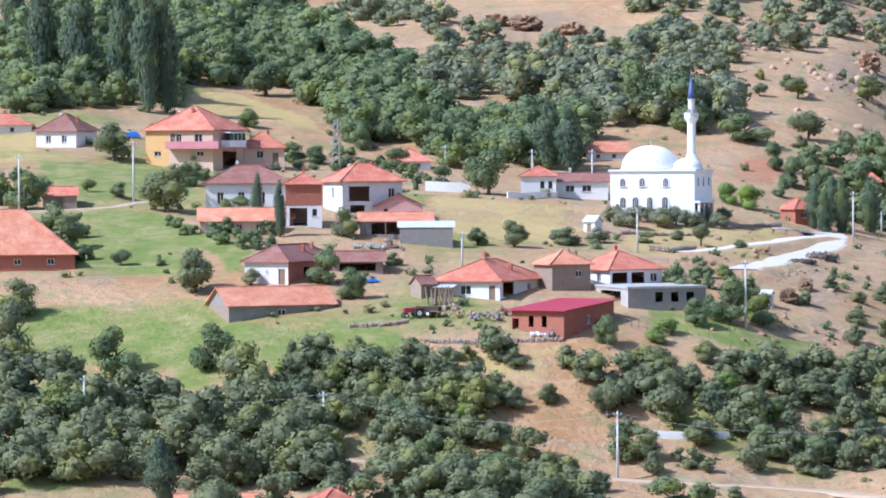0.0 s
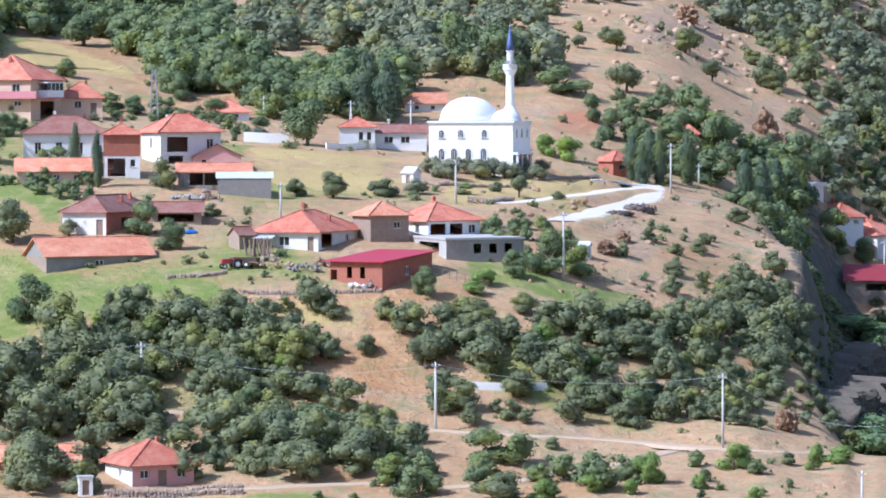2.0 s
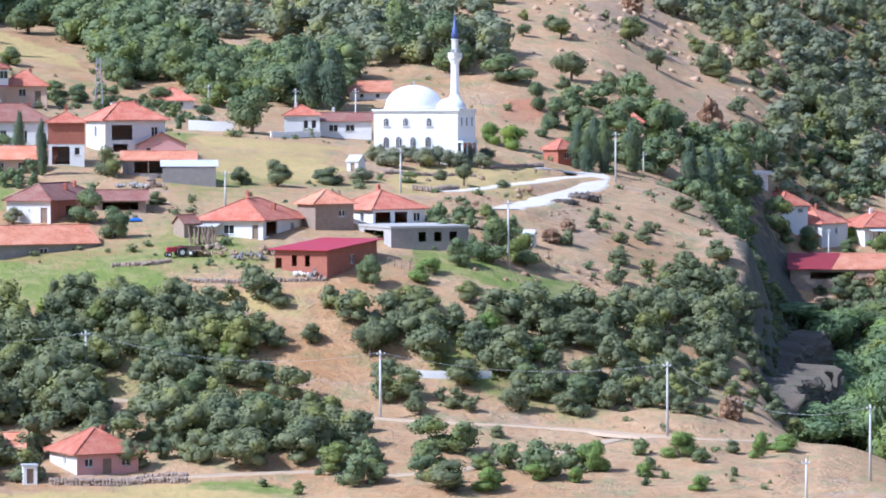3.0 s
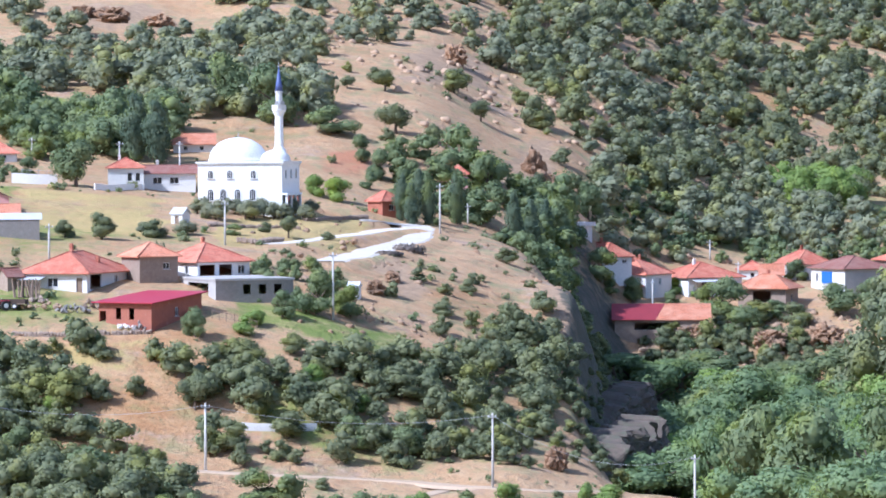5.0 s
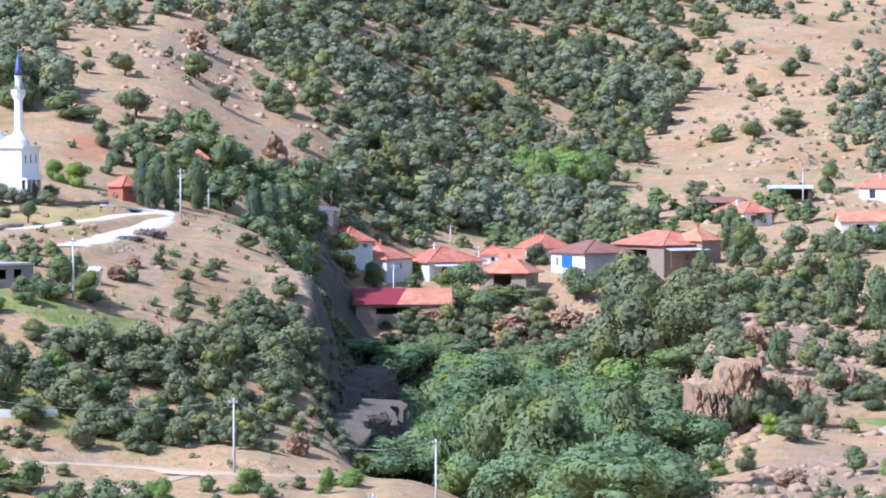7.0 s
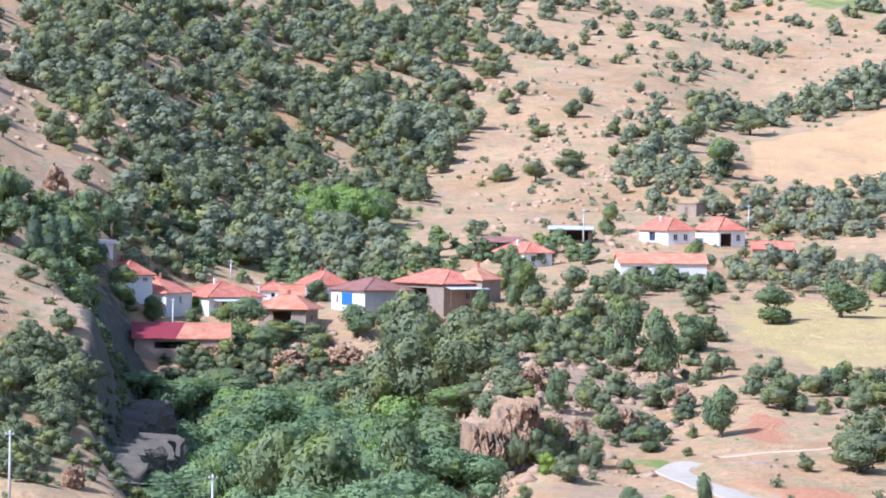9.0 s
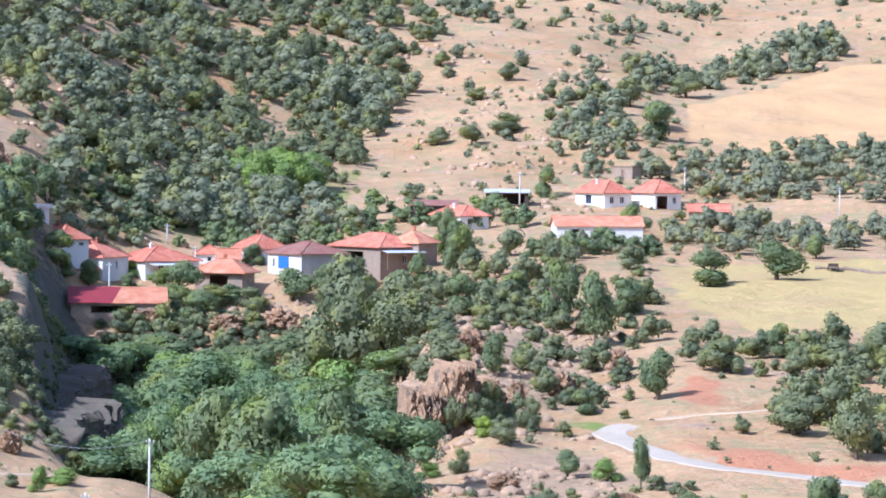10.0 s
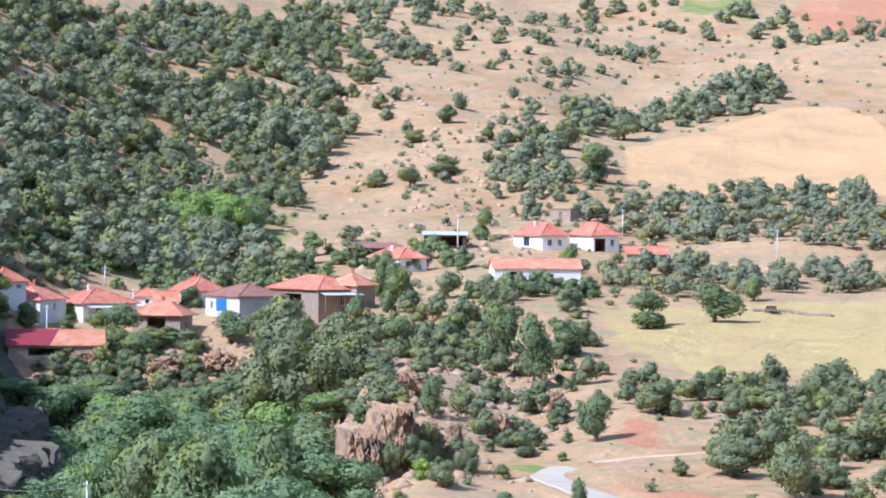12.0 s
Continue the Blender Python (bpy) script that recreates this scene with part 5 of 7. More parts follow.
# ---- walls, fences and yard things ----
WALLS = [
    ("stone_wall", .9, .5, [(8.1, 549.8), (10.7, 549.3), (15.5, 549.4)]),
    ("stone_wall", .7, .5, [(-2.2, 549.0), (1.1, 548.5), (4.8, 548.4), (7.7, 549.7)]),
    ("stone_wall", 1.3, .5, [(-17.8, 481.6), (-12.7, 481.4), (-7.5, 481.7), (-2.4, 481.1)]),
    ("white_wall", .9, .4, [(25.4, 526.1), (28.6, 525.6), (32.1, 525.6), (35.6, 526.6)]),
    ("white_wall", 1.6, .25, [(-2.8, 684.4), (0.6, 683.9), (4.5, 683.8)]),
    ("white_wall", 1.0, .25, [(10.4, 677.2), (14.3, 681.9), (18.6, 687.5)]),
    ("stone_wall", .8, .5, [(27.0, 637.5), (31.6, 643.4), (37.9, 648.1), (41.3, 647.5)]),
    ("stone_wall", .8, .5, [(43.4, 665.2), (49.5, 675.7), (54.6, 683.4)]),
    ("stone_wall", .7, .5, [(30.6, 622.7), (33.9, 622.8), (37.6, 629.5)]),
    ("stone_wall", .9, .6, [(241.6, 742.0), (248.6, 739.9), (251.7, 727.2)]),
    ("stone_wall", .8, .5, [(181.4, 763.9), (183.5, 754.3), (183.9, 738.8)]),
    ("stone_wall", .9, .5, [(126.7, 752.7), (133.1, 753.4), (141.2, 752.3)]),
    ("stone_wall", .8, .5, [(-12.3, 555.8), (-7.8, 555.9), (-4.9, 557.6)]),
    ("stone_wall", .9, .5, [(-12.7, 482.1), (-6.9, 484.6), (-2.4, 484.2)]),
]
FENCE = [(23.9, 555.8), (25.7, 555.2), (27.9, 555.1), (29.7, 554.3)]
RAILING = [(-1.2, 690.8), (1.5, 690.6), (4.3, 690.5)]
TRACTOR = (-4.1, 560.0)
TRAILER = (-2.1, 560.7)
LOGS = (-0.5, 567.2)
RUBBLE = (5.6, 558.7)
SACKS = (12.2, 551.8)
SACKS_TWO = (14.3, 550.8)
TARP = (-53.5, 729.5)
TARP_TWO = (-9.7, 580.7)
KIOSK = (-20.3, 482.5)
TROUGH = (244.0, 739.2)
BRUSH = (56.7, 629.8)
BRUSH_TWO = (53.0, 621.0)
DEBRIS = (-10.5, 607.2)
DEBRIS_TWO = (-7.7, 607.5)
WELL = (44.8, 583.0)
PLANKS = (1.2, 564.4)


def low_wall(name, tall, thick, pts):
    """A dry-stone wall of piled stones, or a plastered one."""
    stone = name == "stone_wall"
    line = smooth_line(pts, 0.4 if stone else 0.8)
    bm = bmesh.new()
    rows = []
    for i, p in enumerate(line):
        t = (line[min(i + 1, len(line) - 1)] - line[max(i - 1, 0)]).normalized()
        n = Vector((-t.y, t.x, 0))
        z = float(height(p.x, p.y)[0])
        if stone:
            for k in range(max(2, int(tall / 0.33))):
                for s in (-0.5, 0.5):
                    r = random.uniform(0.2, 0.33)
                    m = Matrix.Translation((p.x + n.x * s * thick * 0.6 + random.uniform(-0.1, 0.1), p.y + n.y * s * thick * 0.6 + random.uniform(-0.1, 0.1), z + 0.27 * k + random.uniform(-0.06, 0.06)))
                    bmesh.ops.create_icosphere(bm, subdivisions=1, radius=r, matrix=m @ Euler((random.uniform(0, 3), random.uniform(0, 3), 0)).to_matrix().to_4x4() @ Matrix.Diagonal((1.25, 0.9, 0.75, 1)))
            continue
        row = []
        for s, h in ((-1, -0.6), (-1, tall * 0.55), (-0.85, tall), (0.85, tall * 0.97), (1, tall * 0.5), (1, -0.6)):
            q = p + n * (s * thick / 2)
            row.append(bm.verts.new((q.x, q.y, z + h)))
        rows.append(row)
    for a, b in zip(rows, rows[1:]):
        for k in range(5):
            bm.faces.new((a[k], a[k + 1], b[k + 1], b[k]))
    if rows:
        bm.faces.new(rows[0])
        bm.faces.new(rows[-1][::-1])
        bmesh.ops.recalc_face_normals(bm, faces=bm.faces)
    me = bpy.data.meshes.new(name)
    bm.to_mesh(me)
    bm.free()
    me.materials.append(STONE if stone else WHITE)
    tagged(new(name, me), "low dry-stone retaining wall across the slope" if stone else "low whitewashed boundary wall on the slope", "wall", "low walls")


for row in WALLS:
    low_wall(*row)


def fence(name, pts, tall, gap, material, label):
    line = smooth_line(pts, gap)
    o = line[0]
    z0 = float(height(o.x, o.y)[0])
    top = empty(name, pose(o.x, o.y, z0), label, "fence")
    base = Vector((o.x, o.y, z0))
    tops = []
    for p in line:
        q = Vector((p.x, p.y, float(height(p.x, p.y)[0]))) - base
        bm = bmesh.new()
        tube(bm, 0.06, 0.05, q - Vector((0, 0, 0.4)), q + Vector((0, 0, tall)), 6)
        part("post", bm, material, top)
        tops.append(q)
    for h in (0.35, 0.9):
        for a, b in zip(tops, tops[1:]):
            bm = bmesh.new()
            tube(bm, 0.035, 0.035, a + Vector((0, 0, tall * h)), b + Vector((0, 0, tall * h)), 5)
            part("rail", bm, material, top)


fence("wooden_fence", FENCE, 1.2, 2.2, TIMBER, "rough wooden rail fence beside the yard")
fence("iron_railing", RAILING, 1.9, 1.2, STEEL, "dark iron railing on a garden wall")


def on_ground(p, turn=0.0, up=0.0):
    return pose(p[0], p[1], float(height(*p)[0]) + up, 0, 0, turn)


def wheel(parent, x, y, r, w):
    bm = bmesh.new()
    tube(bm, r, r, (x, y - w / 2, r), (x, y + w / 2, r), 18)
    t = part("tyre", bm, RUBBER, parent)
    bm = bmesh.new()
    tube(bm, r * 0.5, r * 0.5, (x, y - w / 2 - 0.02, r), (x, y + w / 2 + 0.02, r), 12)
    part("rim", bm, WHITE_PAINT, t)


def tractor():
    top = empty("tractor", on_ground(TRACTOR, 20), "small red farm tractor parked in the yard", "tractor")
    bm = bmesh.new()
    box(bm, -1.3, -0.35, 0.7, 0.1, 0.35, 1.35)
    bmesh.ops.bevel(bm, geom=bm.edges[:], offset=0.1, segments=2, affect="EDGES")
    part("bonnet", bm, SHEET_RED, top)
    bm = bmesh.new()
    for s in (-1, 1):
        box(bm, 0.1, s * 0.6 - 0.18, 1.25, 1.2, s * 0.6 + 0.18, 1.4)
    part("mudguard", bm, SHEET_RED, top)
    part("seat", box_bm(0.45, -0.25, 0.95, 0.9, 0.25, 1.3), RUBBER, top)
    bm = bmesh.new()
    tube(bm, 0.03, 0.03, (0.15, 0, 1.2), (0.35, 0, 1.7), 6)
    part("steering_column", bm, STEEL, top)
    bm = bmesh.new()
    tube(bm, 0.04, 0.04, (-0.9, 0.1, 1.3), (-0.9, 0.1, 2.0), 6)
    part("exhaust", bm, STEEL, top)
    for s in (-1, 1):
        wheel(top, 0.7, s * 0.65, 0.65, 0.35)
        wheel(top, -1.05, s * 0.55, 0.35, 0.22)


def trailer(p, turn, name, label):
    top = empty(name, on_ground(p, turn), label, "trailer")
    part("bed", box_bm(-1.7, -0.9, 0.65, 1.7, 0.9, 0.78), TIMBER, top)
    for a in ((-1.7, -0.9, 0.78, 1.7, -0.84, 1.3), (-1.7, 0.84, 0.78, 1.7, 0.9, 1.3), (-1.7, -0.84, 0.78, -1.64, 0.84, 1.3), (1.64, -0.84, 0.78, 1.7, 0.84, 1.3)):
        part("side_board", box_bm(*a), DARK_WOOD, top)
    for s in (-1, 1):
        wheel(top, 0.3, s * 0.98, 0.4, 0.2)
    bm = bmesh.new()
    tube(bm, 0.05, 0.05, (-1.7, 0, 0.65), (-2.9, 0, 0.5), 6)
    part("drawbar", bm, STEEL, top)


def log_stack(p, turn):
    top = empty("log_stack", on_ground(p, turn), "stack of cut logs leaning by the farmhouse", "logs")
    r = random.Random(3)
    for k in range(26):
        bm = bmesh.new()
        x = -1.8 + 3.6 * r.random()
        tube(bm, 0.12, 0.1, (x, -0.5 + r.random() * 0.5, 0.0), (x + r.uniform(-0.5, 0.5), 0.5, 1.5 + r.random() * 1.0), 7)
        part("log", bm, TIMBER, top)


def heap(name, p, wide, tall, material, label, seed, n=34):
    """A loose heap of broken lumps."""
    r = random.Random(seed)
    top = empty(name, on_ground(p), label, "heap")
    for k in range(n):
        a, q = r.uniform(0, 6.28), math.sqrt(r.random())
        s = r.uniform(0.16, 0.42)
        bm = bmesh.new()
        bmesh.ops.create_icosphere(bm, subdivisions=1, radius=s)
        for v in bm.verts:
            v.co *= r.uniform(0.6, 1.15)
        bmesh.ops.translate(bm, vec=(q * wide / 2 * math.cos(a), q * wide / 3 * math.sin(a), tall * (1 - q) * r.random() + s * 0.4), verts=bm.verts)
        part("lump", bm, material, top)


def tarp(p, wide, tall, material, label):
    bm = bmesh.new()
    bmesh.ops.create_grid(bm, x_segments=10, y_segments=6, size=0.5)
    for v in bm.verts:
        e = 1 - max(abs(v.co.x), abs(v.co.y)) * 2
        v.co = Vector((v.co.x * wide, v.co.y * wide * 0.6, tall * min(1, e * 2.2) * random.uniform(0.8, 1.0)))
    bmesh.ops.solidify(bm, geom=bm.faces, thickness=0.03)
    me = bpy.data.meshes.new("tarpaulin")
    bm.to_mesh(me)
    bm.free()
    me.materials.append(material)
    ob = new("tarpaulin", me)
    ob.matrix_world = on_ground(p, 15, 0.1)
    tagged(ob, label, "tarpaulin")


def dry_brush(p, wide, tall):
    v, f, n = crown_arrays([(-wide * 0.25, 0, tall * 0.3, wide * 0.3, tall * 0.5), (wide * 0.2, 0.3, tall * 0.25, wide * 0.32, tall * 0.45), (0, -0.4, tall * 0.3, wide * 0.3, tall * 0.5)], 420, 0.22)
    ob = new("brush_pile", mesh_of("brush_pile", v, f, DRY, n))
    ob.matrix_world = on_ground(p)
    tagged(ob, "grey heap of dry cut brushwood beside the road", "brushwood")


tractor()
trailer(TRAILER, -15, "farm_trailer", "dark wooden farm trailer parked in the yard")
log_stack(LOGS, 10)
heap("rubble_heap", (RUBBLE[0] - 4.0, RUBBLE[1] + 2.0), 5.5, 1.5, PALE_ROCK, "heap of pale broken stone below the farmhouse", 15, 40)
heap("scrap_heap", (RUBBLE[0] + 2.5, RUBBLE[1] + 3.0), 3.5, 1.8, TIMBER, "heap of old boards and scrap by the brick wall", 16, 24)
heap("rubble_heap", RUBBLE, 4.5, 1.3, BLOCK, "heap of grey building rubble beside the brick outbuilding", 5)
heap("sack_heap", SACKS, 3.0, 1.2, WHITE, "heap of white sacks and plaster by the brick wall", 6, 16)
heap("sack_heap", SACKS_TWO, 2.2, 1.4, BLOCK, "pile of grey blocks by the brick wall", 7, 14)
heap("rubble_heap", DEBRIS, 5.0, 1.0, CONCRETE, "pale rubble below the open shed", 8, 40)
heap("rubble_heap", DEBRIS_TWO, 4.5, 1.4, STONE, "stone rubble below the open shed", 9, 36)
heap("stone_heap", PLANKS, 3.5, 0.9, STONE, "heap of field stones in the yard", 10, 26)
tarp(TARP, 2.6, 0.9, BLUE_PAINT, "crumpled bright blue tarpaulin over a heap")
tarp(TARP_TWO, 1.8, 0.4, BLUE_PAINT, "blue tarpaulin under the garden trees")
trailer(TROUGH, 70, "farm_trailer", "dark wooden trailer standing in the field")
house("hut", "small white kiosk beside the wall", KIOSK[0], KIOSK[1], float(height(*KIOSK)[0]), 8, 1.6, 1.6, 2.0, 0.15, "flat", WHITE, SHEET_GREY, {"front": [("d", -0.4, 0.0, 0.4, 1.7)]}, 0.12, (), "hut")
house("hut", "tiny white pump hut among orchard trees", WELL[0], WELL[1], float(height(*WELL)[0]), -20, 1.5, 1.4, 1.6, 0.4, "gable", WHITE, SHEET_GREY, {"front": [("d", -0.35, 0.0, 0.35, 1.4)]}, 0.15, (), "hut")
# lean-to before the white farmhouse
add_box("lean_to_roof", white_hip_house, SHEET_GREY, -6.5, -9.2, 0.35, 1.0, -4.6, 0.5, label="pale sheet lean-to roof")


# ---- trees and scrub ----
rng = np.random.default_rng(7)


def ico(sub):
    bm = bmesh.new()
    bmesh.ops.create_icosphere(bm, subdivisions=sub, radius=1.0)
    bm.verts.ensure_lookup_table()
    v = np.array([x.co[:] for x in bm.verts])
    f = np.array([[x.index for x in q.verts] for q in bm.faces])
    bm.free()
    return v, f


COARSE = ico(1)
ROUND = ico(2)


def crown_arrays(lumps, leaves, leaf, core=0.84, ball=COARSE):
    """Leaf clumps over lumps (x, y, z, rx, rz): small leaf sprays over an inner mass. Gives vertices, faces, normals;
    the sprays shade with the roundness of the lump they grow on."""
    L = np.array(lumps)
    vol = (L[:, 3] ** 2 * L[:, 4]) ** 0.7
    pick = rng.choice(len(L), leaves, p=vol / vol.sum())
    d = rng.normal(size=(leaves, 3))
    d[:, 2] = d[:, 2] * 0.9 + 0.25
    d /= np.linalg.norm(d, axis=1)[:, None]
    rad = L[pick][:, [3, 3, 4]]
    c = L[pick, :3] + d * rad * rng.uniform(0.80, 1.16, (leaves, 1))
    n = d + rng.normal(size=(leaves, 3)) * 0.45 + np.array([0, 0, 0.2])
    n /= np.linalg.norm(n, axis=1)[:, None]
    a = np.cross(n, rng.normal(size=(leaves, 3)))
    a /= np.linalg.norm(a, axis=1)[:, None]
    b = np.cross(n, a)
    s = leaf * rng.uniform(0.5, 1.3, (leaves, 1))
    q = np.stack([c - a * s - b * s * 0.55, c + a * s - b * s * 0.5, c + b * s * 1.05], 1).reshape(-1, 3)
    soft = np.repeat(0.62 * d + 0.5 * n, 3, axis=0)
    tris = np.arange(leaves * 3).reshape(-1, 3)
    vs, fs, ns, k = [q], [tris], [soft], len(q)
    ball_v, ball_f = ball
    for x, y, z, rx, rz in lumps:
        v = ball_v * np.array([rx, rx, rz]) * core * rng.uniform(0.82, 1.08, (len(ball_v), 1)) + np.array([x, y, z])
        vs.append(v)
        fs.append(ball_f + k)
        ns.append(ball_v)
        k += len(v)
    ns = np.concatenate(ns)
    return np.concatenate(vs), np.concatenate(fs), ns / np.linalg.norm(ns, axis=1)[:, None]


def mesh_of(name, v, f, material, normals=None):
    me = bpy.data.meshes.new(name)
    me.vertices.add(len(v))
    me.vertices.foreach_set("co", v.ravel())
    me.loops.add(f.size)
    me.loops.foreach_set("vertex_index", f.ravel().astype(np.int32))
    me.polygons.add(len(f))
    me.polygons.foreach_set("loop_start", np.arange(0, f.size, 3, dtype=np.int32))
    if normals is not None:
        me.polygons.foreach_set("use_smooth", np.ones(len(f), bool))
    me.update(calc_edges=True)
    if normals is not None:
        me.normals_split_custom_set_from_vertices(normals.astype(np.float32))
    me.materials.append(material)
    return me


def lumps_of(kind):
    """Crown lumps of a plant one metre high and about one metre wide."""
    out = []
    if kind == "p":
        for k in range(9):
            t = k / 8
            r = 0.5 * (0.35 + 1.5 * t * (1 - t) + 0.22 * (1 - t)) * rng.uniform(0.8, 1.1)
            out.append((rng.uniform(-0.08, 0.08), rng.uniform(-0.08, 0.08), 0.12 + 0.8 * t, r, 0.13))
        return out
    if kind == "g":
        for k in range(int(rng.integers(10, 14))):
            a, r = rng.uniform(0, 2 * math.pi), 0.42 * math.sqrt(rng.uniform(0, 1))
            s = rng.uniform(0.14, 0.25)
            out.append((r * math.cos(a), r * math.sin(a), 0.86 - 0.75 * r * r / 0.42 - rng.uniform(0, 0.22) - s * 0.4, s, s * rng.uniform(0.6, 0.85)))
        return out
    low = {"o": 0.28, "l": 0.24, "b": 0.24, "v": 0.42}[kind]
    n = int(rng.integers(6, 9))
    for k in range(n):
        a, r = rng.uniform(0, 2 * math.pi), 0.30 * math.sqrt(rng.uniform(0, 1))
        z = rng.uniform(low, 0.76) - r * 0.35
        s = rng.uniform(0.17, 0.28)
        out.append((r * math.cos(a), r * math.sin(a), max(z, s * 0.7), s, s * rng.uniform(0.75, 1.0)))
    out.append((rng.uniform(-0.1, 0.1), rng.uniform(-0.1, 0.1), 0.78, 0.2, 0.19))
    return out


LEAVES = {"g": PLANE, "o": OAK, "l": LEAF, "b": BRIGHT, "v": OLIVE, "p": POPLAR}
KINDS = {"g": ("plane_tree", "broad leafy plane tree standing in the gorge", "tree"), "o": ("oak_bush", "rounded dusty-green oak bush on dry ground", "bush"), "l": ("tree", "broad leafy green tree with a dense crown", "tree"),
         "b": ("young_tree", "bright green young leafy tree", "tree"), "v": ("olive_tree", "small grey-green olive tree", "tree"),
         "p": ("poplar", "tall narrow dark green poplar", "tree")}
MADE = {}


def tree(kind, x, y, wide, tall, base=None):
    name, label, cat = KINDS[kind]
    k = (kind, int(rng.integers(0, 4)))
    z = (float(height(x, y)[0]) if base is None else base) - 0.15
    m = pose(x, y, z, 0, 0, rng.uniform(0, 360)) @ Matrix.Diagonal((wide, wide, tall, 1))
    if k in MADE:
        copy_thing(MADE[k], m).matrix_basis = m
        return
    top = empty(name, m, label, cat, name.replace("_", " ") + "s about the village")
    bm = bmesh.new()
    tube(bm, 0.045, 0.028, (0, 0, -0.1), (0.02, 0.01, 0.4), 7)
    for a in range(4):
        tube(bm, 0.02, 0.008, (0.015, 0.01, 0.28 + 0.04 * a), (0.22 * math.cos(a * 1.7), 0.22 * math.sin(a * 1.7), 0.55), 5)
    part("trunk", bm, BARK, top)
    v, f, n = crown_arrays(lumps_of(kind), {"g": 3200, "o": 2300, "v": 1700}.get(kind, 2300), {"g": 0.024}.get(kind, 0.031))
    ob = new("crown", mesh_of("crown", v, f, LEAVES[kind], n))
    ob.parent = top
    MADE[k] = top


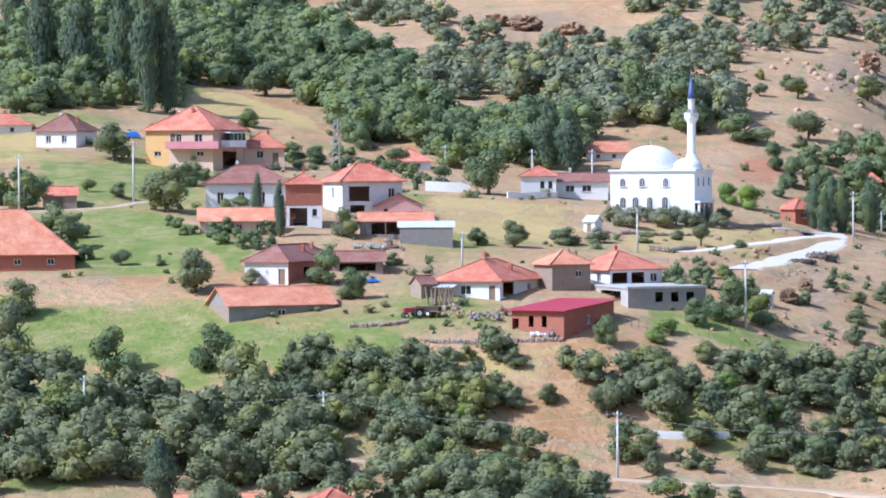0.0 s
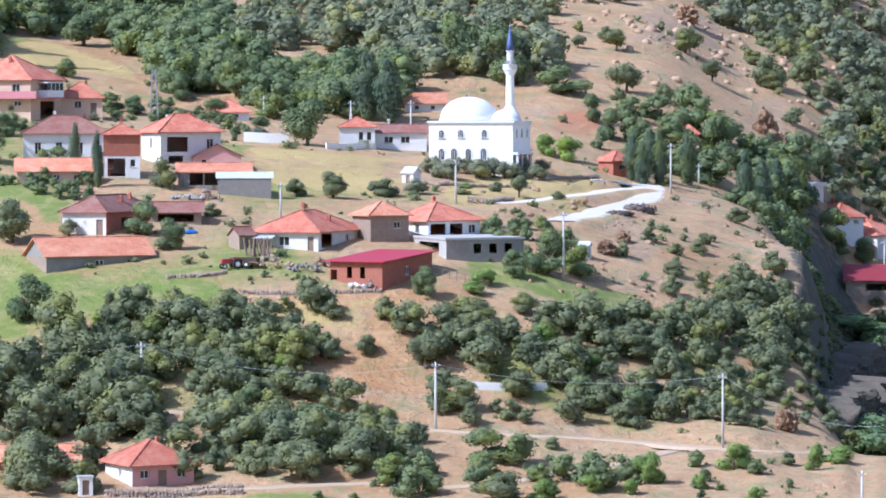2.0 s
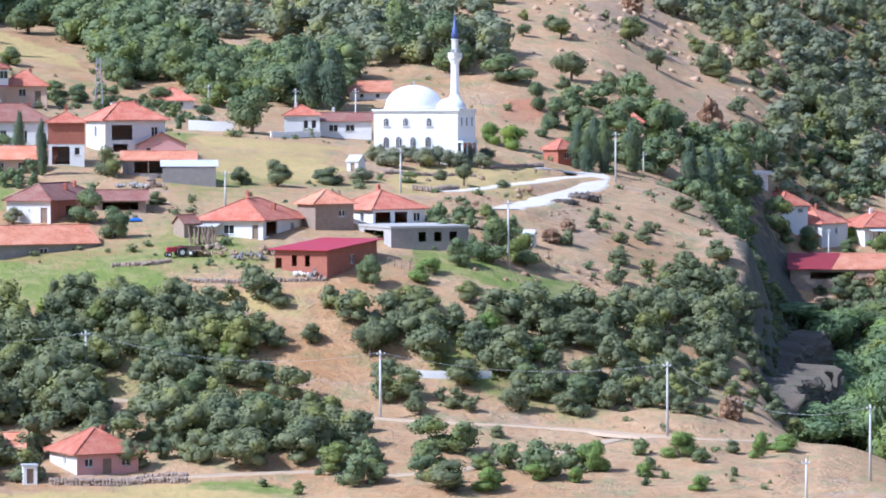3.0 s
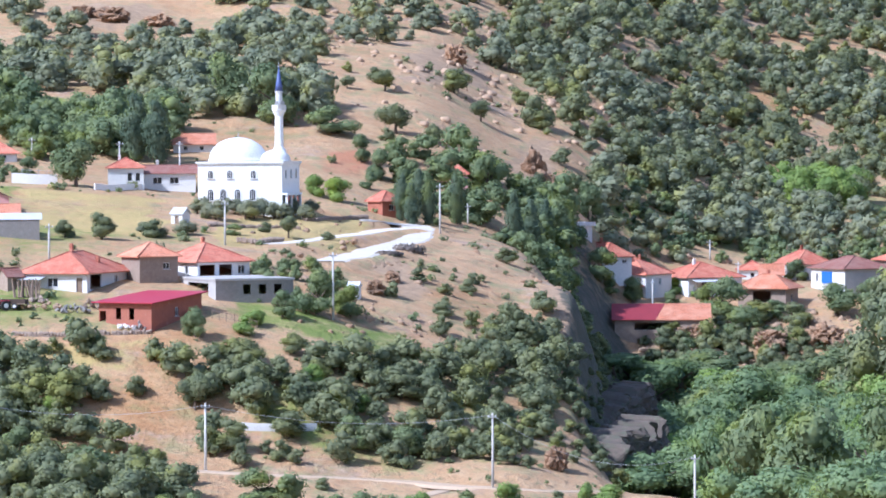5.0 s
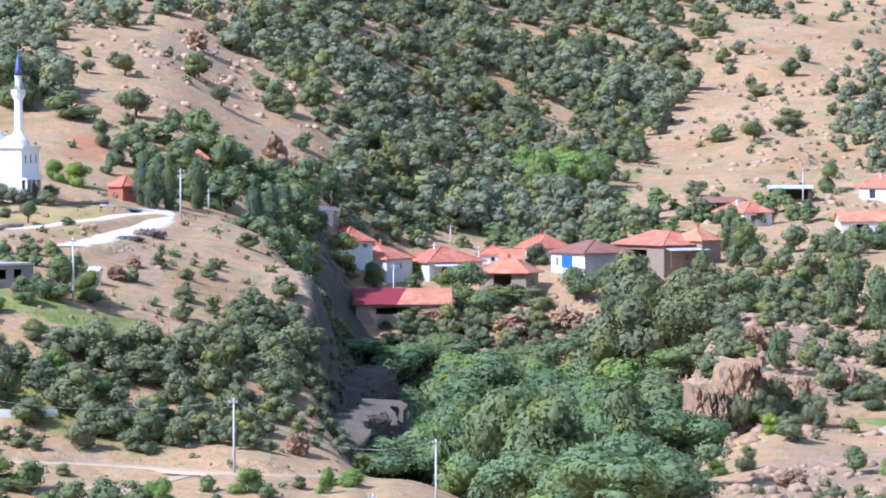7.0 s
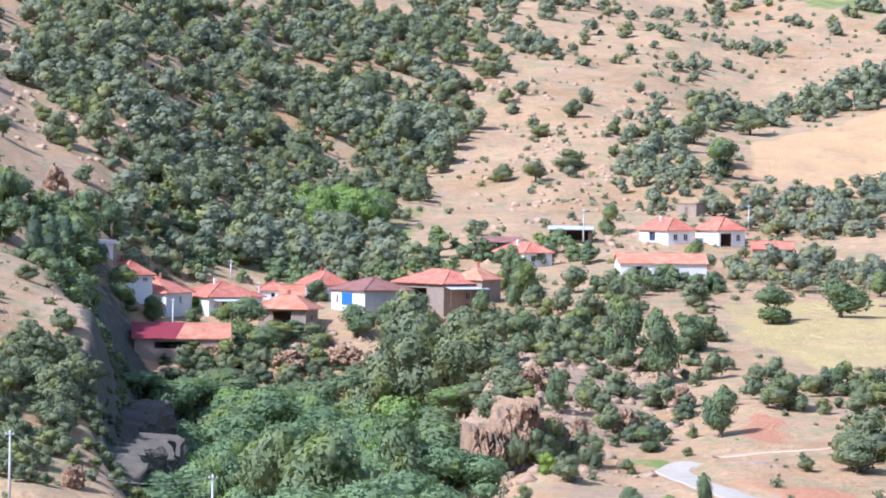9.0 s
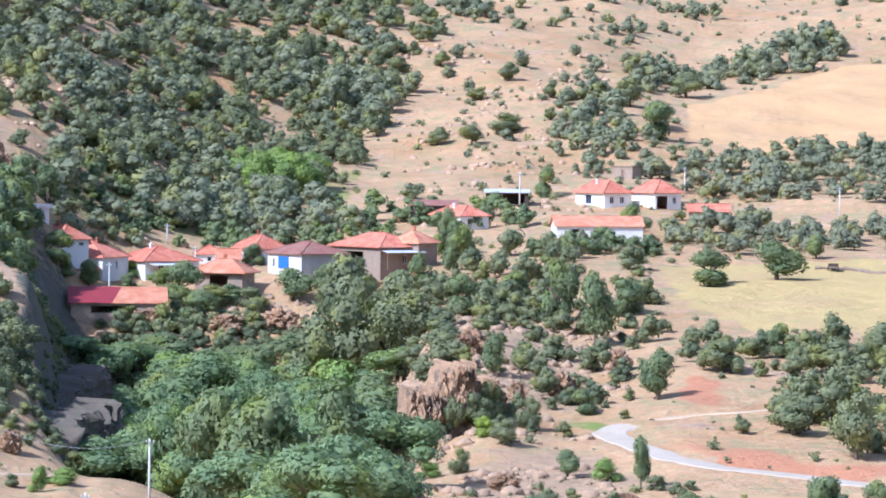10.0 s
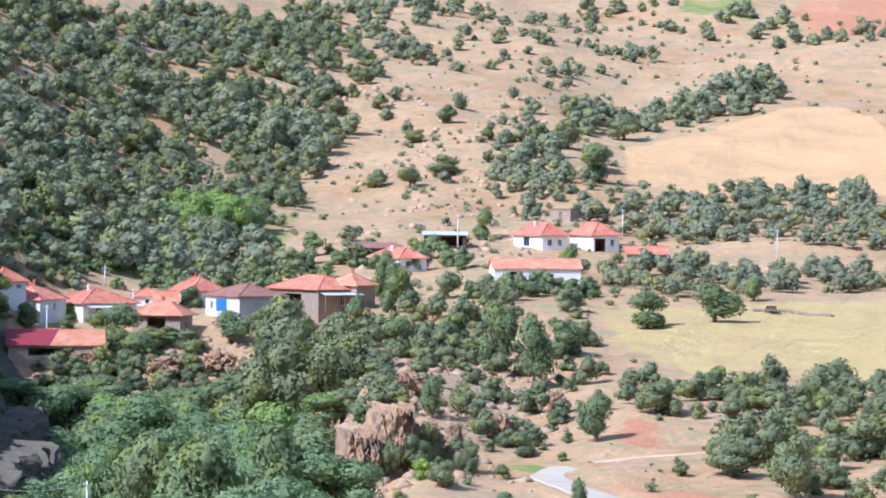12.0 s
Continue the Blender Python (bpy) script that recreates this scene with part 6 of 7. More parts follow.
THICKETS = [
    ("oak", 4.4, 4.5, 8.2, 1.0, [(-31.2, 537.5), (-22.6, 538.3), (-14.9, 544.6), (-3.9, 542.0), (4.7, 534.5), (5.3, 523.9), (11.3, 514.0), (20.2, 510.3), (17.7, 498.6), (8.1, 487.4), (-7.0, 489.5), (-7.8, 502.3), (-13.3, 506.5), (-20.7, 506.6), (-29.5, 505.8)]),
    ("oak", 4.5, 5.0, 9.2, 1.0, [(-61.3, 539.9), (-42.1, 535.4), (-26.3, 535.4), (-16.2, 533.0), (-12.8, 508.3), (-56.6, 497.6)]),
    ("oak", 4.6, 4.9, 7.9, 1.0, [(-19.3, 542.3), (-4.8, 543.4), (5.4, 536.7), (3.8, 527.2), (-6.1, 527.2), (-17.6, 533.2)]),
    ("oak", 5.4, 4.3, 6.1, 0.8, [(-4.8, 543.4), (18.6, 543.3), (17.0, 539.9), (5.4, 536.7)]),
    ("oak", 4.1, 3.8, 7.4, 1.0, [(18.6, 536.3), (28.5, 546.3), (38.4, 541.3), (49.6, 553.0), (69.4, 593.6), (74.3, 593.5), (83.0, 604.3), (100.6, 691.4), (91.1, 626.6), (60.2, 515.7), (36.5, 516.5), (20.5, 515.4), (21.0, 527.9)]),
    ("oak", 6.1, 4.3, 6.7, 0.6, [(21.7, 543.0), (28.8, 552.7), (34.5, 548.4), (31.5, 536.9), (22.9, 536.7)]),
    ("oak", 6.1, 4.9, 7.9, 0.85, [(-15.4, 504.6), (7.8, 513.2), (18.4, 502.7), (17.9, 488.1), (-14.9, 489.1)]),
    ("leaf", 5.0, 6.1, 11.0, 1.0, [(-89.6, 856.2), (-43.1, 942.8), (-32.9, 941.8), (-21.3, 874.2), (-7.0, 843.6), (-2.3, 763.2), (-20.5, 793.4), (-37.6, 820.9), (-50.2, 811.5), (-50.5, 781.1), (-79.4, 757.8)]),
    ("leaf", 5.6, 6.1, 11.0, 1.0, [(-59.8, 928.7), (-28.2, 951.8), (-16.6, 872.7), (-20.6, 847.0), (-36.1, 895.2)]),
    ("oak", 5.2, 5.5, 9.2, 1.0, [(-9.9, 905.1), (9.4, 897.4), (47.0, 880.6), (56.5, 814.5), (53.4, 784.5), (33.1, 777.6), (18.1, 803.7), (-2.5, 831.5)]),
    ("oak", 6.2, 4.9, 8.0, 0.9, [(-18.1, 958.0), (6.3, 964.6), (8.3, 903.5), (-7.4, 897.1)]),
    ("leaf", 4.6, 6.1, 9.8, 1.0, [(-19.4, 793.8), (-4.5, 799.1), (1.8, 777.8), (16.5, 779.8), (26.2, 788.6), (25.6, 743.7), (1.7, 730.5), (-8.5, 763.6), (-16.3, 748.1)]),
    ("oak", 6.4, 4.9, 8.0, 0.9, [(27.6, 940.5), (66.4, 955.7), (106.0, 1005.6), (98.1, 930.7), (59.5, 856.5), (39.7, 876.8)]),
    ("oak", 13.4, 3.7, 6.1, 0.32, [(54.7, 859.6), (109.5, 930.6), (109.3, 834.4), (68.6, 759.8), (53.3, 774.9)]),
    ("oak", 6.2, 4.4, 8.8, 0.88, [(108.7, 1016.3), (267.0, 1275.8), (174.8, 837.3), (105.9, 776.8), (92.2, 785.9), (116.1, 885.4), (104.1, 927.7)]),
    ("oak", 6.0, 4.3, 7.3, 0.9, [(95.2, 767.2), (106.4, 780.6), (174.8, 837.3), (169.2, 810.5), (99.4, 760.1)]),
    ("oak", 6.6, 4.4, 8.8, 0.82, [(123.3, 1049.9), (285.0, 1318.5), (264.6, 1162.2), (222.2, 1039.2), (180.5, 889.6), (166.5, 855.9), (134.6, 848.2), (89.2, 755.9)]),
    ("oak", 7.0, 4.3, 7.3, 0.85, [(281.2, 1317.7), (344.8, 1348.2), (264.6, 1162.2)]),
    ("oak", 10.5, 3.2, 6.1, 0.44, [(264.6, 1162.2), (344.8, 1348.2), (428.8, 1434.5), (329.1, 1132.5), (283.0, 992.7), (232.8, 907.7), (184.1, 859.6), (183.1, 890.0), (222.2, 1039.2)]),
    ("oak", 12.0, 3.2, 6.1, 0.34, [(317.2, 1360.1), (441.2, 1446.5), (372.3, 1231.5), (285.1, 1151.4)]),
    ("oak", 5.6, 6.1, 9.2, 0.95, [(299.5, 1047.9), (332.3, 1142.7), (394.0, 1182.5), (384.8, 1154.6), (349.8, 1118.8), (311.8, 1066.8)]),
    ("oak", 8.5, 4.9, 7.3, 0.6, [(421.3, 1381.0), (481.4, 1299.9), (453.8, 1225.2), (424.9, 1258.9), (407.6, 1336.0)]),
    ("oak", 6.1, 4.9, 7.9, 0.85, [(313.6, 1086.4), (293.1, 985.3), (268.8, 945.0), (258.5, 942.0), (255.5, 966.6), (293.4, 1042.4)]),
    ("oak", 6.7, 4.3, 6.1, 0.75, [(251.7, 962.6), (277.5, 956.0), (269.7, 924.5), (242.8, 923.3)]),
    ("olive", 5.4, 4.4, 6.2, 1.0, [(277.2, 950.3), (339.9, 918.9), (309.2, 835.6), (263.4, 855.6), (262.6, 895.6)]),
    ("oak", 6.1, 4.9, 7.3, 0.9, [(296.6, 941.7), (354.3, 958.2), (335.0, 905.7), (299.4, 924.5)]),
    ("olive", 5.6, 4.0, 5.8, 0.9, [(233.4, 828.2), (307.7, 831.4), (290.6, 785.1), (214.4, 760.6)]),
    ("leaf", 6.7, 4.9, 7.3, 0.75, [(196.5, 776.1), (217.9, 772.9), (213.4, 749.3), (188.8, 758.5)]),
    ("oak", 5.0, 3.6, 6.6, 0.85, [(181.8, 628.2), (230.2, 621.4), (213.5, 576.0), (189.9, 590.4), (176.2, 593.7)]),
    ("oak", 5.6, 5.5, 7.9, 0.9, [(175.8, 561.9), (213.5, 576.0), (189.9, 512.0), (172.3, 521.1)]),
    ("oak", 6.5, 3.0, 7.0, 0.5, [(180.4, 746.2), (207.6, 736.3), (183.1, 632.9), (158.7, 586.3), (143.2, 588.2)]),
    ("oak", 6.0, 2.4, 5.5, 0.6, [(141.4, 580.5), (179.5, 620.3), (166.8, 576.1), (147.3, 558.8), (133.5, 541.7)]),
    ("oak", 6.5, 2.4, 5.0, 0.55, [(134.4, 509.6), (184.5, 497.2), (168.6, 454.1), (109.0, 457.6), (114.9, 479.5)]),
    ("oak", 6.1, 4.9, 7.9, 0.7, [(104.2, 743.1), (143.1, 749.1), (140.4, 730.0), (108.1, 728.7)]),
    ("oak", 5, 3, 5.5, .7, [(149.9, 662.1), (165.1, 663.1), (151.1, 592.6), (135.9, 551.5), (149.1, 616.2), (141.4, 616.6)]),
    ("leaf", 2.4, 1, 1.9, .9, [(-2.6, 556.0), (7.9, 557.0), (7.8, 551.1), (-1.9, 549.9)]),
    ("oak", 4.5, 3.5, 5.5, .85, [(5.4, 543.1), (22.3, 546.1), (22.8, 540.5), (15.4, 536.3), (6.8, 538.9)]),
    ("oak", 4.7, 3.5, 6, .9, [(20.0, 542.5), (35.1, 550.8), (36.4, 537.7), (28.0, 529.9), (19.5, 529.9)]),
    ("oak", 4.6, 3.5, 6, .85, [(1.1, 541.9), (11.1, 537.6), (10.3, 530.8), (4.5, 529.8)]),
    ("oak", 5, 4, 6.5, .9, [(37.6, 545.4), (60.2, 573.0), (56.5, 538.6), (36.5, 529.5)]),
    ("leaf", 4, 2.5, 4, .8, [(-41.4, 696.7), (-35.8, 698.2), (-33.0, 678.1), (-37.8, 666.2)]),
    ("leaf", 4.5, 3, 5, .8, [(-70.9, 675.0), (-65.8, 679.3), (-60.8, 644.8), (-67.6, 644.0)]),
    ("oak", 4.4, 3, 5.2, .85, [(104.7, 737.2), (116.5, 741.3), (140.9, 740.3), (140.3, 721.4), (126.7, 718.5), (106.9, 717.9)]),
    ("oak", 5, 3, 5.5, .6, [(150.0, 782.3), (164.2, 762.2), (159.9, 709.8), (156.9, 705.3), (146.0, 745.4)]),
    ("leaf", 5.5, 4, 6, .7, [(-4.5, 793.3), (15.5, 782.4), (15.2, 768.3), (-2.3, 772.6)]),
    ("oak", 7, 3, 4.5, .5, [(248.5, 853.7), (288.8, 825.4), (266.8, 762.3), (227.8, 778.3)]),
    ("leaf", 5.8, 4.0, 6.5, 0.85, [(166.5, 855.9), (218.8, 862.3), (209.2, 815.1), (164.4, 821.0)]),
    ("leaf", 6.1, 6.1, 9.8, 0.7, [(50.2, 730.7), (58.0, 730.3), (68.9, 763.3), (86.8, 775.7), (87.4, 745.6), (74.8, 721.7), (57.1, 719.6)]),
    ("leaf", 3.6, 2.6, 4.4, 0.85, [(33.0, 592.8), (42.3, 600.3), (47.8, 579.3), (41.2, 563.8), (29.9, 564.8)]),
    ("leaf", 7.3, 4.9, 7.3, 0.6, [(-82.5, 730.4), (-65.0, 670.5), (-62.5, 644.4), (-72.0, 637.1)]),
    ("leaf", 3.4, 2.5, 3.5, 1.0, [(-37.0, 608.6), (-25.9, 616.5), (-23.6, 598.5), (-34.2, 602.3)]),
    ("leaf", 5.5, 4.3, 6.1, 0.8, [(-61.1, 629.9), (-53.5, 629.9), (-51.1, 605.4), (-58.2, 608.0)]),
    ("oak", 9.0, 2.0, 3.5, 0.45, [(42.8, 575.0), (67.1, 638.6), (59.5, 566.6), (49.1, 559.6), (50.2, 571.8)]),
    ("oak", 8.0, 2.0, 4.0, 0.45, [(54.1, 610.2), (77.2, 658.8), (73.9, 603.2), (58.7, 583.1)]),
    ("leaf", 6.3, 4.3, 6.7, 0.7, [(2.9, 496.7), (19.0, 498.3), (32.4, 497.2), (46.4, 496.9), (44.0, 477.7), (16.8, 474.5), (8.0, 484.3)]),
    ("oak", 4.2, 4.9, 7.3, 1.0, [(-28.8, 493.7), (-20.4, 498.5), (-19.9, 484.5), (-28.1, 481.2)]),
    ("oak", 5.2, 3.5, 6, .9, [(65.8, 589.6), (75.2, 620.3), (78.8, 603.4), (81.6, 600.1), (73.6, 552.8), (65.7, 537.6), (63.5, 556.7)]),
    ("oak", 6, 3, 5, .7, [(59.4, 534.0), (72.3, 554.5), (78.9, 575.4), (72.3, 522.3), (65.3, 512.1), (58.0, 515.2)]),
    ("oak", 6, 2.5, 4.5, .7, [(58.1, 593.0), (70.2, 599.8), (64.7, 580.1), (52.8, 570.6)]),
    ("olive", 6, 3, 4.6, .75, [(205.5, 787.1), (226.4, 805.1), (230.3, 794.5), (211.8, 757.0), (194.1, 743.2)]),
    ("oak", 6, 2.6, 6, .6, [(179.9, 778.0), (201.8, 777.3), (178.4, 671.9), (159.0, 643.5), (161.3, 706.1)]),
    ("leaf", 5, 3, 5, .85, [(107.0, 743.0), (141.3, 751.8), (140.4, 736.1), (118.9, 728.3), (106.3, 731.1)]),
    ("leaf", 6, 3, 5, .7, [(174.4, 841.3), (194.2, 845.3), (204.3, 827.9), (212.6, 823.8), (204.8, 802.0), (189.0, 822.7), (173.4, 825.5)]),
]

TREES = {
    "village_trees": [("o", -34.0, 576.5, 7.0, 6.4), ("l", -42.5, 545.6, 7.0, 6.8), ("l", -30.3, 544.1, 6.6, 6.4), ("o", -56.2, 554.6, 8.2, 8.5), ("o", -58.5, 570.7, 6.9, 5.5), ("o", -41.7, 636.9, 9.4, 7.5), ("o", -54.6, 699.2, 7.5, 6.8), ("o", -19.7, 543.9, 2.9, 3.4), ("o", -17.2, 544.1, 2.3, 2.9), ("o", -14.7, 612.6, 4.9, 4.7), ("l", -16.7, 579.7, 5.8, 4.8), ("l", -12.6, 572.5, 5.0, 4.7), ("p", -27.5, 624.4, 2.3, 7.8), ("p", -23.7, 612.0, 2.1, 8.0), ("l", 7.5, 681.6, 8.7, 8.0), ("o", 5.1, 617.4, 3.7, 3.0), ("o", 10.4, 615.9, 5.0, 4.3), ("o", 18.9, 622.3, 5.0, 3.0), ("o", 38.8, 634.2, 3.8, 3.1)],
    "poplars_above": [("p", -84.9, 838.0, 6.5, 17.4), ("p", -75.5, 796.8, 7.0, 21.0), ("p", -68.3, 793.6, 8.0, 20.9), ("p", -59.6, 784.8, 6.6, 21.7), ("p", -53.7, 769.5, 6.4, 22.9), ("p", -50.4, 771.4, 5.4, 20.3), ("l", 44.9, 774.7, 13.5, 11.8), ("l", 36.6, 786.9, 9.5, 12.0), ("l", 55.3, 767.3, 10.3, 5.3), ("p", 18.5, 737.3, 5.9, 11.7), ("p", 22.3, 734.4, 5.9, 11.2), ("b", 51.7, 705.7, 5.7, 4.4), ("b", 48.0, 707.1, 4.8, 3.9), ("p", 62.4, 688.7, 3.2, 7.2), ("p", 65.9, 695.9, 3.3, 8.2), ("p", 72.3, 712.8, 3.8, 8.4)],
    "hill_bushes": [("o", 61.4, 814.2, 3.1, 2.8), ("o", 67.4, 776.6, 7.3, 5.9), ("o", 74.5, 775.6, 4.2, 3.8), ("o", 84.3, 835.7, 6.8, 5.2), ("o", 67.5, 821.4, 4.4, 3.4), ("o", -55.7, 661.8, 2.7, 2.3), ("o", -50.5, 656.8, 3.5, 2.7), ("l", -63.8, 644.2, 6.9, 5.8), ("l", -35.1, 764.6, 4.6, 3.7), ("l", -54.8, 606.1, 6.5, 5.5), ("o", -45.4, 594.2, 3.2, 2.5), ("l", -64.2, 769.6, 6.2, 5.3), ("l", -73.6, 760.9, 8.2, 5.3), ("l", -43.2, 823.4, 11.1, 9.1), ("l", -33.8, 807.6, 9.8, 6.7)],
    "mosque_olives": [("v", 26.1, 659.5, 3.4, 2.8), ("v", 27.7, 662.4, 3.3, 2.8), ("v", 28.7, 652.4, 4.8, 3.2), ("v", 30.8, 664.3, 4.3, 2.7), ("v", 32.3, 665.2, 3.4, 2.6), ("v", 33.5, 658.1, 4.9, 3.2), ("v", 35.1, 660.1, 3.6, 2.7), ("v", 36.8, 664.0, 4.7, 3.3), ("v", 38.1, 660.9, 3.4, 3.0), ("v", 40.0, 666.8, 4.2, 2.6), ("v", 41.8, 670.7, 3.4, 3.3), ("v", 43.0, 666.6, 4.3, 2.7)],
    "orchard_trees": [("v", 28.6, 654.4, 4.4, 3.2), ("v", 34.2, 660.7, 5.3, 3.2), ("v", 38.4, 664.0, 4.5, 2.8), ("v", 45.1, 677.2, 5.0, 2.8), ("l", 33.5, 561.0, 4.5, 3.9), ("l", 38.4, 566.2, 6.8, 6.3), ("l", 43.3, 571.5, 5.4, 4.7), ("l", 21.3, 548.1, 4.4, 4.2), ("v", -23.7, 580.5, 3.5, 3.0), ("v", -26.4, 579.5, 3.1, 2.6), ("l", -31.0, 636.7, 4.3, 3.1), ("l", -32.5, 631.4, 3.4, 3.5)],
    "belt_trees": [("b", -25.7, 512.5, 3.1, 2.8), ("b", -3.1, 500.2, 3.0, 2.4), ("b", -0.4, 495.8, 2.7, 2.4), ("l", -1.1, 518.2, 5.6, 4.3), ("b", 11.0, 499.3, 3.3, 2.8), ("l", -19.2, 520.8, 5.6, 4.3), ("b", 2.5, 529.0, 3.5, 2.6), ("l", -6.0, 526.6, 5.6, 4.4), ("b", -20.6, 541.0, 2.9, 2.2), ("b", 35.8, 538.0, 3.6, 3.0), ("b", 38.5, 544.8, 2.9, 2.6), ("b", 41.3, 533.8, 3.6, 3.0), ("l", 46.6, 521.4, 6.3, 4.3), ("l", 39.7, 523.4, 6.3, 4.3), ("b", 27.8, 551.3, 3.7, 2.7)],
    "slope_oaks": [("o", 13.2, 533.4, 3.9, 2.9), ("o", 20.6, 530.6, 5.0, 5.1), ("o", 0.3, 536.4, 4.3, 4.4), ("o", -9.8, 539.1, 8.0, 4.5), ("p", -33.6, 499.1, 4.7, 7.6), ("l", -48.1, 522.0, 9.1, 7.2), ("l", 7.7, 505.4, 8.1, 4.9), ("b", -26.4, 508.9, 2.7, 2.8), ("o", 27.2, 541.2, 6.5, 3.7), ("o", 34.1, 546.3, 4.4, 3.0), ("o", 29.1, 535.8, 5.8, 3.7), ("o", 36.5, 539.2, 4.3, 3.0), ("o", 47.6, 541.9, 6.6, 4.5), ("o", 38.9, 533.1, 6.4, 4.4), ("o", 31.9, 523.9, 6.3, 3.6), ("o", 24.0, 520.0, 5.6, 4.3)],
    "roadside_bushes": [("b", 65.3, 496.7, 2.4, 2.8), ("b", 69.0, 501.6, 3.4, 2.1), ("b", 55.4, 492.7, 4.7, 3.4), ("o", 27.0, 473.6, 7.0, 3.9), ("b", 44.7, 485.3, 3.9, 4.0), ("b", 50.4, 483.4, 2.0, 2.0), ("b", 55.5, 473.9, 2.6, 2.0), ("b", 31.5, 474.9, 3.8, 3.0), ("b", 37.7, 479.9, 3.9, 2.3), ("o", 35.1, 503.3, 2.7, 1.7), ("l", 14.9, 483.9, 5.8, 4.0), ("l", 18.9, 478.8, 3.9, 3.0), ("b", 41.9, 479.3, 2.6, 2.0), ("l", 26.9, 495.7, 7.3, 4.5), ("o", 62.3, 500.1, 2.7, 1.7)],
    "knoll_bushes": [("o", 102.1, 836.2, 7.3, 4.1), ("o", 87.5, 815.8, 4.9, 4.5), ("o", 74.9, 775.9, 3.7, 3.2), ("o", 100.7, 862.2, 5.2, 3.6), ("o", 85.6, 839.9, 5.7, 5.2), ("o", 68.8, 815.3, 5.5, 4.5), ("l", 81.7, 752.4, 7.1, 8.4), ("p", 83.2, 721.8, 3.9, 9.0), ("p", 86.9, 728.3, 4.4, 9.1), ("p", 90.8, 739.7, 4.0, 8.7), ("l", 67.0, 735.5, 5.9, 6.1), ("o", 72.4, 639.2, 4.3, 2.7), ("o", 63.3, 606.4, 3.3, 2.4), ("o", 58.1, 586.4, 4.7, 2.4), ("p", 61.3, 694.2, 3.3, 7.7), ("p", 65.4, 708.3, 3.3, 8.3)],
    "gorge_edge": [("o", 137.2, 686.5, 14.0, 17.0), ("o", 145.0, 652.3, 12.0, 12.5), ("o", 143.4, 686.2, 16.5, 20.5), ("o", 149.5, 686.6, 15.0, 18.0), ("o", 148.7, 716.0, 15.0, 17.5), ("l", 157.1, 668.8, 7.4, 7.1), ("l", 175.3, 749.3, 7.2, 10.1), ("l", 172.9, 667.4, 7.4, 10.5), ("l", 172.4, 640.5, 8.0, 11.9), ("l", 185.5, 671.4, 8.4, 6.7), ("l", 174.2, 699.8, 6.8, 5.0), ("l", 145.4, 597.3, 4.9, 6.8), ("o", 141.4, 560.6, 3.9, 4.8), ("o", 145.5, 556.2, 2.7, 2.4), ("l", 142.8, 508.1, 3.5, 6.9), ("b", 140.4, 515.3, 4.3, 3.3), ("l", 136.6, 520.9, 4.3, 3.7), ("b", 132.5, 550.3, 3.0, 3.1), ("o", 133.5, 541.7, 5.2, 3.9), ("b", 119.2, 525.6, 3.6, 2.6), ("o", 123.2, 525.5, 3.3, 3.7)],
    "field_trees": [("l", 212.4, 713.0, 10.5, 6.8), ("l", 226.5, 718.0, 11.1, 7.3), ("l", 247.7, 760.8, 5.4, 5.0), ("l", 193.9, 611.3, 6.0, 5.5), ("o", 180.1, 598.0, 9.2, 5.2), ("o", 196.7, 595.2, 9.2, 5.2), ("o", 204.5, 600.1, 6.8, 4.4), ("l", 165.3, 579.7, 6.5, 7.5), ("l", 153.2, 575.0, 5.6, 3.7), ("o", 166.9, 543.4, 2.7, 2.4), ("o", 173.1, 540.4, 8.4, 4.7), ("o", 174.9, 519.4, 8.1, 9.5), ("l", 158.3, 480.6, 6.1, 5.2), ("l", 163.0, 477.7, 4.7, 4.9), ("l", 143.1, 486.3, 3.7, 2.8), ("o", 143.8, 476.7, 4.0, 3.1)],
    "upper_right": [("l", 228.3, 892.4, 6.8, 7.0), ("o", 249.5, 872.4, 7.3, 4.4), ("l", 225.6, 808.9, 6.8, 5.8), ("o", 285.8, 1031.3, 8.6, 8.1), ("o", 279.9, 1037.0, 5.0, 4.4), ("o", 266.6, 1037.3, 5.0, 4.4), ("o", 263.4, 1069.4, 6.6, 5.3), ("o", 249.8, 1046.9, 6.5, 3.7), ("o", 250.6, 1092.7, 5.3, 4.6), ("o", 257.7, 1002.4, 3.5, 3.6), ("b", 162.0, 879.6, 8.4, 7.4), ("b", 168.7, 876.3, 9.6, 8.6), ("b", 175.0, 883.6, 6.0, 6.2), ("o", 311.4, 1068.1, 10.4, 7.7), ("l", 275.1, 967.1, 12.1, 9.7), ("o", 243.2, 995.5, 11.0, 5.0), ("o", 231.3, 975.1, 6.7, 5.5), ("o", 224.6, 981.8, 6.8, 4.9), ("b", 66.9, 504.1, 2.4, 2.5), ("b", 69.3, 504.0, 4.1, 2.1)],
    "bright_clump": [("b", 160.4, 894.0, 9.7, 8.2), ("b", 163.8, 882.4, 12.0, 9.3), ("b", 169.6, 880.5, 11.4, 9.9), ("b", 176.5, 891.2, 8.5, 8.2), ("b", 158.8, 902.6, 7.4, 5.7), ("b", 170.4, 901.3, 11.1, 7.6)],
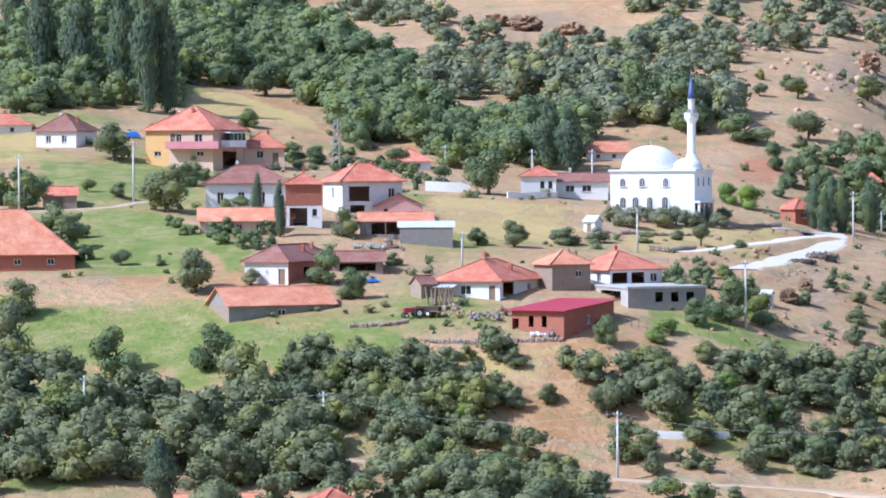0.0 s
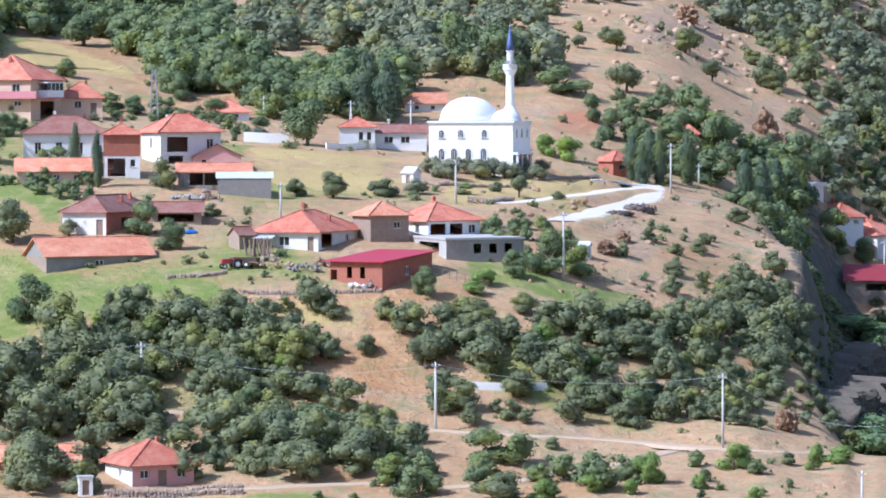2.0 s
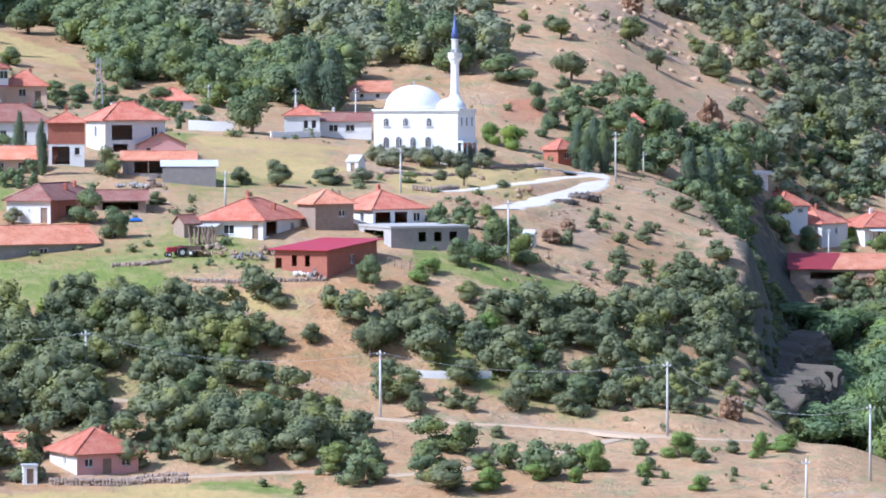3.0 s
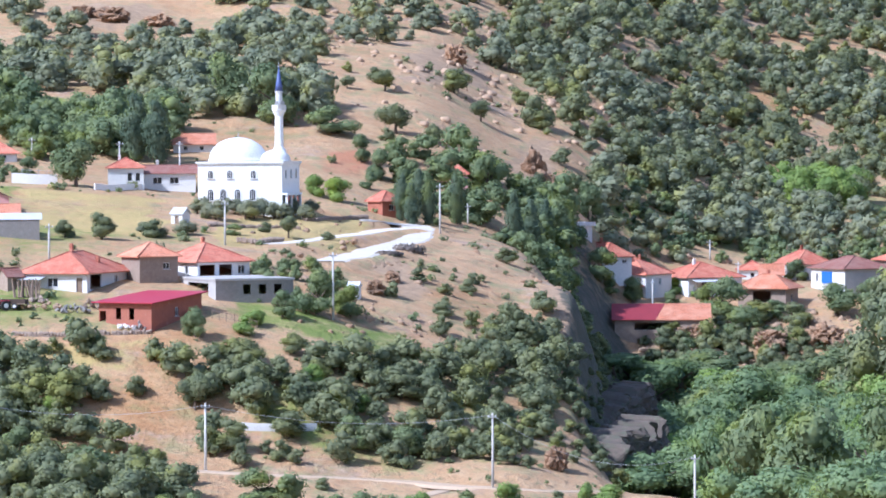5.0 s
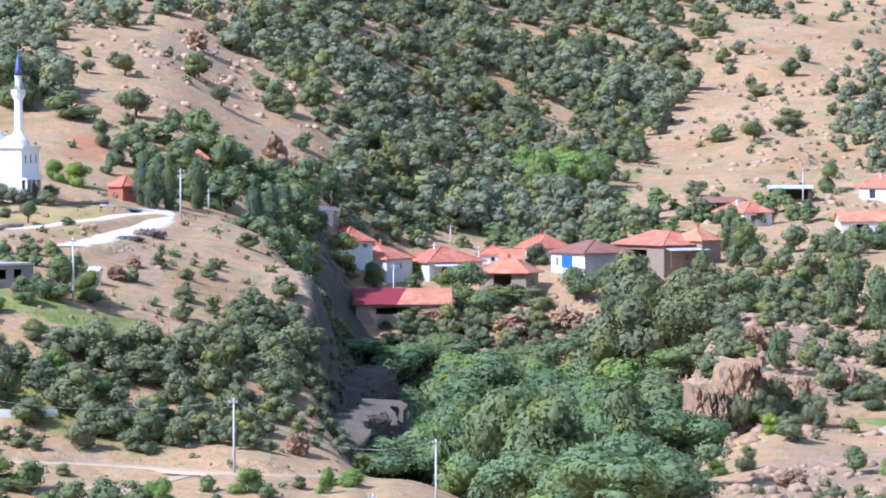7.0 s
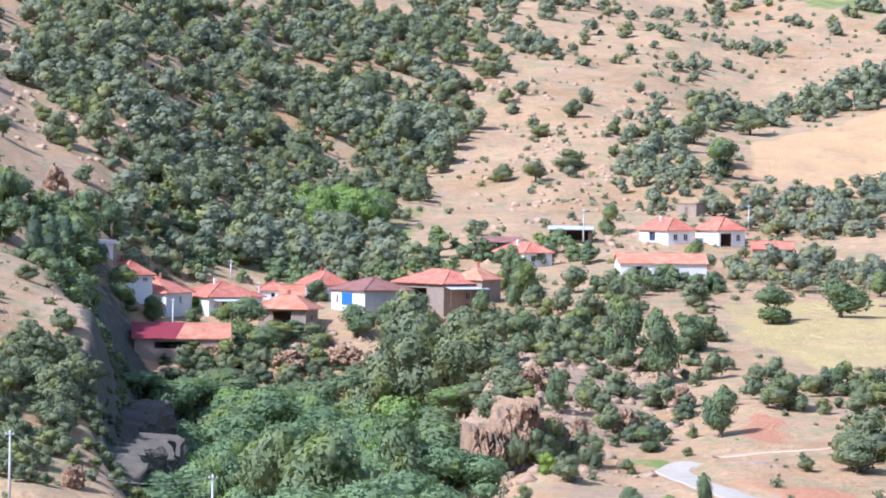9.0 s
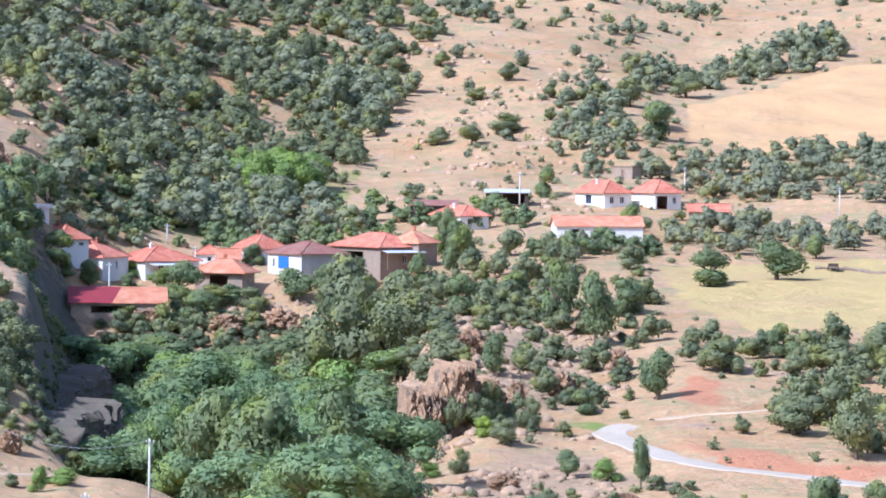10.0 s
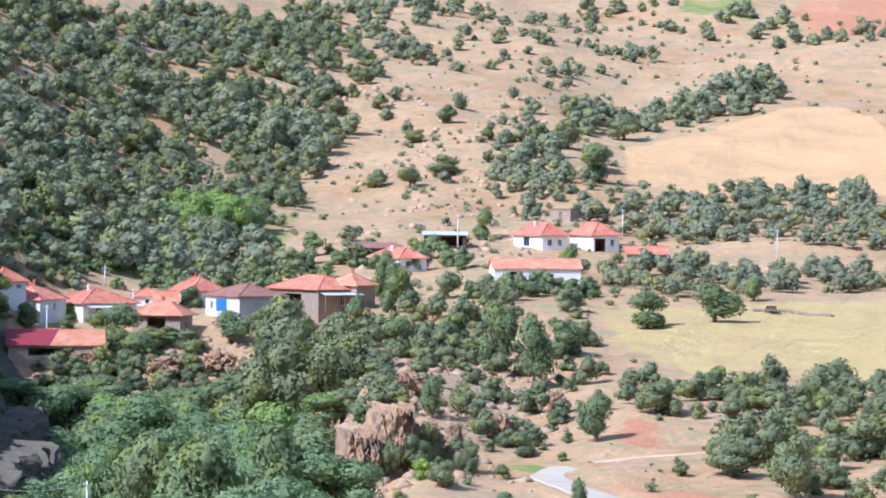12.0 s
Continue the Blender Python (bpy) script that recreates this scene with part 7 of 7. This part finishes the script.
    "garden_trees": [("l", -8.1, 727.3, 5.9, 4.0), ("l", -14.3, 745.5, 5.0, 4.1), ("l", -21.6, 724.1, 4.9, 3.5), ("l", -25.6, 726.2, 5.8, 3.5), ("l", -0.3, 695.5, 4.2, 3.8), ("l", -12.5, 761.9, 8.2, 7.4), ("l", -4.9, 762.7, 7.2, 8.4), ("v", 23.2, 626.4, 4.2, 2.6), ("v", 16.8, 624.4, 3.8, 2.2), ("l", 30.1, 629.7, 3.4, 1.9), ("l", -3.6, 618.9, 3.3, 2.6), ("l", 61.1, 739.4, 6.0, 5.6), ("l", 58.9, 748.9, 5.0, 5.2), ("o", -6.7, 594.7, 3.2, 2.1), ("l", -12.7, 659.4, 3.5, 3.6), ("l", -8.0, 633.2, 2.1, 1.7), ("o", 44.6, 632.7, 2.6, 1.6), ("o", 35.2, 638.1, 2.6, 1.8), ("l", -33.7, 674.3, 5.4, 3.3), ("l", -28.0, 665.8, 4.5, 2.8), ("l", -40.9, 672.7, 4.5, 4.2), ("b", 29.5, 556.1, 3.7, 2.3), ("l", -50.9, 598.3, 3.2, 2.5), ("l", 8.4, 543.1, 3.6, 3.0), ("l", -4.0, 543.4, 3.6, 3.4), ("l", -13.4, 536.6, 5.0, 3.7)],
    "yard_trees": [("l", 103.9, 751.5, 4.1, 3.1), ("l", 116.4, 759.3, 4.1, 3.2), ("b", 121.5, 765.2, 3.1, 2.7), ("l", 133.8, 751.6, 6.1, 3.2), ("o", 129.2, 749.2, 8.2, 4.2), ("o", 135.9, 746.1, 8.1, 4.2), ("l", 144.7, 748.8, 9.2, 6.3), ("l", 152.1, 754.2, 7.2, 5.3), ("l", 157.3, 751.7, 6.2, 6.4), ("l", 163.2, 742.6, 5.1, 4.2), ("l", 164.1, 728.5, 6.0, 6.2), ("l", 178.6, 773.2, 6.4, 9.9), ("l", 101.7, 750.1, 7.1, 6.3), ("l", 108.4, 754.3, 6.1, 5.3), ("l", 124.1, 749.5, 9.2, 8.4), ("l", 123.1, 755.8, 6.2, 5.3), ("b", 118.8, 768.2, 4.7, 3.2), ("l", 143.5, 781.6, 5.3, 4.4), ("l", 125.4, 738.9, 11.1, 6.2), ("l", 96.7, 750.6, 6.1, 9.4), ("l", 103.3, 776.7, 6.3, 7.6), ("l", 93.6, 750.5, 6.1, 8.4)],
}


for grove in TREES.values():
    for row in grove:
        tree(*row)

# broad planes that fill the gorge
for b in np.arange(7.95, 12.75, 0.72):
    for d in np.arange(474, 775, 11.9):
        bb, dd = b + rng.uniform(-0.3, 0.3), d + rng.uniform(-4, 4)
        if (bb > 11.6 and dd > 735) or (bb < 8.4 and dd < 690) or (bb > 12.3 and dd < 600) or (dd < 552 and bb < 9.4 + (552 - dd) / 42):
            continue
        # the crowns stay below the village terrace
        room = -0.0468 * dd - float(height(*plan(bb, dd))[0]) - rng.uniform(0, 9 if dd < 660 else 4)
        if room > 4:
            tree(str(rng.choice(["g", "l", "b"], p=[0.76, 0.19, 0.05])), *plan(bb, dd), rng.uniform(9.5, 17.0), min(rng.uniform(9, 17), room))


HEDGE_ONE = [(-40.7, 627.7), (-23.0, 603.6), (-22.8, 597.6), (-27.7, 599.4), (-39.9, 615.7)]
HEDGE_TWO = [(-50.0, 606.9), (-35.5, 582.9), (-35.3, 578.9), (-49.5, 601.0)]
HEDGE_THREE = [(-29.3, 720.4), (-20.2, 741.7), (-8.2, 736.0), (-0.3, 696.0), (-2.1, 675.0), (-7.8, 700.0), (-21.4, 715.7)]
# the bluff, where only low growth clings
FACE = [plan(7.2, 590), plan(7.35, 640), plan(7.6, 690), plan(8.2, 720), plan(8.8, 690), plan(8.6, 580), plan(8.2, 545), plan(7.6, 556)]
# open stony ground where scrub is thin
BARE = [[(86.1, 892.9), (99.4, 912.6), (106.3, 870.5), (110.7, 824.6), (113.3, 811.1), (99.5, 780.7), (87.6, 769.0), (83.1, 805.7)],
        [(24.0, 518.0), (37.0, 518.0), (37.0, 527.5), (24.0, 527.5)],
        [(22.8, 557.5), (37.3, 562.8), (52.7, 573.6), (57.5, 568.1), (52.3, 553.5), (39.8, 545.6), (32.2, 542.0), (22.8, 542.5)]]


def thicket(kind, gap, low, high, keep, ring, number):
    """Scrub that nobody could count: one mesh over an area of the plan."""
    P = np.array(ring)
    (x0, y0), (x1, y1) = P.min(0), P.max(0)
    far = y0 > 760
    if not far and keep >= 0.95 and gap > 3.5:
        gap *= 0.84
    gx, gy = np.meshgrid(np.arange(x0, x1, gap), np.arange(y0, y1, gap * 1.15))
    gx = gx.ravel() + rng.uniform(-0.5, 0.5, gx.size) * gap
    gy = gy.ravel() + rng.uniform(-0.5, 0.5, gy.size) * gap
    for line, width, level in ROAD_LINES:
        near = np.min(np.hypot(gx[:, None] - line[None, ::2, 0], gy[:, None] - line[None, ::2, 1]), axis=1)
        gx = np.where(near < width / 2 + low * 0.35, -1e6, gx)
    stray = 16 if far else 2.5
    ok = inside(gx + stray * rough(gx, gy, 34, 41), gy + stray * rough(gx, gy, 34, 42), [tuple(p) for p in ring]) & (rng.uniform(0, 1, gx.size) < keep * (np.clip(0.84 + 0.85 * rough(gx, gy, 46, 23) + 0.45 * rough(gx, gy, 17, 21), 0.10, 1.2) if far and kind == "oak" and keep < 0.92 else np.clip(1.1 + 0.5 * rough(gx, gy, 17, 21), 0, 1.2)))
    for bare in BARE:
        ok &= ~(inside(gx, gy, bare) & (rng.uniform(0, 1, gx.size) < 0.82))
    gx, gy = gx[ok], gy[ok]
    if not len(gx):
        return 0
    gz = height(gx, gy)
    low_growth = inside(gx, gy, FACE)
    stature = 1.05 + 0.38 * rough(gx, gy, 27, 24) if far else 1.0 + 0.22 * rough(gx, gy, 15, 24)
    mark = {"oak": "o", "leaf": "l", "olive": "v"}[kind]
    lib = [crown_arrays(lumps_of(mark), 250 if far else 520, 0.066 if far else 0.047) for _ in range(5)]
    vs, fs, ns, k = [], [], [], 0
    for x, y, z, small, grown in zip(gx, gy, gz, low_growth, stature):
        v, f, n = lib[int(rng.integers(0, 5))]
        s = (low + (high - low) * rng.uniform() ** 1.3) * (rng.uniform(0.45, 0.75) if rng.uniform() < 0.28 else 1.0) * (0.42 if small else grown)
        a = rng.uniform(0, 2 * math.pi)
        ca, sa, t = math.cos(a) * s, math.sin(a) * s, s * rng.uniform(0.7, 0.95)
        w = np.stack([v[:, 0] * ca - v[:, 1] * sa + x, v[:, 0] * sa + v[:, 1] * ca + y, v[:, 2] * t + z - 0.08 * s], 1)
        vs.append(w)
        fs.append(f + k)
        ns.append(np.stack([(n[:, 0] * ca - n[:, 1] * sa) / s, (n[:, 0] * sa + n[:, 1] * ca) / s, n[:, 2]], 1))
        k += len(w)
    names = {"oak": ("oak_scrub", "dense dusty-green oak scrub on the slope"), "leaf": ("woodland", "leafy green woodland and garden trees"), "olive": ("olive_grove", "rows of grey-green olive trees")}
    # far oak thickets take the leaf tone with haze painted in
    me = mesh_of(names[kind][0], np.concatenate(vs), np.concatenate(fs), {"oak": HAZED_SCRUB if far else OAK, "leaf": LEAF, "olive": OLIVE}[kind], np.concatenate(ns))
    tagged(new(names[kind][0], me), names[kind][1], "vegetation", kind="stuff")
    return len(gx)


for number, row in enumerate(THICKETS):
    thicket(*row, number)


dry_brush(BRUSH, 5.0, 1.6)
dry_brush(BRUSH_TWO, 4.0, 1.0)

# oaks that cling to the bluff above the gorge
thicket("oak", 5.2, 2.5, 4.2, 0.55, [plan(6.9, 600), plan(7.3, 632), plan(7.8, 640), plan(8.25, 650), plan(8.3, 610), plan(8.15, 560), plan(7.7, 545), plan(7.3, 560)], 90)
thicket("oak", 6.0, 4.0, 7.0, 0.75, [plan(12.6, 560), plan(13.2, 600), plan(13.4, 700), plan(12.4, 770), plan(11.9, 760), plan(12.5, 660)], 91)

thicket("leaf", 5.5, 3.0, 5.0, 0.8, [plan(6.5, 690), plan(6.55, 770), plan(7.0, 775), plan(7.6, 745), plan(7.9, 720), plan(7.2, 680)], 93)

thicket("oak", 3.8, 3.0, 5.0, 1.0, [plan(7.45, 600), plan(7.5, 640), plan(7.75, 690), plan(8.3, 715), plan(8.5, 650), plan(8.2, 570), plan(7.8, 555)], 97)
thicket("leaf", 4.8, 5.0, 9.0, 1.0, [plan(6.75, 700), plan(6.8, 775), plan(7.2, 778), plan(7.3, 748), plan(7.25, 705)], 98)
thicket("leaf", 4.4, 2.5, 5.0, 0.9, [plan(7.9, 782), plan(9.0, 800), plan(10.2, 806), plan(11.4, 800), plan(12.3, 790), plan(12.2, 830), plan(10.5, 850), plan(8.4, 840)], 99)
thicket("oak", 4.0, 2.0, 4.2, 0.75, [plan(8.9, 741), plan(10.0, 745), plan(11.0, 748), plan(11.0, 728), plan(9.0, 724)], 100)
thicket("leaf", 2.6, 1.4, 2.6, 0.9, HEDGE_ONE, 101)
thicket("leaf", 3.0, 1.6, 3.0, 0.8, HEDGE_TWO, 102)
thicket("leaf", 3.2, 1.6, 3.2, 0.7, HEDGE_THREE, 103)
# dense growth on the shaded bluff and the wooded flank behind it
thicket("leaf", 5.2, 4.0, 8.0, 0.9, [plan(6.35, 705), plan(6.5, 790), plan(7.2, 785), plan(7.3, 750), plan(7.2, 700), plan(7.0, 680)], 95)
thicket("leaf", 4.2, 1.6, 3.4, 0.42, [plan(0.4, 477), plan(0.6, 488), plan(3.0, 497), plan(5.0, 503), plan(7.4, 500), plan(7.6, 478)], 104)
thicket("oak", 4.4, 3.0, 5.5, 1.0, [plan(7.0, 660), plan(7.5, 705), plan(8.2, 735), plan(8.7, 735), plan(8.6, 690), plan(7.7, 640)], 96)
thicket("oak", 4.4, 3.0, 5.5, 1.0, [plan(7.35, 600), plan(7.6, 660), plan(8.1, 705), plan(8.5, 725), plan(8.75, 670), plan(8.6, 600), plan(8.3, 550), plan(7.8, 535), plan(7.4, 560)], 92)

# ---- low growth and loose stones on open ground ----
def tufts(ring, gap, low, high, material, name, label, stone=False):
    P = np.array(ring)
    (x0, y0), (x1, y1) = P.min(0), P.max(0)
    gx, gy = np.meshgrid(np.arange(x0, x1, gap), np.arange(y0, y1, gap * 1.3))
    gx = gx.ravel() + rng.uniform(-0.6, 0.6, gx.size) * gap
    gy = gy.ravel() + rng.uniform(-0.6, 0.6, gy.size) * gap
    ok = inside(gx, gy, [tuple(p) for p in ring]) & (rng.uniform(0, 1, gx.size) < np.clip(0.45 + 0.8 * rough(gx, gy, 13, 31), 0, 1))
    for kind, field in FIELDS:
        if kind in ("grass", "wheat", "straw") and not stone:
            ok &= ~inside(gx, gy, field)
    for line, width, level in ROAD_LINES:
        near = np.min(np.hypot(gx[:, None] - line[None, ::2, 0], gy[:, None] - line[None, ::2, 1]), axis=1)
        ok &= near > width * 0.5 + 1.2
    gx, gy = gx[ok], gy[ok]
    if not len(gx):
        return
    gz = height(gx, gy)
    lib = []
    for _ in range(6):
        if stone:
            v = ROUND[0] * rng.uniform(0.55, 1.1, (len(ROUND[0]), 1)) * np.array([1, 0.8, 0.7])
            lib.append((v, ROUND[1]))
        else:
            lib.append(crown_arrays([(0, 0, 0.3, 0.5, 0.4), (0.3, 0.1, 0.2, 0.35, 0.3)], 40, 0.17, 0.6)[:2])
    vs, fs, k = [], [], 0
    for x, y, z in zip(gx, gy, gz):
        v, f = lib[int(rng.integers(0, 6))]
        s, a = low + (high - low) * rng.uniform() ** 2, rng.uniform(0, 6.28)
        ca, sa = math.cos(a) * s, math.sin(a) * s
        vs.append(np.stack([v[:, 0] * ca - v[:, 1] * sa + x, v[:, 0] * sa + v[:, 1] * ca + y, v[:, 2] * s + z], 1))
        fs.append(f + k)
        k += len(v)
    me = mesh_of(name, np.concatenate(vs), np.concatenate(fs), material)
    tagged(new(name, me), label, "vegetation" if not stone else "stones", kind="stuff")


def sector(b0, b1, d0, d1):
    n = 8
    return [plan(b0 + (b1 - b0) * k / n, d0) for k in range(n + 1)] + [plan(b1 - (b1 - b0) * k / n, d1) for k in range(n + 1)]


tufts(sector(-7, 7.6, 545, 790), 6.5, 0.5, 1.9, OAK, "low_scrub", "low dusty scrub and weeds on the village slope")
tufts(sector(-7, 7.6, 545, 720), 7.0, 0.5, 1.9, LEAF, "weeds", "patches of green weeds between the houses")
tufts(sector(3, 8, 480, 530), 3.6, 0.4, 1.1, LEAF, "weeds", "low green weeds along the lower track")
tufts(sector(5, 17.5, 800, 1100), 7.0, 0.7, 2.2, OAK, "low_scrub", "low dusty scrub on the far hillside")
tufts(sector(12.6, 20, 900, 1420), 7.5, 0.7, 2.4, HAZED_SCRUB, "low_scrub", "low dry scrub on the upper slope")
tufts(sector(12.3, 20, 480, 800), 6.0, 0.5, 1.9, OAK, "low_scrub", "low dusty scrub on the dry slope")
tufts(sector(12.3, 15.5, 480, 720), 2.1, 0.25, 1.7, PALE_ROCK, "loose_stones", "loose pale stones on the rocky slope", True)
tufts(sector(4.2, 5.6, 575, 640), 1.3, 0.2, 0.9, PALE_ROCK, "loose_stones", "tumbled brown stones below the road", True)
tufts(sector(3.0, 7.4, 560, 690), 3.4, 0.2, 0.8, ROCK, "loose_stones", "loose brown stones on the slope", True)
tufts(sector(4.0, 9.5, 790, 960), 3.6, 0.3, 1.6, PALE_ROCK, "loose_stones", "scattered rocks on the bare hillside", True)
tufts(sector(12.3, 15.2, 850, 1180), 4.2, 0.3, 1.7, PALE_ROCK, "loose_stones", "pale rocks on the dry hillside", True)
tufts(sector(8.2, 12.2, 725, 765), 1.9, 0.4, 1.5, PALE_ROCK, "loose_stones", "rocky rubble below the village houses", True)


def rock_mass(x, y, wide, deep, tall, seed, label):
    """A craggy outcrop: a faceted mass with upright clefts."""
    bm = bmesh.new()
    bmesh.ops.create_icosphere(bm, subdivisions=5, radius=1.0)
    for v in bm.verts:
        p = v.co * 2.2 + Vector((seed, seed * 2.3, 0))
        d = 0.22 * noise.noise(p * 0.8)
        for size, push in ((1.1, 0.20), (2.4, 0.10), (5.0, 0.045)):
            dist, near = noise.voronoi(Vector((p.x * size, p.y * size, p.z * size * 0.7)))
            d += push * noise.cell(near[0] * 7.3) - push * 0.4 * max(0.0, 0.16 - (dist[1] - dist[0])) / 0.16
        v.co *= 0.74 + d
    bmesh.ops.scale(bm, vec=(wide / 2, deep / 2, tall * 0.62), verts=bm.verts)
    z = float(height(x, y)[0])
    me = bpy.data.meshes.new("rock_outcrop")
    bmesh.ops.translate(bm, vec=(0, 0, tall * 0.3), verts=bm.verts)
    bm.to_mesh(me)
    bm.free()
    me.materials.append(ROCK)
    ob = new("rock_outcrop", me)
    ob.matrix_world = pose(x, y, z, 0, 0, seed * 40)
    tagged(ob, label, "rock", "rock outcrops")


ROCKS = [
    (146.3, 615.5, 6.8, 5.4, 5.1),
    (130.8, 591.9, 4.9, 3.9, 4.1),
    (152.9, 586.4, 5.7, 4.5, 4.9),
    (167.7, 609.9, 5.9, 4.7, 4.2),
    (144.9, 581.2, 4.0, 3.2, 3.2),
    (129.2, 733.3, 10.0, 8.0, 4.0),
    (139.4, 733.7, 9.0, 7.2, 4.5),
    (116.4, 735.6, 8.0, 6.4, 4.0),
    (123.0, 476.6, 5.9, 4.8, 3.3),
    (128.8, 477.7, 4.6, 3.7, 2.7),
    (124.6, 505.2, 4.9, 3.9, 2.8),
    (137.0, 495.0, 4.1, 3.3, 2.4),
    (65.2, 521.8, 4.2, 3.4, 3.5),
    (94.8, 789.8, 5.3, 4.3, 5.3),
    (95.1, 774.7, 6.3, 5.0, 5.2),
    (89.3, 881.4, 7.1, 5.7, 4.8),
    (48.2, 588.2, 4.0, 3.2, 2.4),
    (51.5, 599.8, 3.2, 2.6, 2.0),
    (18.1, 908.1, 11.0, 8.8, 4.3),
    (27.6, 901.8, 8.5, 6.8, 3.4),
    (12.1, 912.8, 7.3, 5.9, 3.1),
]
for k, row in enumerate(ROCKS):
    rock_mass(*row, 1.0 + 0.37 * k, "craggy brown rock outcrop on the slope")



def cliff(a, b, low, high, thick, seed, material, label):
    """A craggy rock wall along a line of the plan, with clefts and a broken top."""
    (ax, ay), (bx, by) = a, b
    run = Vector((bx - ax, by - ay, 0))
    side = Vector((run.y, -run.x, 0)).normalized()
    nu, nv = 96, 60
    bm = bmesh.new()
    sheets = []
    for face in (1, -1):
        rows = []
        for j in range(nv + 1):
            row = []
            for i in range(nu + 1):
                u, v = i / nu, j / nv
                p = Vector((u * run.length * 0.22 + seed, v * (high - low) * 0.12, seed * 1.7 + face))
                cell = noise.voronoi(Vector((p.x * 1.2, p.y * 0.7, p.z)))[0]
                hollow = -2.2 * max(0.0, 1 - abs(v - 0.36) / 0.16)
                out = hollow + 1.2 * noise.noise(Vector((p.x * 0.8, p.y * 5.0, p.z))) + 2.6 * (cell[1] - cell[0]) + 1.9 * noise.noise(p * 1.1) + 1.5 * noise.noise(p * 3.3) + 1.0 * abs(noise.noise(p * 7.0)) + 0.7 * noise.noise(p * 15.0)
                end = min(1.0, 6 * min(u, 1 - u) + 0.15)
                top = high - 5.5 * (0.5 + 0.5 * noise.noise(Vector((u * 9 + seed, 3.3, 0)) * 1.6)) * (1 if face > 0 else 0.8) - 5.0 * (1 - end)
                z = low + (top - low) * v
                q = Vector((ax, ay, 0)) + run * u + side * face * (thick * 0.5 * (1.15 - 0.55 * v) * end + out * 0.75 * end)
                row.append(bm.verts.new((q.x, q.y, z)))
            rows.append(row)
        for r, s in zip(rows, rows[1:]):
            for i in range(nu):
                bm.faces.new((r[i], r[i + 1], s[i + 1], s[i]))
        sheets.append(rows)
    for i in range(nu):
        bm.faces.new((sheets[0][-1][i], sheets[0][-1][i + 1], sheets[1][-1][i + 1], sheets[1][-1][i]))
    for i in (0, nu):
        for j in range(nv):
            bm.faces.new((sheets[0][j][i], sheets[0][j + 1][i], sheets[1][j + 1][i], sheets[1][j][i]))
    bmesh.ops.recalc_face_normals(bm, faces=bm.faces)
    me = bpy.data.meshes.new("cliff")
    bm.to_mesh(me)
    bm.free()
    me.materials.append(material)
    tagged(new("cliff", me), label, "rock", "rock outcrops")


cliff(plan(12.40, 571), plan(12.95, 573), -42.0, -32.5, 5.0, 2.0, ROCK, "craggy orange-brown rock face with a hollow foot")
cliff(plan(12.85, 575), plan(13.35, 578), -42.0, -29.5, 5.0, 4.4, ROCK, "craggy grey-brown rock bluff above the gorge")
cliff(plan(13.25, 580), plan(13.75, 586), -41.0, -32.0, 4.0, 7.7, ROCK, "broken brown rock face beside the gorge")
for b, d, wide, tall in ((12.55, 579, 4.2, 3.0), (12.75, 585, 5.0, 4.6), (13.0, 584, 4.0, 3.2), (13.3, 584, 5.4, 4.8), (13.45, 574, 5.0, 5.4), (13.12, 571, 3.4, 6.0), (12.55, 566, 3.6, 4.0), (13.62, 577, 5.0, 6.5), (12.95, 590, 6.0, 6.0), (13.3, 597, 6.5, 5.5), (13.6, 592, 5.0, 4.2), (12.85, 595, 6.0, 4.5)):
    tree("o", *plan(b, d), wide, tall)
# bluff faces turned from the sun; their rock colour carries extra painted shade
cliff(plan(7.60, 548), plan(8.50, 604), -52.0, -36.0, 6.0, 5.0, SHADED_CLIFF, "dark shaded cliff that drops into the gorge")
cliff(plan(7.75, 610), plan(8.35, 655), -48.0, -34.0, 6.0, 3.1, SHADED_CLIFF, "dark shaded cliff that drops into the gorge")
